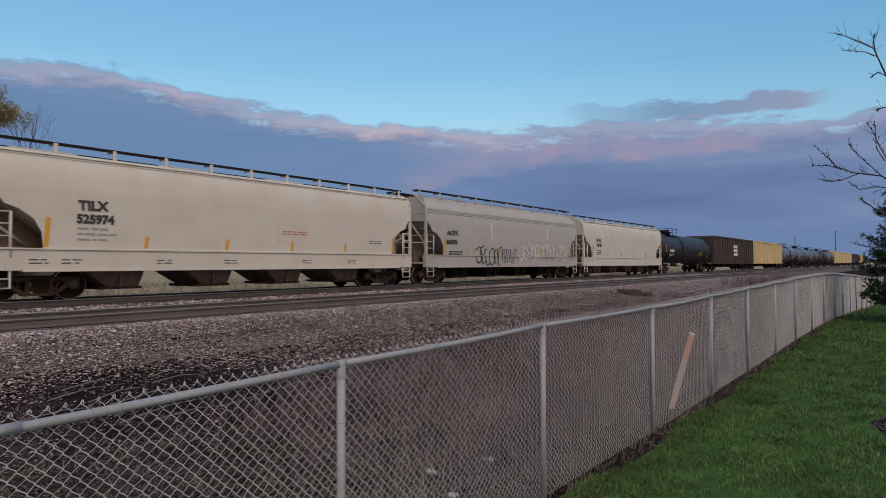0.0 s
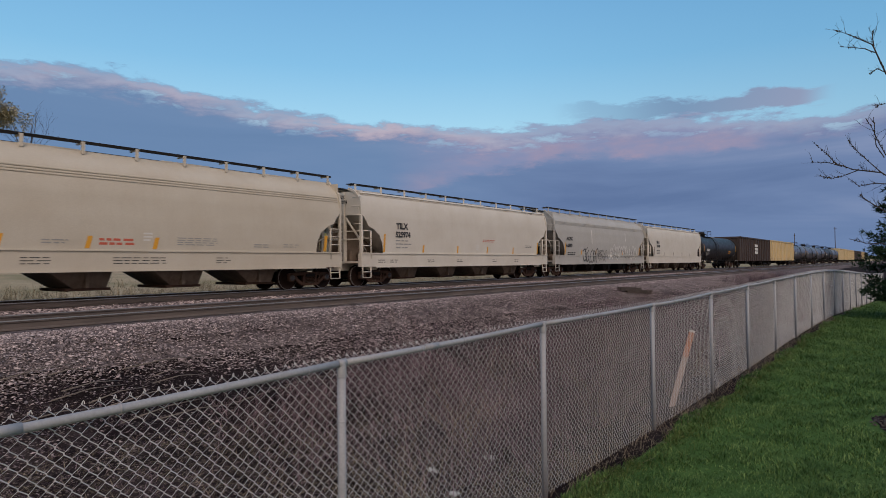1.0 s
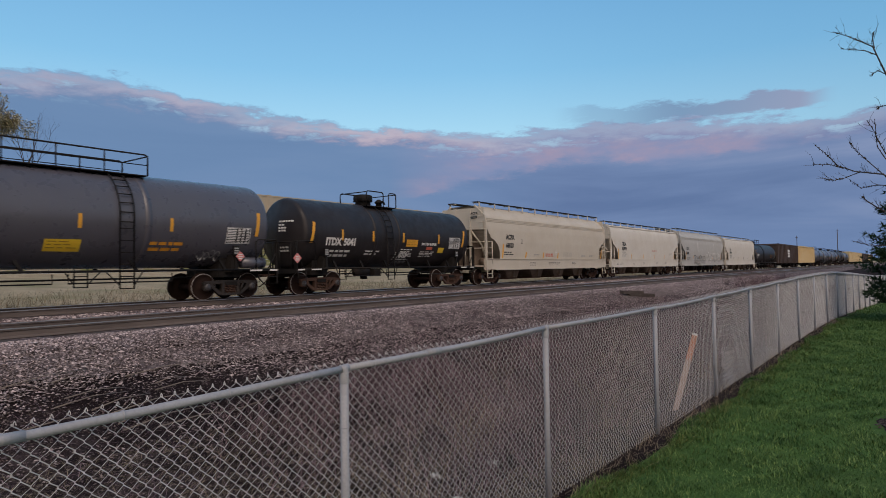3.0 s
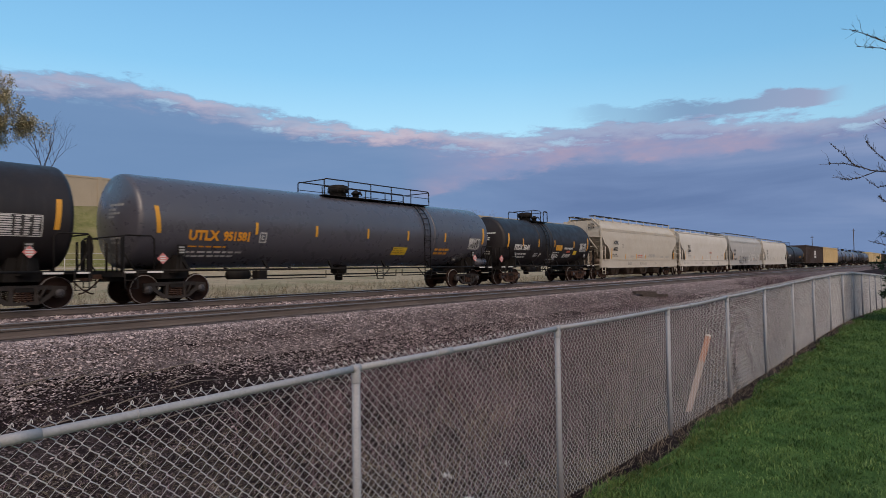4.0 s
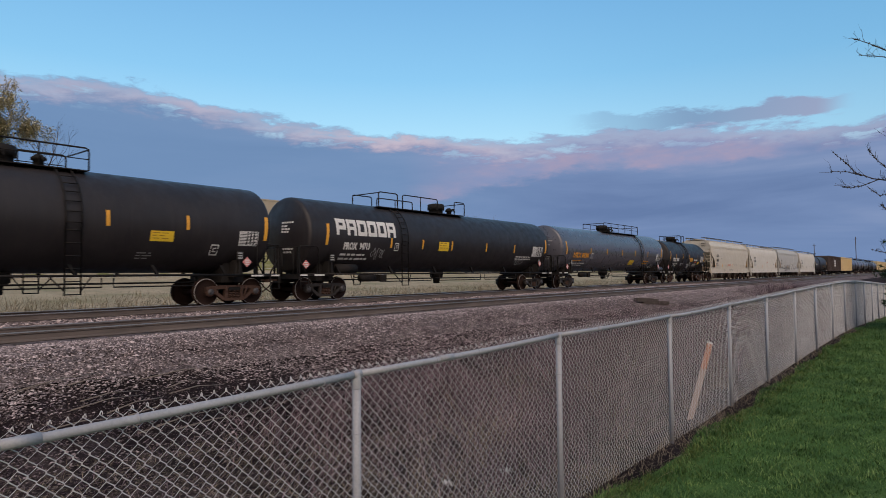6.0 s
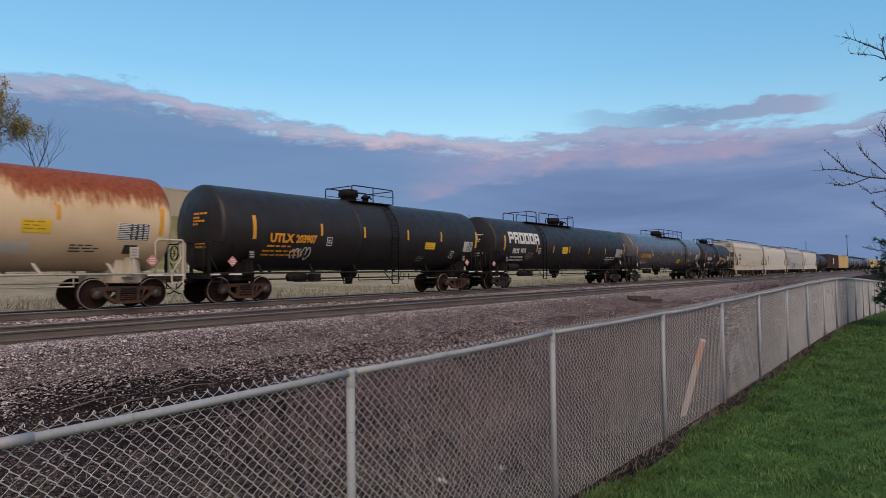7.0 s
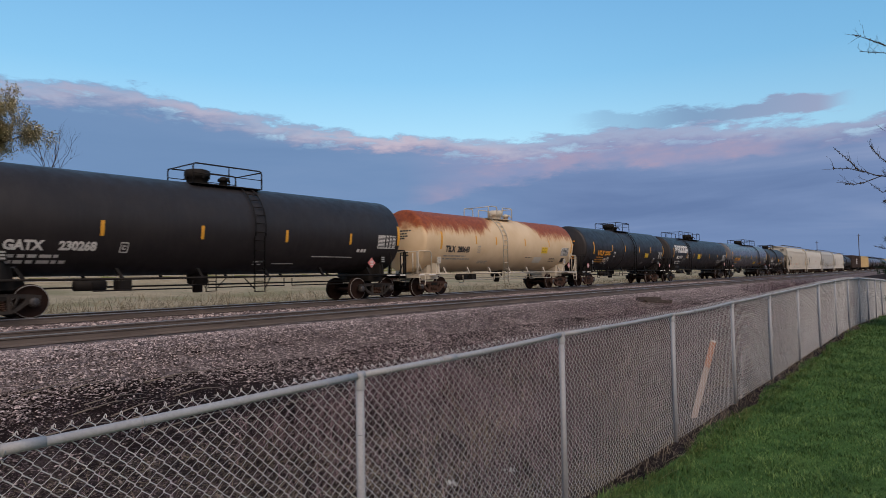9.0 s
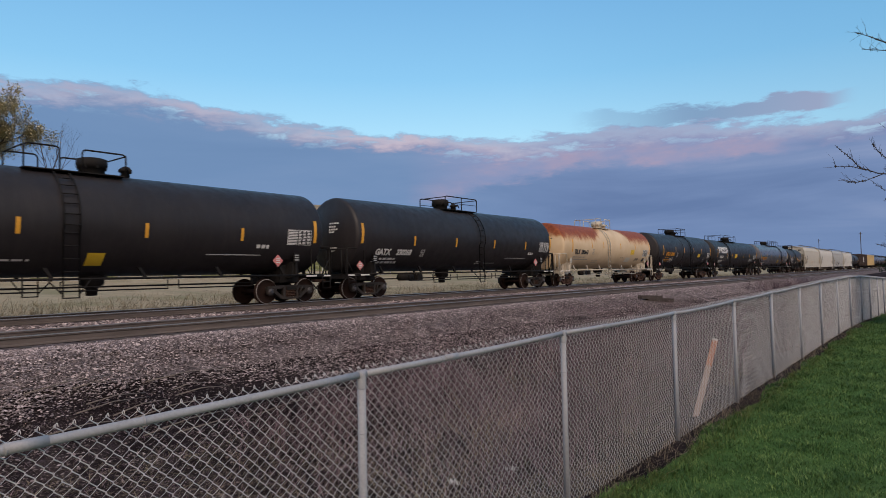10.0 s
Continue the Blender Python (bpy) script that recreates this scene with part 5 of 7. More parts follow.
def build_train():
    hopper_car((5.55, 22.43), "white", "white", "off-white covered hopper car with dusty lower panels", 1.50, m_hopper_tilx, "flat", 4.24)
    hopper_car((-11.97, 4.45), "cream", "cream", "cream covered hopper car with ribbed upper sides", 1.25, m_hopper_acfx, "round", 4.42, dents=1)
    hopper_car((23.5, 40.4), "grey", "grey", "faded grey covered hopper car with graffiti", 1.25, m_hopper_grey, "round", 4.42, dark=True, dents=1)
    hopper_car((41.5, 58.6), "white", "white", "off-white covered hopper car with orange marks", 1.50, m_hopper_white, "flat", 4.24)
    tank_car("tank_car", (59.1, 77.2), (61.4, 74.9), 3.92, 1.45, "black", "under", "short black tank car with pale spill bands", -3.6, -2.4, (-5.2, -2.2), m_far_tank, False, bands=(-1.0,))
    ribbed_car("gondola_car", (77.3, 100.2), "brown", "dark brown high-sided ribbed gondola car", 4.25)
    ribbed_car("gondola_car", (100.3, 125.0), "ochre", "yellow high-sided ribbed gondola car", 4.3)
    y = 125.2
    for k, key in enumerate(("slate", "slate", "slate", "black", "slate")):
        tank_car("tank_car", (y, y + 18), (y + 2.1, y + 15.9), 4.1, 1.5, key, "under", "grey tank car far down the line" if key == "slate" else "black tank car far down the line", -1.5, 0.5, (-3, 1), m_far_tank, False, struts=4)
        y += 18.1
    for k in range(7):
        ribbed_car("box_car", (y, y + 20.5), "ochre" if k in (0, 1, 2, 5) else "brown", "yellow box car far down the line" if k in (0, 1, 2, 5) else "dark brown box car far down the line", 4.4, 7, True)
        y += 20.6
    tank_car("tank_car", (-25.4, -12.5), (-23.4, -14.5), 3.92, 1.44, "black", "under", "short black molten-sulfur tank car with white lettering", -0.93, -0.75, (-1.55, 0.42), m_itdx, hoops=((-1.55, -0.45), (-0.08, 0.42)), bands=(0.05, -1.55))
    tank_car("tank_car", (-45.95, -25.4), (-43.65, -27.6), 4.16, 1.52, "slate", "under", "slate-grey tank car with orange lettering", 0.0, 4.2, (-1.5, 5.2), m_utlx, frame_key="dusty", bands=(4.9,))
    tank_car("tank_car", (-66.55, -45.95), (-64.45, -47.95), 4.14, 1.52, "black", "under", "long black tank car with bold white wordmark", 0.15, -4.0, (-4.95, 1.5), m_prox, frame_key="dusty", hoops=((-4.95, -3.7), (-3.35, -0.75), (0.62, 1.5)))
    tank_car("tank_car", (-83.55, -66.55), (-81.45, -68.65), 4.22, 1.55, "black", "under", "black tank car with orange lettering and chalk marks", -0.36, 1.0, (-0.95, 1.67), m_u2, bands=(-1.05,))
    tank_car("tank_car", (-100.4, -83.55), (-98.4, -85.6), 4.18, 1.52, "rust_tank", "cream", "cream tank car with heavy red rust on its top", 0.6, -0.75, (-1.3, 1.1), m_rust, struts=7, hoops=((-1.3, -0.45), (0.1, 1.1)))
    tank_car("tank_car", (-118.45, -100.4), (-116.4, -102.3), 4.34, 1.60, "black", "under", "black tank car with white lettering", -0.72, 0.75, (-1.35, 1.36), m_gatx, frame_key="dusty")
    tank_car("tank_car", (-136.5, -118.45), (-134.4, -120.55), 4.25, 1.57, "black", "under", "black tank car with a yellow notice", 0.25, -0.9, (-1.85, 0.9), m_g2, frame_key="dusty", hoops=((-1.85, -0.95), (-0.35, 0.9)))


build_train()

# ---- ground ----
FENCE_X, FENCE_A = -3.332, 0.0207      # fence line: foot at y = 0 and its turn


def fence_x(y):
    return FENCE_X + math.tan(FENCE_A) * y


def lawn_z(y):
    return float(np.interp(y, [-60, -2, 1, 2, 3.1, 4, 6, 8, 10, 22, 26.5, 30, 35, 46, 51, 80, 2000], [-0.4, -0.14, -0.088, -0.068, -0.054, -0.040, -0.010, 0.0, 0.0, 0.19, 0.23, 0.21, 0.09, -0.22, -0.37, -0.6, -0.6]))


SECTION = [(-4000, 3.2), (-300, 3.2), (-90, 9.6), (-71, 9.6), (-62, 3.0), (-58, 2.3), (-40, 1.45), (-30, 1.0), (-25, 0.85), (-23.6, 1.05), (-22.8, 1.315),
           (-12.05, 1.315), (-11.7, 1.24), (-10.6, 0.85), (-9.4, 0.42), (-8.3, 0.14), (-7.0, -0.06), (-5.0, -0.16)]


def ground_z(x, y, rough=True):
    f = fence_x(y)
    lz = lawn_z(y)
    if x >= f - 0.3:
        base = lz + min(0.35, 0.010 * (x - f)) if x < 60 else lz + 0.35
        n = 0.03 * noise.noise((x * 0.35, y * 0.35, 0.0)) if rough else 0
        return base + n
    xs, zs = [s[0] for s in SECTION], [s[1] for s in SECTION]
    if x < -5.0:
        base = float(np.interp(x, xs, zs))
        if x > -9.4:
            base = base + (lz * 0.8) * min(1, (x + 9.4) / 2.0)
    else:
        u = (x + 5.0) / (f - 0.3 + 5.0)
        base = (-0.16 + lz * 0.8) * (1 - u) + (lz - 0.03) * u
    n = 0.0
    if rough and (x > -11.2 or x < -23):
        n = 0.10 * noise.noise((x * 0.5, y * 0.4, 3.0)) + 0.05 * noise.noise((x * 1.7, y * 1.5, 7.0))
        if x > f - 1.0:
            n *= 0.4
    elif rough:
        n = 0.015 * noise.noise((x * 2, y * 2, 1.0))
    return base + n


def strip(name, xs, ys, mat, label, category="ground", lift=0.0, keep=None):
    vs = [(x, y, ground_z(x, y) + lift) for y in ys for x in xs]
    w = len(xs)
    fs = [(j * w + i, j * w + i + 1, (j + 1) * w + i + 1, (j + 1) * w + i) for j in range(len(ys) - 1) for i in range(w - 1)]
    s = Shape().add(vs, fs, True)
    return tagged(part(name, s, mat), label, category, kind="structure")


def spread(a, b, n):
    return [a + (b - a) * i / n for i in range(n + 1)]


YS = [-900, -400, -200, -100, -60, -40, -25] + spread(-15, 60, 150) + spread(64, 140, 19) + [160, 200, 260, 350, 500, 800, 1300, 2200, 4000]
XS = [-4000, -2000, -1000, -500, -300, -200, -130, -100, -90, -85, -80, -75, -71, -69, -66, -62, -60, -58, -52, -46, -40, -35, -30, -27, -25, -24, -23.6, -23.2, -22.8, -22.5, -18, -14, -12.3] + spread(-12.05, -2.2, 42) + spread(-2.0, 6, 16) + [8, 12, 18, 30, 60, 120, 300, 800, 2000, 4000]
# ground sheet carries the painted shade of the gaps under the brush
ground = strip("ground", XS, YS, M["dirt"], "dry brown soil with dead weeds, coloured near-black for the shaded gaps", "ground")
ballast = strip("ballast", [-23.9, -23.5, -23.0, -22.6] + spread(-22.2, -12.2, 20) + spread(-12.0, -10.6, 5), YS[3:-3], M["gravel"], "grey crushed-stone ballast bed under two tracks", "ballast", 0.02)
field = strip("field", [-300, -200, -130, -100, -90] + [-60, -58, -52, -46, -40, -35, -30, -27, -25, -24.2], YS[2:-1], M["field"], "dry pale grass field behind the tracks", "field", 0.03)
bank = strip("embankment", [-89.5, -80, -75, -71, -69, -66, -62, -59.5], YS[2:-1], M["bank"], "grassy green embankment slope", "embankment", 0.06)


def lawn_sheet():
    vs, fs = [], []
    us = [0, 0.25, 0.5, 0.8, 1.2, 1.7, 2.3, 3, 4, 5, 7, 10, 16, 30, 60, 150, 400]
    ys = [y for y in YS if -60 <= y <= 500]
    for y in ys:
        wob = 0.12 * noise.noise((0.0, y * 1.3, 9.0)) + 0.07 * noise.noise((0.0, y * 4.0, 2.0))
        for k, u in enumerate(us):
            x = fence_x(y) + 0.30 + u + (wob if k == 0 else 0)
            vs.append((x, y, ground_z(x, y) + (0.012 if k == 0 else 0.05)))
    w = len(us)
    for j in range(len(ys) - 1):
        for i in range(w - 1):
            fs.append((j * w + i, j * w + i + 1, (j + 1) * w + i + 1, (j + 1) * w + i))
    return tagged(part("lawn", Shape().add(vs, fs, True), M["lawn"]), "mown green lawn beside the fence", "lawn", kind="structure")


lawn = lawn_sheet()


# ---- tracks ----
def rail_profile():
    return [(-0.075, 0.0), (0.075, 0.0), (0.075, 0.012), (0.012, 0.04), (0.012, 0.125), (0.034, 0.14), (0.036, 0.168), (0.028, 0.178), (-0.028, 0.178), (-0.036, 0.168), (-0.034, 0.14), (-0.012, 0.125), (-0.012, 0.04), (-0.075, 0.012)]


def track(line, name):
    t = new(name)
    t.location = (line, 0, 0)
    tagged(t, "railway track of steel rails on timber sleepers", "railway track", kind="structure")
    prof = rail_profile()
    n = len(prof)
    for q in (-1, 1):
        s = Shape()
        ys = [-250, 900]
        vs = [(q * 0.753 + a, y, RAIL - 0.178 + b) for y in ys for a, b in prof]
        s.add(vs, [(i, (i + 1) % n, n + (i + 1) % n, n + i) for i in range(n)])
        rail = part("rail", s, M["rail"], t, "rust-brown steel rail with a worn head")
        h = Shape().box(q * 0.753 - 0.039, -250, RAIL - 0.014, q * 0.753 + 0.039, 900, RAIL + 0.002)
        part("rail_head", h, M["bright"], rail)
    return t


track_far = track(LINE, "track")
track_near = track(NEAR_LINE, "track")


# ---- wall on the embankment ----
def barrier_wall():
    w = new("barrier_wall")
    tagged(w, "long tan concrete wall along the top of the embankment", "wall", kind="structure")
    y = -60.0
    k = 0
    while y < 300:
        s = Shape().box(-74.2, y, 9.0, -73.8, y + 7.9, 13.1)
        s.box(-74.25, y, 13.1, -73.75, y + 7.9, 13.3)
        part("wall_panel", s, M["concrete"], w)
        part("pilaster", Shape().box(-74.3, y + 7.9, 9.0, -73.7, y + 8.3, 13.35), M["concrete"], w)
        y += 8.3
    return w


barrier_wall()


def wire_fence_far():
    f = new("field_fence")
    tagged(f, "grey chain-link fence at the foot of the embankment", "fence")
    for k in range(46):
        y = -30 + k * 4.0
        z = ground_z(-59, y)
        part("post", Shape().tube([(-59, y, z - 0.1), (-59, y, z + 1.9)], 0.05, 6), M["galv"], f)
    s = Shape()
    for h in (0.1, 0.5, 0.9, 1.3, 1.85):
        s.tube([(-59, -30 + k * 4.0, ground_z(-59, -30 + k * 4.0) + h) for k in range(46)], 0.018 if h < 1.8 else 0.03, 4)
    part("wire", s, M["galv"], f)


wire_fence_far()


# ---- chain-link fence ----
POST_GAP, FENCE_H, FIRST = 3.05, 1.862, 3.095


def fence_point(s, z=0.0):
    y = s * math.cos(FENCE_A)
    return Vector((FENCE_X + math.sin(FENCE_A) * s, y, lawn_z(y) + z))


def build_fence():
    f = new("chain_link_fence")
    tagged(f, "galvanised chain-link fence with round posts and top rail", "fence")
    uneven = {0: 0.02, 1: -0.13, 2: 0.12, 3: 0.16, 4: 0.01}      # posts that stand off the even spacing
    posts = [FIRST + POST_GAP * k + uneven.get(k, 0.0) for k in range(-2, 20)]
    lean = {14: 0.20, 15: 0.16, 11: -0.03}
    for k, s in enumerate(posts):
        a = fence_point(s)
        sh = Shape().tube([(0, 0, -0.15), (0, 0, FENCE_H - 0.04)], 0.031, 12)
        p = part("post", sh, M["pipe"], f, m=Matrix.Translation(a) @ Matrix.Rotation(lean.get(k, 0.0), 4, "X"))
        c = Shape().lathe([(FENCE_H - 0.10, 0.036), (FENCE_H - 0.03, 0.036), (FENCE_H, 0.03)], 12, "z")
        c.lathe([(-0.035, 0.0), (-0.033, 0.031), (0.033, 0.031), (0.035, 0.0)], 12, "y", (0, 0, FENCE_H))
        part("post_cap", c, M["pipe"], p)
        for z in (0.35, 0.72, 1.1, 1.45):
            part("tie_wire", Shape().lathe([(z - 0.004, 0.033), (z, 0.037), (z + 0.004, 0.033)], 10, "z"), M["pipe"], p)
    for k in range(len(posts) - 1):
        a, b = posts[k], posts[k + 1]
        sag = [fence_point(a + (b - a) * i / 6, FENCE_H - 0.012 * math.sin(math.pi * i / 6)) for i in range(7)]
        part("top_rail", Shape().tube(sag, 0.025, 10), M["pipe"], f)
        s = posts[k] + 1.0
        sl = Shape().tube([fence_point(s - 0.09, FENCE_H - 0.006), fence_point(s + 0.09, FENCE_H - 0.008)], 0.0275, 10)
        part("rail_sleeve", sl, M["pipe"], f)
        for j in range(5):
            q = a + (b - a) * (j + 0.5) / 5
            part("rail_tie", Shape().tube([fence_point(q - 0.005, FENCE_H - 0.01), fence_point(q + 0.005, FENCE_H - 0.01)], 0.0285, 8), M["pipe"], f)
    # woven wire: zigzag strands whose bends run upright for a little way
    pitch = 0.0772
    s0, s1 = posts[0], posts[-1]
    n = int((s1 - s0) / (pitch / 2))
    rows = 51
    ks = np.arange(n)
    js = np.arange(rows)
    sc = s0 + ks * pitch / 2
    flip = np.where((ks[:, None] + js[None, :]) % 2 == 0, 1.0, -1.0)
    zt = FENCE_H + 0.046
    Z = zt - js[None, :] * pitch / 2 * 0.985 + 0 * flip
    rng = np.random.default_rng(4)
    S = sc[:, None] + flip * pitch / 4 + rng.normal(0, 0.0016, flip.shape)
    # two points for each bend, and one between bends that carries the sway of the wire
    S = np.stack([S, S], 2).reshape(n, -1)
    Z = np.stack([Z + 0.0042, Z - 0.0042], 2).reshape(n, -1)
    flip = np.stack([flip, flip], 2).reshape(n, -1)
    S = S + 0.014 * np.sin(Z * 2.3 + sc[:, None] * 0.9)
    lz = np.interp(S * math.cos(FENCE_A), np.linspace(-10, 90, 401), [lawn_z(v) for v in np.linspace(-10, 90, 401)])
    Y = S * math.cos(FENCE_A)
    X = FENCE_X + math.sin(FENCE_A) * S - 0.030 + flip * 0.0035 * np.where(ks[:, None] % 2 == 0, 1, -1) + 0.02 * np.sin(S * 1.1) * np.sin(Z * 1.7)
    Zw = Z + lz
    r = 0.0030
    for near in (True, False):
        pick = (sc < 17.0) if near else (sc >= 17.0)
        # beyond the nearest bays one point for each bend is enough
        cols = np.arange(rows * 2) if near else np.arange(0, rows * 2, 2)
        x, y, zz, ok = (a[pick][:, cols] for a in (X, Y, Zw, Z > 0.0))
        k, m = x.shape
        verts = np.zeros((k, m, 3, 3))
        for c in range(3):
            a = 2 * math.pi * c / 3
            verts[:, :, c, 0] = x + r * math.cos(a)
            verts[:, :, c, 1] = y + r * math.sin(a)
            verts[:, :, c, 2] = zz + 0.6 * r * math.sin(a)
        idx = np.arange(k * m * 3).reshape(k, m, 3)
        faces = []
        for c in range(3):
            d = (c + 1) % 3
            q = np.stack([idx[:, :-1, c], idx[:, :-1, d], idx[:, 1:, d], idx[:, 1:, c]], -1).reshape(-1, 4)
            faces.append(q[(ok[:, 1:] & ok[:, :-1]).reshape(-1)])
        tagged(lumps("wire_mesh", verts.reshape(-1, 3), np.concatenate(faces), M["galv"], f, "woven diamond wire mesh with twisted tips"), kind="stuff")
    # knuckled tips above the rail
    tip = Shape()
    for k in range(0, n, 2):
        s = sc[k] + pitch / 4
        if s > 40:
            break
        p = fence_point(s, FENCE_H + 0.049) + Vector((-0.030, 0, 0))
        tip.tube([p + Vector((0, -0.006, -0.010)), p + Vector((0.003, -0.005, 0.004)), p + Vector((0, 0, 0.010)), p + Vector((-0.003, 0.005, 0.004)), p + Vector((0, 0.006, -0.010))], 0.0026, 4)
    tagged(part("wire_knuckle", tip, M["galv"], f), kind="stuff")


build_fence()


# ---- survey stake ----
def build_stake():
    st = new("survey_stake")
    foot, head = Vector((-3.40, 10.95, -0.05)), Vector((-3.19, 11.57, 1.28))
    st.matrix_basis = Matrix.Translation(foot) @ (head - foot).to_track_quat("Z", "Y").to_matrix().to_4x4() @ pose(0, 0, 0, 0, 0, -52)
    tagged(st, "leaning pale wooden survey stake with an orange top", "stake")
    part("shaft", Shape().box(-0.013, -0.048, -0.1, 0.013, 0.048, 0.98, 0.006), M["stake"], st)
    part("painted_top", Shape().box(-0.014, -0.049, 0.98, 0.014, 0.049, 1.44, 0.006), M["stake_o"], st, "orange-painted upper end")
    part("painted_tip", Shape().box(-0.0145, -0.0495, 1.44, 0.0145, 0.0495, 1.475, 0.006), M["mark_w"], st)


build_stake()


# ---- sleepers ----
def tie_mesh():
    return Shape().box(-1.30, -0.11, RAIL - 0.178 - 0.18, 1.30, 0.11, RAIL - 0.178 - 0.002, 0.012).mesh("sleeper")


def build_ties(track_ob, y0, y1, spare):
    me = tie_mesh()
    me.materials.append(M["wood"])
    rnd = random.Random(int(track_ob.location.x * 10))
    y = y0
    while y < y1:
        part("sleeper", me, None, track_ob, m=pose(rnd.uniform(-0.05, 0.05), y + rnd.uniform(-0.02, 0.02), rnd.uniform(-0.012, 0.004), 0, 0, rnd.uniform(-0.8, 0.8)))
        y += 0.55
    s = Shape()
    while y < spare:
        s.box(-1.3, y - 0.11, RAIL - 0.36, 1.3, y + 0.11, RAIL - 0.18)
        y += 0.55
    tagged(part("far_sleepers", s, M["wood"], track_ob), kind="stuff")


build_ties(track_near, -8, 95, 300)
build_ties(track_far, -8, 95, 300)


# ---- loose stone, weeds, grass ----
RNG = np.random.default_rng(21)


def height_grid():
    xs = np.arange(-40, 8, 0.1)
    ys = np.arange(-12, 130, 0.25)
    z = np.array([[ground_z(float(x), float(y)) for x in xs] for y in ys])
    return xs, ys, z


HX, HY, HZ = height_grid()


def heights(x, y):
    i = np.clip(((x - HX[0]) / 0.1), 0, len(HX) - 2)
    j = np.clip(((y - HY[0]) / 0.25), 0, len(HY) - 2)
    i0, j0 = i.astype(int), j.astype(int)
    u, v = i - i0, j - j0
    return (HZ[j0, i0] * (1 - u) * (1 - v) + HZ[j0, i0 + 1] * u * (1 - v) + HZ[j0 + 1, i0] * (1 - u) * v + HZ[j0 + 1, i0 + 1] * u * v)


STONE_F = np.array([(0, 1, 4), (1, 2, 4), (2, 3, 4), (3, 0, 4)])      # the underside is bedded in the ground
STONE_V = np.array([(-1, -0.8, 0), (1, -1, 0.1), (0.9, 1, -0.1), (-1, 1, 0.1), (0.1, 0.2, 0.75)], float) * 0.6


def stones(name, x, y, z, size, mat, label):
    n = len(x)
    v = STONE_V[None] * (1 + RNG.uniform(-0.45, 0.35, (n, 5, 3)))
    v = v * (size[:, None, None] * RNG.uniform(0.6, 1.25, (n, 1, 3)))
    a, b = RNG.uniform(0, 6.28, n), RNG.uniform(-0.35, 0.35, n)
    ca, sa, cb, sb = np.cos(a), np.sin(a), np.cos(b), np.sin(b)
    R = np.stack([np.stack([ca, -sa * cb, sa * sb], -1), np.stack([sa, ca * cb, -ca * sb], -1), np.stack([0 * a, sb, cb], -1)], 1)
    v = np.einsum("nij,nkj->nki", R, v) + np.stack([x, y, z], -1)[:, None]
    f = STONE_F[None] + (np.arange(n) * 5)[:, None, None]
    return tagged(lumps(name, v.reshape(-1, 3), f.reshape(-1, 3), mat), label, "gravel", kind="stuff")


def scatter_stone():
    n = 185000
    y = 1.5 + 68 * RNG.random(n) ** 1.9
    x = RNG.uniform(-12.6, -8.4, n)
    wob = 0.5 * np.sin(y * 0.9) + 0.3 * np.sin(y * 2.3 + 1)
    bare = np.exp(-(((x + 9.4) / 1.0) ** 2 + ((y - 4.9 - 0.4 * wob) / 3.1) ** 2))      # burnt dark soil at the foot
    full = np.clip((-x - 8.6) / 1.5, 0.10, 1)
    keep = RNG.random(n) < full * (1 - 0.93 * np.clip(1.5 * bare, 0, 1))
    x, y = x[keep], y[keep]
    s = RNG.uniform(0.016, 0.040, len(x)) * np.where(RNG.random(len(x)) < 0.04, 1.5, 1.0)
    stones("ballast_stones", x, y, heights(x, y) + 0.02 + s * 0.2, s, M["stone"], "loose grey-brown crushed ballast stones")
    n = 90000
    y = 1.2 + 34 * RNG.random(n) ** 1.7
    x = RNG.uniform(-11.6, -3.6, n)
    s = RNG.uniform(0.010, 0.030, n)
    stones("cinders", x, y, heights(x, y) + np.where(x < -10.2, 0.04, 0.004), s, M["cinder"], "small dark cinders and gravel on soil")
    n = 16000
    y = 1.0 + 70 * RNG.random(n) ** 1.4
    x = RNG.uniform(-19.0, -15.0, n)
    s = RNG.uniform(0.035, 0.08, n)
    stones("ballast_stones", x, y, heights(x, y) + 0.02 + s * 0.2, s, M["stone"], "grey crushed ballast stones between the tracks")


scatter_stone()


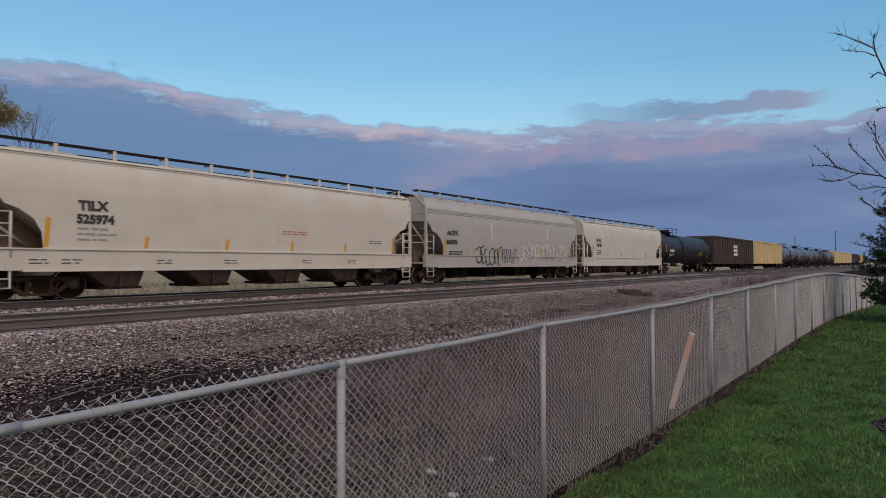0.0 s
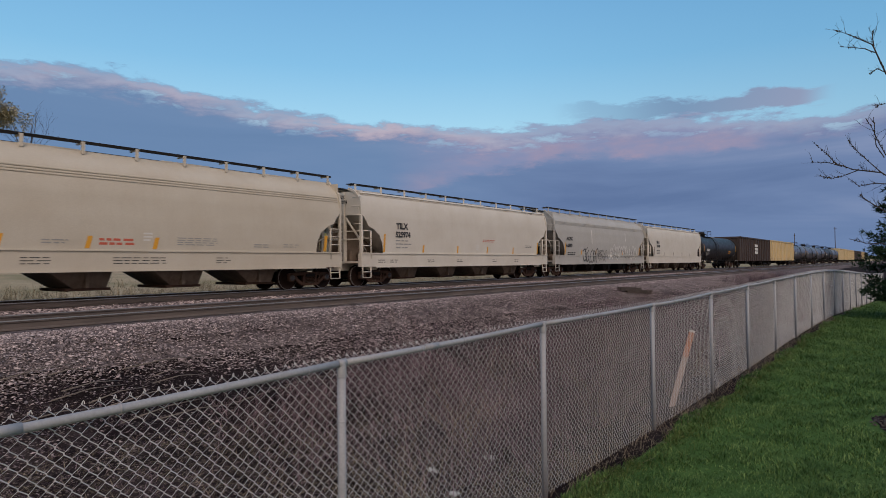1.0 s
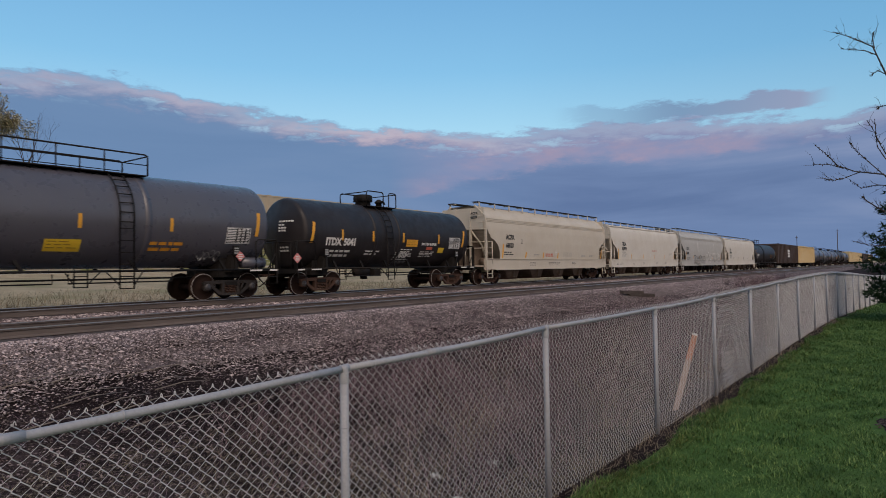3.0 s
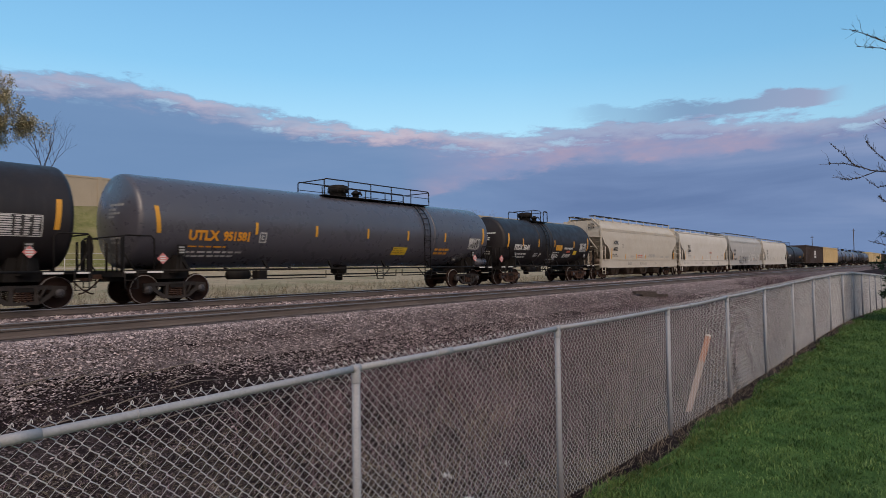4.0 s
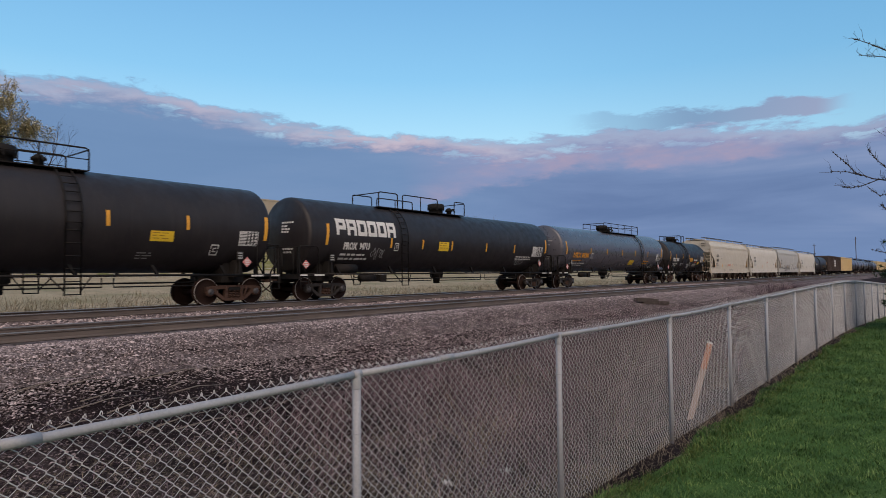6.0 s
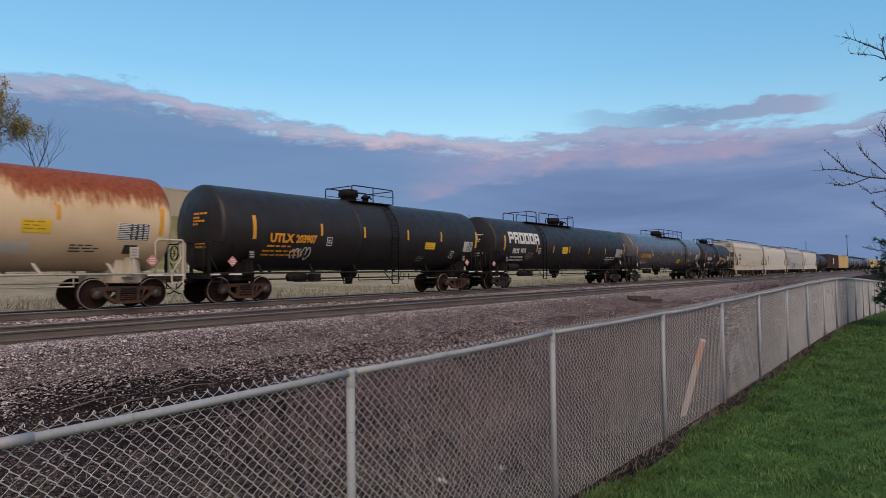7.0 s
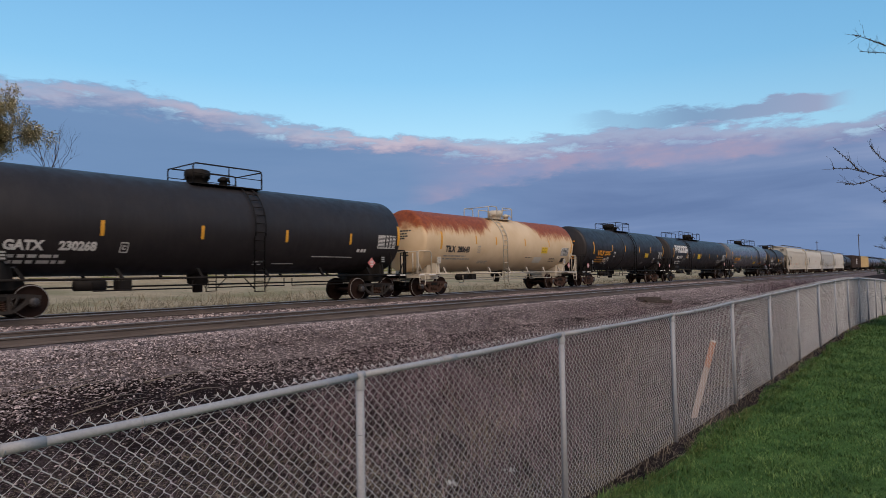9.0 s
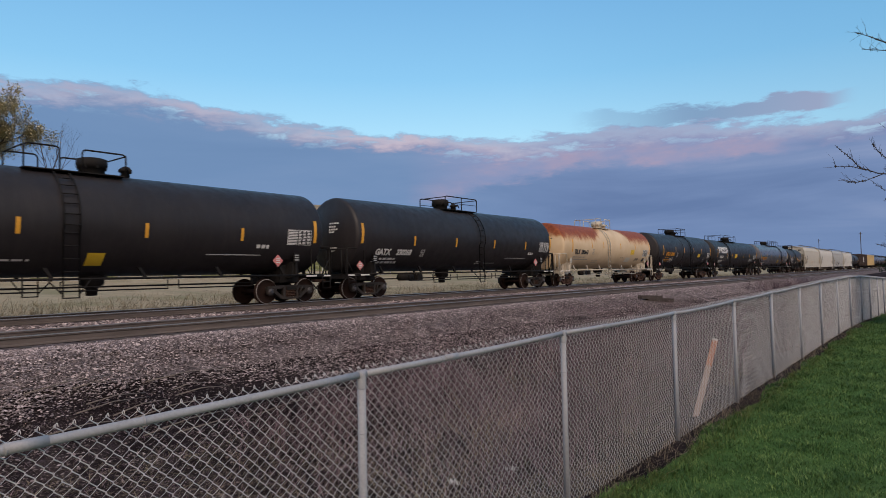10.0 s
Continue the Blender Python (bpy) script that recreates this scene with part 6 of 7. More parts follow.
def stalks(name, x, y, z, h, lean, width, mat, label, segs=3, twigs=0, category="weeds", curl=0.5):
    """Thin three-sided stems that bend over, with side twigs."""
    n = len(x)
    a = RNG.uniform(0, 6.28, n)
    base = np.stack([x, y, z], -1)
    d = np.stack([np.cos(a) * lean, np.sin(a) * lean, np.ones(n)], -1)
    d /= np.linalg.norm(d, axis=1)[:, None]
    t = np.linspace(0, 1, segs + 1)
    bend = np.stack([np.cos(a), np.sin(a), -0.5 * np.ones(n)], -1) * (curl * lean)[:, None]
    paths = [(base[:, None] + d[:, None] * (h[:, None] * t[None])[..., None] + bend[:, None] * (h[:, None] * t[None] ** 2)[..., None], width)]
    for k in range(twigs):
        u = RNG.uniform(0.25, 0.85, n)
        p0 = base + d * (h * u)[:, None] + bend * (h * u ** 2)[:, None]
        b = RNG.uniform(0, 6.28, n)
        e = np.stack([np.cos(b), np.sin(b), RNG.uniform(0.3, 1.4, n)], -1)
        e /= np.linalg.norm(e, axis=1)[:, None]
        ln = h * RNG.uniform(0.12, 0.38, n)
        tt = np.linspace(0, 1, 3)
        paths.append((p0[:, None] + e[:, None] * (ln[:, None] * tt[None])[..., None] + np.array([0, 0, 1.0]) * (0.15 * ln[:, None] * tt[None] ** 2)[..., None], width * 0.65))
    V, F, o = [], [], 0
    for P, w in paths:
        m = P.shape[1]
        taper = np.linspace(1, 0.35, m)
        ring = []
        for c in range(3):
            q = 2 * math.pi * c / 3
            off = np.array([math.cos(q), math.sin(q), 0.0])
            ring.append(P + off * (w[:, None] * taper[None])[..., None])
        v = np.stack(ring, 2)
        idx = o + np.arange(n * m * 3).reshape(n, m, 3)
        for c in range(2):
            e = c + 1
            F.append(np.stack([idx[:, :-1, c], idx[:, :-1, e], idx[:, 1:, e], idx[:, 1:, c]], -1).reshape(-1, 4))
        V.append(v.reshape(-1, 3))
        o += n * m * 3
    return tagged(lumps(name, np.concatenate(V), np.concatenate(F), mat), label, category, kind="stuff")


def clumpy(n, x0, x1, y0, y1, clumps, spread_, power=1.0):
    cx, cy = RNG.uniform(x0, x1, clumps), y0 + (y1 - y0) * RNG.random(clumps) ** power
    k = RNG.integers(0, clumps, n)
    x = cx[k] + RNG.normal(0, spread_, n)
    y = cy[k] + RNG.normal(0, spread_, n)
    return x, y


def weeds():
    fx = lambda y: FENCE_X + math.tan(FENCE_A) * y
    # tall dry brush behind the fence
    x, y = clumpy(13500, -8.6, -3.6, 5.2, 42, 150, 0.30, 1.25)
    ok = (x < fx(y) - 0.12) & (x > -9.6)
    x, y = x[ok], y[ok]
    dens = np.clip((y - 3.5) / 6.0, 0.10, 1.0)
    ok = RNG.random(len(x)) < dens
    x, y = x[ok], y[ok]
    h = RNG.uniform(0.3, 0.95, len(x)) * np.clip(0.55 + (x + 9.5) / 6.0, 0.45, 1.05)
    stalks("dry_brush", x, y, heights(x, y) - 0.03, h, RNG.uniform(0.05, 0.75, len(x)), RNG.uniform(0.0020, 0.0046, len(x)) * (1 + y / 30), M["stem"], "dense purple-brown dead weed stems behind the fence", 3, 4)
    # finer, paler twigs further back
    x, y = clumpy(7500, -8.8, -5.0, 7.5, 32, 120, 0.42, 1.2)
    stalks("pale_brush", x, y, heights(x, y) - 0.03, RNG.uniform(0.25, 0.72, len(x)), RNG.uniform(0.05, 0.9, len(x)), RNG.uniform(0.0020, 0.0042, len(x)) * (1 + y / 28), M["twig"], "pinkish-grey fine dead twigs behind the fence", 2, 3)
    # long straws that lie over the dark soil near the fence
    n = 750
    y = RNG.uniform(3.6, 12.5, n)
    x = fx(y) - RNG.uniform(0.15, 2.0, n)
    stalks("fallen_straw", x, y, heights(x, y) + 0.03, RNG.uniform(0.15, 0.45, n), RNG.uniform(1.5, 4.5, n), RNG.uniform(0.0016, 0.0030, n), M["straw"], "long pale straws lying over dark soil", 3, 0, curl=0.15)
    # matted litter near by
    n = 16000
    y = 0.8 + 7.0 * RNG.random(n) ** 1.2
    x = fx(y) - 0.05 - 5.2 * RNG.random(n) ** 1.1
    stalks("matted_litter", x, y, heights(x, y), RNG.uniform(0.03, 0.13, n), RNG.uniform(0.5, 2.8, n), RNG.uniform(0.0022, 0.0055, n), M["litter"], "matted green-brown leaf litter and dead grass", 2, 0)
    # low litter
    n = 30000
    y = 1.0 + 40 * RNG.random(n) ** 1.9
    x = RNG.uniform(-10.2, -3.4, n)
    ok = x < fx(y) - 0.05
    x, y = x[ok], y[ok]
    stalks("dead_grass", x, y, heights(x, y) - 0.01, RNG.uniform(0.06, 0.30, len(x)), RNG.uniform(0.8, 3.0, len(x)), RNG.uniform(0.0016, 0.0034, len(x)) * (1 + y / 25), M["stem"], "flattened brown dead grass and litter", 2, 1)
    n = 1300
    y = 4.0 + 30 * RNG.random(n) ** 1.3
    x = RNG.uniform(-7.5, -3.4, n)
    ok = x < fx(y) - 0.05
    x, y = x[ok], y[ok]
    stalks("straw", x, y, heights(x, y), RNG.uniform(0.15, 0.7, len(x)), RNG.uniform(0.4, 3.2, len(x)), RNG.uniform(0.0018, 0.0036, len(x)), M["straw"], "pale straw stalks among the weeds", 3, 2)
    # fans of long pale stalks
    for cx, cy, k in ((-5.2, 7.4, 40), (-6.6, 10.5, 22), (-4.3, 5.2, 12), (-5.6, 13.5, 22), (-4.2, 9.6, 16), (-3.75, 12.2, 18), (-3.7, 14.2, 16)):
        x, y = cx + RNG.normal(0, 0.14, k), cy + RNG.normal(0, 0.14, k)
        stalks("stalk_fan", x, y, heights(x, y), RNG.uniform(0.6, 1.35, k), RNG.uniform(0.15, 0.9, k), RNG.uniform(0.003, 0.0055, k), M["straw"], "fan of long pale dead stalks", 5, 2)
    # dead edge under the fence
    n = 2600
    y = 4 + 46 * RNG.random(n) ** 1.3
    x = fx(y) + RNG.normal(0.10, 0.16, n)
    stalks("edge_straw", x, y, heights(x, y), RNG.uniform(0.06, 0.30, n), RNG.uniform(0.2, 1.5, n), RNG.uniform(0.002, 0.0035, n), M["straw"], "pale dead grass along the fence foot", 2, 0)
    n = 15000
    y = 4.5 + 44 * RNG.random(n) ** 1.5
    x = fx(y) + 0.34 + 0.10 * np.sin(y * 2.1) * np.sin(y * 0.7) + np.abs(RNG.normal(0, 0.20, n))
    stalks("lawn_fringe", x, y, heights(x, y) + 0.02, RNG.uniform(0.03, 0.14, n), RNG.uniform(0.2, 1.4, n), RNG.uniform(0.002, 0.004, n) * (1 + y / 25), M["fringe"], "ragged yellow-green grass along the lawn edge", 2, 0, "grass")
    # thin weeds on the ballast shoulder
    x, y = clumpy(4200, -11.4, -8.6, 8.5, 32, 110, 0.40)
    stalks("ballast_weeds", x, y, heights(x, y), RNG.uniform(0.08, 0.45, len(x)), RNG.uniform(0.2, 1.6, len(x)), RNG.uniform(0.002, 0.0035, len(x)), M["stem"], "thin dead weeds on the ballast shoulder", 3, 3)
    x, y = clumpy(2600, -10.5, -4.5, 46, 70, 60, 0.5)
    stalks("far_brush", x, y, heights(x, y), RNG.uniform(0.4, 1.5, len(x)), RNG.uniform(0.1, 0.8, len(x)), RNG.uniform(0.005, 0.009, len(x)), M["stem"], "brown brush beyond the bend of the fence", 3, 4)
    # field behind the train
    n = 15000
    y = 2 + 120 * RNG.random(n) ** 1.4
    x = -24.2 - 12 * RNG.random(n) ** 1.8
    stalks("field_grass", x, y, heights(x, y), RNG.uniform(0.2, 0.75, n), RNG.uniform(0.1, 0.8, n), RNG.uniform(0.005, 0.012, n), M["fieldgrass"], "dry standing grass behind the tracks", 2, 1)


weeds()


def lawn_blades():
    n = 230000
    y = 5.0 + 45 * RNG.random(n) ** 1.9
    x = FENCE_X + math.tan(FENCE_A) * y + 0.28 + (3.9 * RNG.random(n)) + 0.12 * np.sin(y * 1.7)
    ok = x < 0.8
    # bare ring under the tree
    ok &= ((x - 0.35) ** 2 + (y - 11.35) ** 2) > 0.9 + 0.2 * np.sin(x * 9)
    x, y = x[ok], y[ok]
    n = len(x)
    z = heights(x, y) + 0.045
    tuft = np.sin(x * 5.1 + 2.0 * np.sin(y * 1.3)) * np.sin(y * 3.7 + 1.5 * np.sin(x * 2.2)) + 0.6 * np.sin(x * 13 + y * 4) * np.sin(y * 11 - x * 5)
    h = RNG.uniform(0.014, 0.045, n) * (1 + y / 30) * (1 + 0.55 * np.clip(tuft, -0.9, 1.3))
    a, le = RNG.uniform(0, 6.28, n), RNG.uniform(0.3, 1.8, n)
    w = RNG.uniform(0.0018, 0.0036, n) * (1 + y / 16)
    b = np.stack([x, y, z], -1)
    sidev = np.stack([-np.sin(a), np.cos(a), 0 * a], -1) * w[:, None]
    lean = np.stack([np.cos(a) * le, np.sin(a) * le, 0 * a], -1)
    midp = b + lean * (0.35 * h)[:, None] + np.array([0, 0, 1.0]) * (0.6 * h)[:, None]
    tip = b + lean * h[:, None] + np.array([0, 0, 1.0]) * h[:, None]
    v = np.stack([b - sidev, b + sidev, midp + sidev * 0.7, midp - sidev * 0.7, tip], 1)
    i = np.arange(n) * 5
    f = [tuple(q) for q in np.stack([i, i + 1, i + 2, i + 3], -1).tolist()] + [tuple(q) for q in np.stack([i + 3, i + 2, i + 4], -1).tolist()]
    tagged(lumps("grass_blades", v.reshape(-1, 3), f, M["blade"]), "short green lawn grass blades", "grass", kind="stuff")


lawn_blades()


# ---- trees ----
def branch_tree(s, p, d, length, r, depth, rnd, spread_=0.6, up=0.15, sides=5, kids=(2, 4), tips=None):
    pts = [p]
    n = 4
    for k in range(n):
        d = (d + Vector((rnd.gauss(0, 0.13), rnd.gauss(0, 0.13), rnd.gauss(0, 0.10) + up * 0.12))).normalized()
        pts.append(pts[-1] + d * (length / n))
    s.tube(pts, r, sides if depth > 1 else 3, False, r * 0.55)
    if depth == 0:
        if tips is not None:
            tips.append(pts[-1])
        return
    for k in range(rnd.randint(*kids)):
        u = rnd.uniform(0.35, 1.0)
        q = pts[0].lerp(pts[-1], u) if u < 1 else pts[-1]
        i = min(n - 1, int(u * n))
        q = pts[i].lerp(pts[i + 1], u * n - i)
        side = Vector((rnd.gauss(0, 1), rnd.gauss(0, 1), rnd.gauss(0, 0.7))).normalized()
        e = (d + side * spread_).normalized()
        branch_tree(s, q, e, length * rnd.uniform(0.5, 0.8), r * 0.5, depth - 1, rnd, spread_, up, sides, kids, tips)


def bare_tree(at, height, label, seed, depth=4, r=0.12, key="bark", trunk=0.35, spread_=0.7):
    t = new("bare_tree")
    t.location = at
    tagged(t, label, "tree")
    rnd = random.Random(seed)
    part("trunk", Shape().tube([(0, 0, -0.3), (0.03, 0, height * trunk * 0.5), (0, 0.05, height * trunk)], r, 8, False, r * 0.8), M[key], t)
    s = Shape()
    for k in range(5):
        a = k * 1.26 + rnd.uniform(-0.3, 0.3)
        d = Vector((math.cos(a) * 0.6, math.sin(a) * 0.6, 0.9)).normalized()
        branch_tree(s, Vector((0, 0, height * trunk * rnd.uniform(0.75, 1.0))), d, height * 0.36, r * 0.55, depth - 1, rnd, spread_)
    part("crown", s, M[key], t, "leafless twigs")
    return t


def willow(at, height, seed):
    t = new("willow_tree")
    t.location = at
    tagged(t, "weeping willow with sparse yellow-green leaves", "tree")
    rnd = random.Random(seed)
    part("trunk", Shape().tube([(0, 0, -0.3), (0.1, 0.1, height * 0.25), (0, 0, height * 0.5)], 0.35, 8, False, 0.22), M["bark"], t)
    s, tips = Shape(), []
    for k in range(9):
        a = k * 0.70 + rnd.uniform(-0.2, 0.2)
        d = Vector((math.cos(a) * 0.62, math.sin(a) * 0.62, 1.0)).normalized()
        branch_tree(s, Vector((0, 0, height * rnd.uniform(0.35, 0.5))), d, height * 0.30, 0.12, 3, rnd, 0.6, 0.2, 4, (3, 4), tips)
    limbs = part("limb", s, M["bark"], t)
    leaf = Shape()
    for p in tips:
        for k in range(15):
            q = Vector(p) + Vector((rnd.gauss(0, 0.3), rnd.gauss(0, 0.3), rnd.gauss(0, 0.3)))
            ln = rnd.uniform(0.6, 1.9)
            sway = Vector((rnd.gauss(0, 0.25), rnd.gauss(0, 0.25), -1)).normalized()
            n = int(ln / 0.13)
            for i in range(n):
                c = q + sway * (i * 0.13)
                e = Vector((rnd.gauss(0, 1), rnd.gauss(0, 1), rnd.gauss(0, 0.6))).normalized()
                w = e.cross(sway).normalized() * 0.060
                leaf.add([c, c + e * 0.14 + w, c + e * 0.28, c + e * 0.14 - w], [(0, 1, 2, 3)])
    tagged(part("crown", leaf, M["willow"], t, "hanging strands of small yellow leaves"), kind="stuff")
    return t


def evergreen(at, height, radius, seed):
    t = new("evergreen_tree")
    t.location = at
    tagged(t, "dark green pine with ragged boughs on the lawn", "tree")
    rnd = random.Random(seed)
    part("trunk", Shape().tube([(0, 0, -0.2), (0, 0, height * 0.5), (0.05, 0, height)], 0.16, 8, False, 0.03), M["bark"], t)
    boughs, nd_ = Shape(), Shape()
    z = 0.35
    while z < height - 0.3:
        k = 7 if z < height * 0.6 else 5
        rr = radius * (1 - (z / height) ** 1.3) * rnd.uniform(0.75, 1.1) + 0.15
        for i in range(k):
            a = i * 6.283 / k + rnd.uniform(-0.4, 0.4)
            ln = rr * rnd.uniform(0.65, 1.12)
            d = Vector((math.cos(a), math.sin(a), rnd.uniform(0.0, 0.35)))
            p0 = Vector((0, 0, z))
            pts = [p0 + d * ln * u + Vector((0, 0, -0.22 * ln * u * (1 - u) + 0.10 * u * u)) for u in (0, 0.35, 0.7, 1.0)]
            boughs.tube(pts, 0.022, 4, False, 0.006)
            n = int(34 * ln) + 10
            for j in range(n):
                u = rnd.uniform(0.22, 1.05)
                c = pts[0].lerp(pts[-1], u) + Vector((rnd.gauss(0, 0.10), rnd.gauss(0, 0.10), rnd.gauss(0.03, 0.09)))
                for q in range(6):
                    e = (d * 0.7 + Vector((rnd.gauss(0, 0.7), rnd.gauss(0, 0.7), rnd.gauss(0.25, 0.55)))).normalized()
                    w = e.orthogonal().normalized() * 0.020
                    tip = c + e * rnd.uniform(0.10, 0.24)
                    nd_.add([c - w, c + w, tip], [(0, 1, 2)])
        z += rnd.uniform(0.22, 0.34)
    part("bough", boughs, M["bark"], t)
    tagged(part("needles", nd_, M["needle"], t, "dense dark green needles"), kind="stuff")
    return t


willow((-86, 21.9, 9.6), 14.6, 5)
bare_tree((-72.6, 25.0, 9.5), 9.6, "slender bare tree in front of the embankment wall", 8, 4, 0.075, "bark", 0.42, 0.42)
bare_tree((-150, 211, 9.6), 20, "pale bare tree far behind the wall", 4, 5, 0.25, "palebark", 0.3, 0.5)
evergreen((0.55, 29.0, ground_z(0.55, 29.0)), 8.5, 2.35, 3)


def lawn_tree():
    t = new("bare_tree")
    base = Vector((0.55, 11.35, ground_z(0.55, 11.35)))
    t.location = base
    tagged(t, "young bare lawn tree with slender budding branches", "tree")
    rnd = random.Random(12)
    part("trunk", Shape().tube([(0, 0, -0.2), (0.03, 0, 1.6), (-0.02, 0.04, 3.2), (0.05, 0, 5.2)], 0.075, 9, False, 0.03), M["bark"], t)
    # limbs that reach out over the lawn towards the fence
    limbs = (
        ((0.18, 11.60, 4.30), (-0.29, 11.30, 5.28), (-0.44, 11.30, 5.73), (-0.72, 11.30, 5.94), (-0.94, 11.30, 6.08)),
        ((-0.39, 11.30, 5.59), (-0.54, 11.30, 5.69), (-0.85, 11.30, 5.79)),
        ((-0.42, 11.30, 5.70), (-0.44, 11.30, 5.84), (-0.43, 11.30, 5.94)),
        ((-0.29, 11.30, 5.28), (-0.39, 11.30, 5.36), (-0.49, 11.30, 5.29)),
        ((0.41, 11.50, 2.87), (-0.10, 11.30, 3.58), (-0.37, 11.30, 3.80), (-0.72, 11.30, 3.88), (-0.95, 11.30, 4.00), (-1.06, 11.30, 4.16), (-1.23, 11.30, 4.35)),
        ((-0.86, 11.30, 3.94), (-1.04, 11.30, 4.02), (-1.27, 11.30, 4.05)),
        ((-0.64, 11.30, 3.87), (-0.86, 11.30, 3.79), (-1.01, 11.30, 3.77), (-1.12, 11.30, 3.81)),
        ((-0.37, 11.30, 3.80), (-0.57, 11.30, 4.04), (-0.70, 11.30, 4.20), (-0.77, 11.30, 4.33)),
        ((-0.10, 11.30, 3.58), (-0.39, 11.30, 4.24), (-0.47, 11.30, 4.48), (-0.55, 11.30, 4.64)),
        ((-0.33, 11.30, 4.02), (-0.43, 11.30, 4.22), (-0.45, 11.30, 4.64)),
        ((-0.10, 11.30, 3.58), (-0.44, 11.30, 3.65), (-0.65, 11.30, 3.62), (-0.79, 11.30, 3.76)),
        ((0.40, 11.60, 2.39), (-0.11, 11.30, 3.06), (-0.44, 11.30, 3.30), (-0.58, 11.30, 3.42), (-0.64, 11.30, 3.49)),
        ((0.53, 11.70, 2.06), (-0.18, 11.30, 2.72), (-0.59, 11.30, 2.76), (-0.79, 11.30, 2.83)),
        ((-0.30, 11.30, 4.82), (-0.38, 11.30, 4.81), (-0.42, 11.30, 4.78)),
        ((0.55, 11.35, 4.0), (0.9, 11.6, 4.8), (1.4, 11.8, 5.6)),
        ((0.55, 11.35, 3.8), (0.75, 10.8, 4.4), (0.9, 10.4, 5.0)),
        ((0.55, 11.35, 4.6), (0.8, 12.0, 5.5), (1.0, 12.3, 6.2)),
    )
    for limb in limbs:
        s = Shape()
        pts = [Vector(p) - base for p in limb]
        if pts[0].x > -0.35 and limb[0][0] < 0.5:
            pts.insert(0, Vector((0.02, 0, pts[0].z - 0.45)))
        thick = 0.016 if len(limb) > 4 else 0.008
        s.tube(pts, thick, 5, False, 0.003)
        last = len(pts) - 1
        for k in range(3 * last):
            u = rnd.uniform(0.25, 0.97) * last
            i = min(last - 1, int(u))
            q = pts[i].lerp(pts[i + 1], u - i)
            d = ((pts[i + 1] - pts[i]).normalized() * 0.7 + Vector((rnd.gauss(0, 0.45), rnd.gauss(0, 0.5), rnd.gauss(0.25, 0.4)))).normalized()
            branch_tree(s, q, d, rnd.uniform(0.06, 0.20), 0.0035, 1, rnd, 0.6, 0.3, 4, (0, 2))
        for k in range(8 * last):
            u = rnd.uniform(0.2, 1.0) * last
            i = min(last - 1, int(u))
            q = pts[i].lerp(pts[i + 1], u - i) + Vector((rnd.gauss(0, 0.006), rnd.gauss(0, 0.006), rnd.gauss(0, 0.008)))
            s.lathe([(-0.012, 0.001), (0, 0.007), (0.014, 0.001)], 4, "z", q)
        part("branch", s, M["bark"], t)


lawn_tree()


def mulch_ring():
    vs, fs = [(0.35, 11.35, ground_z(0.35, 11.35) + 0.09)], []
    n = 40
    for k in range(n):
        a = 2 * math.pi * k / n
        r = 0.9 + 0.10 * noise.noise((math.cos(a) * 2, math.sin(a) * 2, 1.0))
        x, y = 0.35 + r * math.cos(a), 11.35 + r * math.sin(a)
        vs.append((x, y, ground_z(x, y) + 0.055))
    fs = [(0, 1 + k, 1 + (k + 1) % n) for k in range(n)]
    tagged(part("mulch_bed", Shape().add(vs, fs, True), M["dirt"]), "round bed of dark mulch in the lawn", "mulch", kind="structure")
    n = 700
    a, r = RNG.uniform(0, 6.28, n), 0.95 * np.sqrt(RNG.random(n))
    x, y = 0.35 + r * np.cos(a), 11.35 + r * np.sin(a)
    stones("mulch_chips", x, y, heights(x, y) + 0.07, RNG.uniform(0.02, 0.05, n), M["wood"], "dark bark mulch chips")


mulch_ring()


# ---- odds and ends ----
def timber_pile():
    x, y = -11.05, 29.6
    for k, (dx, dy, dz, a) in enumerate(((0, 0, 0, 82), (0.22, 0.6, -0.02, 74))):
        z = ground_z(x + dx, y + dy) + 0.05 + dz
        ob = part("old_sleeper", Shape().box(-1.0, -0.10, 0, 1.0, 0.10, 0.17, 0.015), M["wood"], None, "", pose(x + dx, y + dy, z, 0, 3, a))
        tagged(ob, "dark discarded timber sleeper lying on the ballast", "sleeper", "discarded sleepers")


timber_pile()


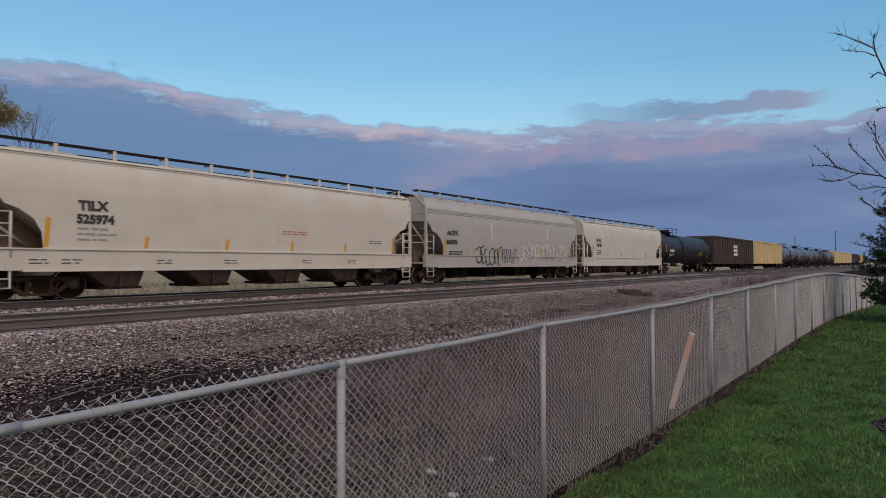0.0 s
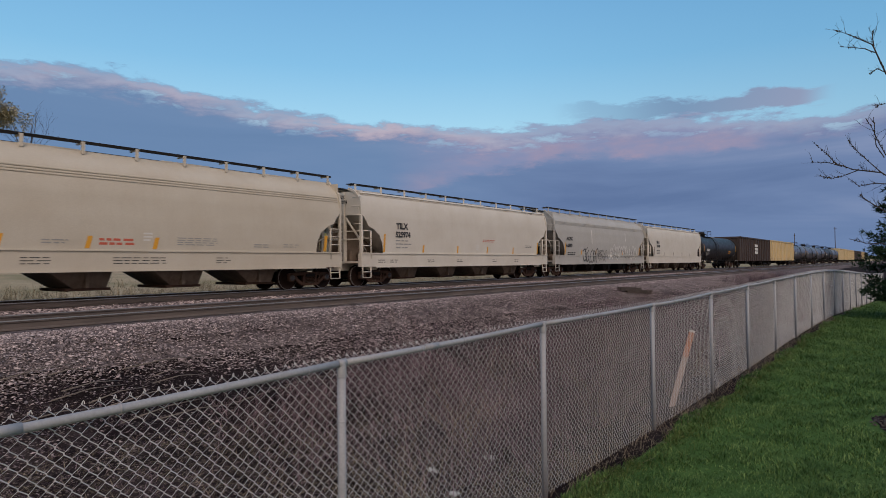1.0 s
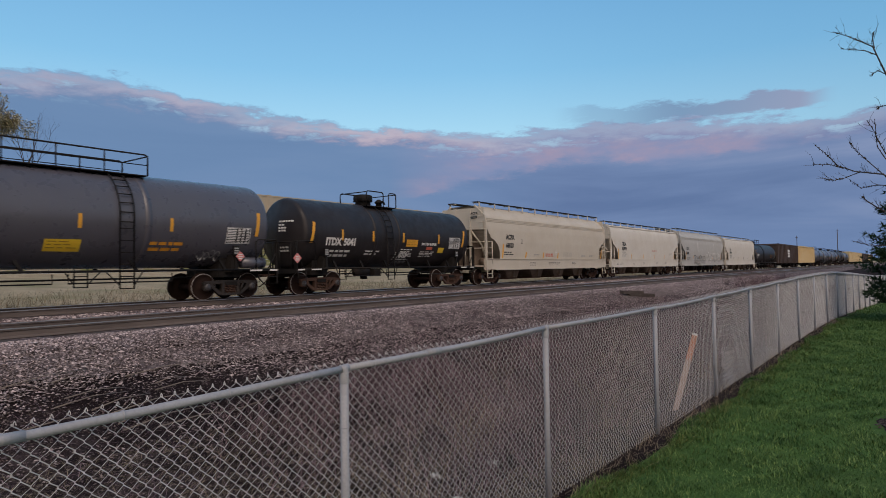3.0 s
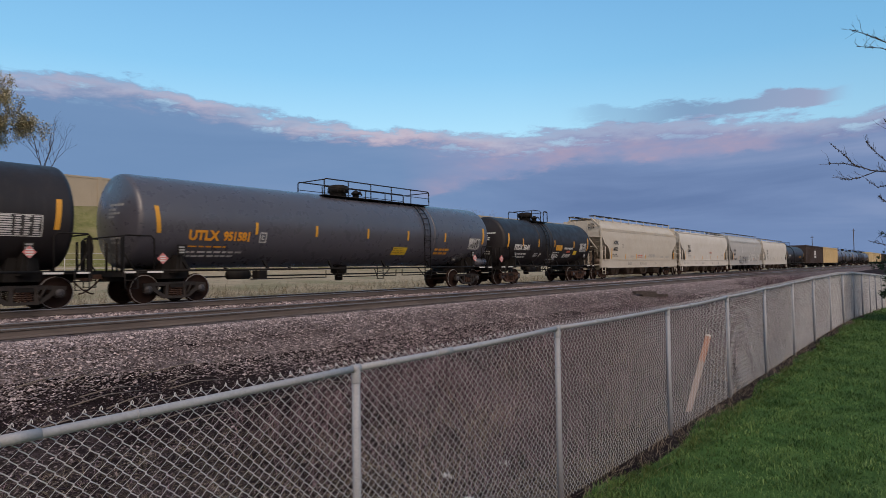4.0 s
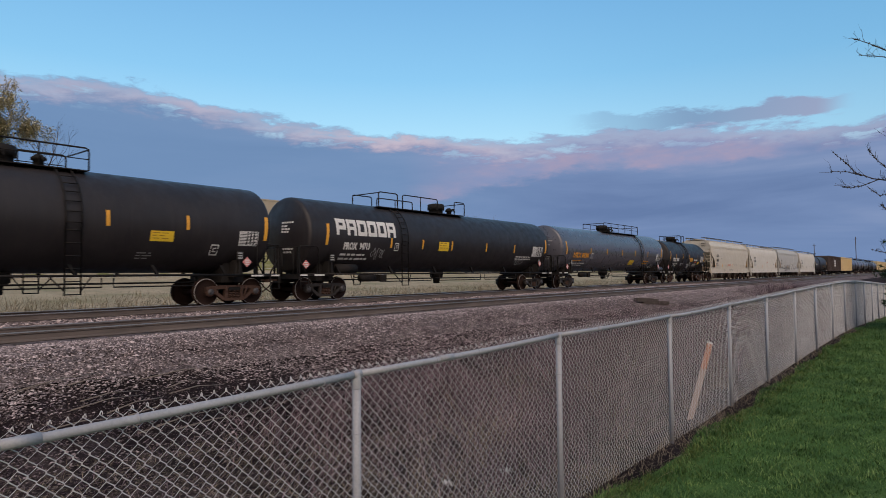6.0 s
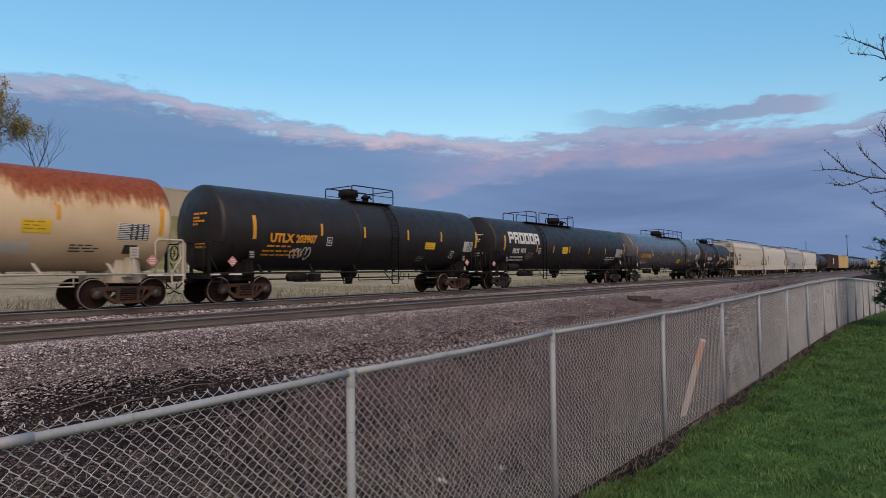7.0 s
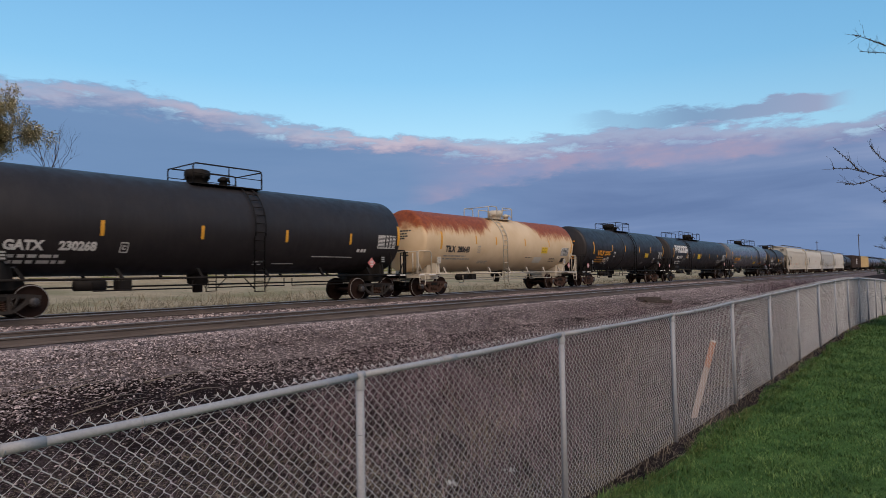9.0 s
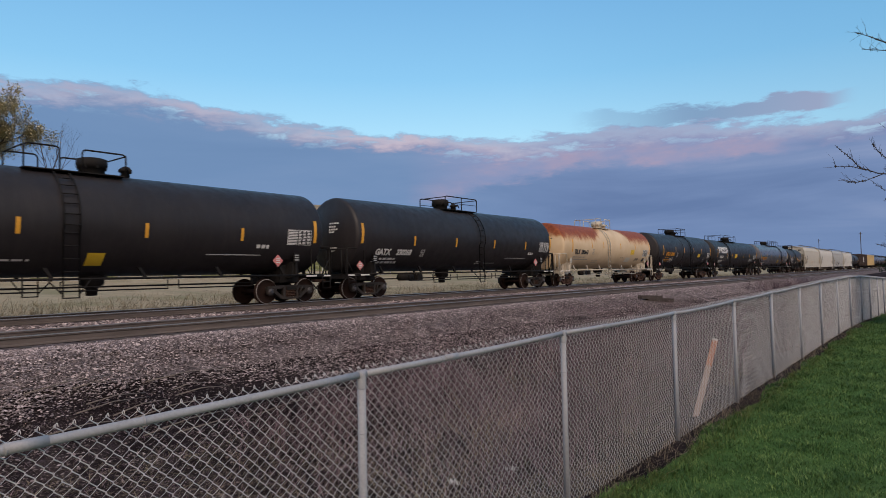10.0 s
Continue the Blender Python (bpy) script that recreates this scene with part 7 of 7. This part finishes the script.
def litter_sticks():
    rnd = random.Random(4)
    for k in range(16):
        y = rnd.uniform(2.8, 7.5)
        x = rnd.uniform(-10.6, -8.6)
        z = ground_z(x, y)
        a = rnd.uniform(-0.5, 0.5)
        ln = rnd.uniform(0.5, 1.5)
        d = Vector((math.sin(a) * 0.5, 1, rnd.uniform(0.0, 0.12))).normalized() * ln
        p = Vector((x, y, z + 0.05))
        s = Shape().tube([p, p + d * 0.5 + Vector((0, 0, 0.05)), p + d], 0.012, 5, True, 0.005)
        tagged(part("fallen_branch", s, M["palebark"]), "dry fallen branch on dark soil", "branch", "fallen branches")


litter_sticks()


def scrap():
    for x, y, w, h, a in ((-4.55, 7.0, 0.16, 0.05, 20), (-4.0, 3.55, 0.30, 0.07, 40), (-4.3, 4.1, 0.14, 0.05, 75), (-4.1, 5.6, 0.10, 0.05, 10), (-4.9, 6.2, 0.12, 0.06, 60)):
        z = ground_z(x, y)
        s = Shape()
        rnd = random.Random(int(w * 100))
        vs = [(w * (i / 4 - 0.5), h * 2 * (j / 3 - 0.5), rnd.uniform(0, h)) for j in range(4) for i in range(5)]
        vs += [(p[0], p[1], p[2] - 0.006) for p in vs]
        fs = [(j * 5 + i, j * 5 + i + 1, j * 5 + i + 6, j * 5 + i + 5) for j in range(3) for i in range(4)]
        fs += [tuple(20 + q for q in reversed(f)) for f in fs]
        s.add(vs, fs, True)
        tagged(part("paper_scrap", s, M["mark_w"], None, "", pose(x, y, z + 0.06, 0, 0, a)), "crumpled white litter among the weeds", "litter", "litter behind the fence")


scrap()


def utility_pole(x, y, h, z):
    p = new("utility_pole")
    p.location = (x, y, z)
    tagged(p, "thin dark utility pole far down the line", "utility pole", "poles far down the line")
    part("pole", Shape().tube([(0, 0, -0.5), (0, 0, h)], 0.17, 8, True, 0.12), M["wood"], p)
    part("crossarm", Shape().box(-0.6, -0.06, h - 0.9, 0.6, 0.06, h - 0.76), M["wood"], p)


utility_pole(-26.7, 310, 15.2, 1.2)
utility_pole(-45.5, 338, 13.6, 1.6)


# ---- motion ----
def motions():
    for car, place in CARS:
        walk(car, [(t, pose(LINE, place + SPEED * t, RAIL)) for t in (0, 2.5, 5, 7.5, 10)])
    turn = math.degrees(SPEED / FPS / WHEEL_R)
    for w, y, start in WHEELSETS:
        walk(w, [(k / FPS, pose(0, y, WHEEL_R, -(start + turn * k))) for k in range(10 * FPS + 1)])


motions()
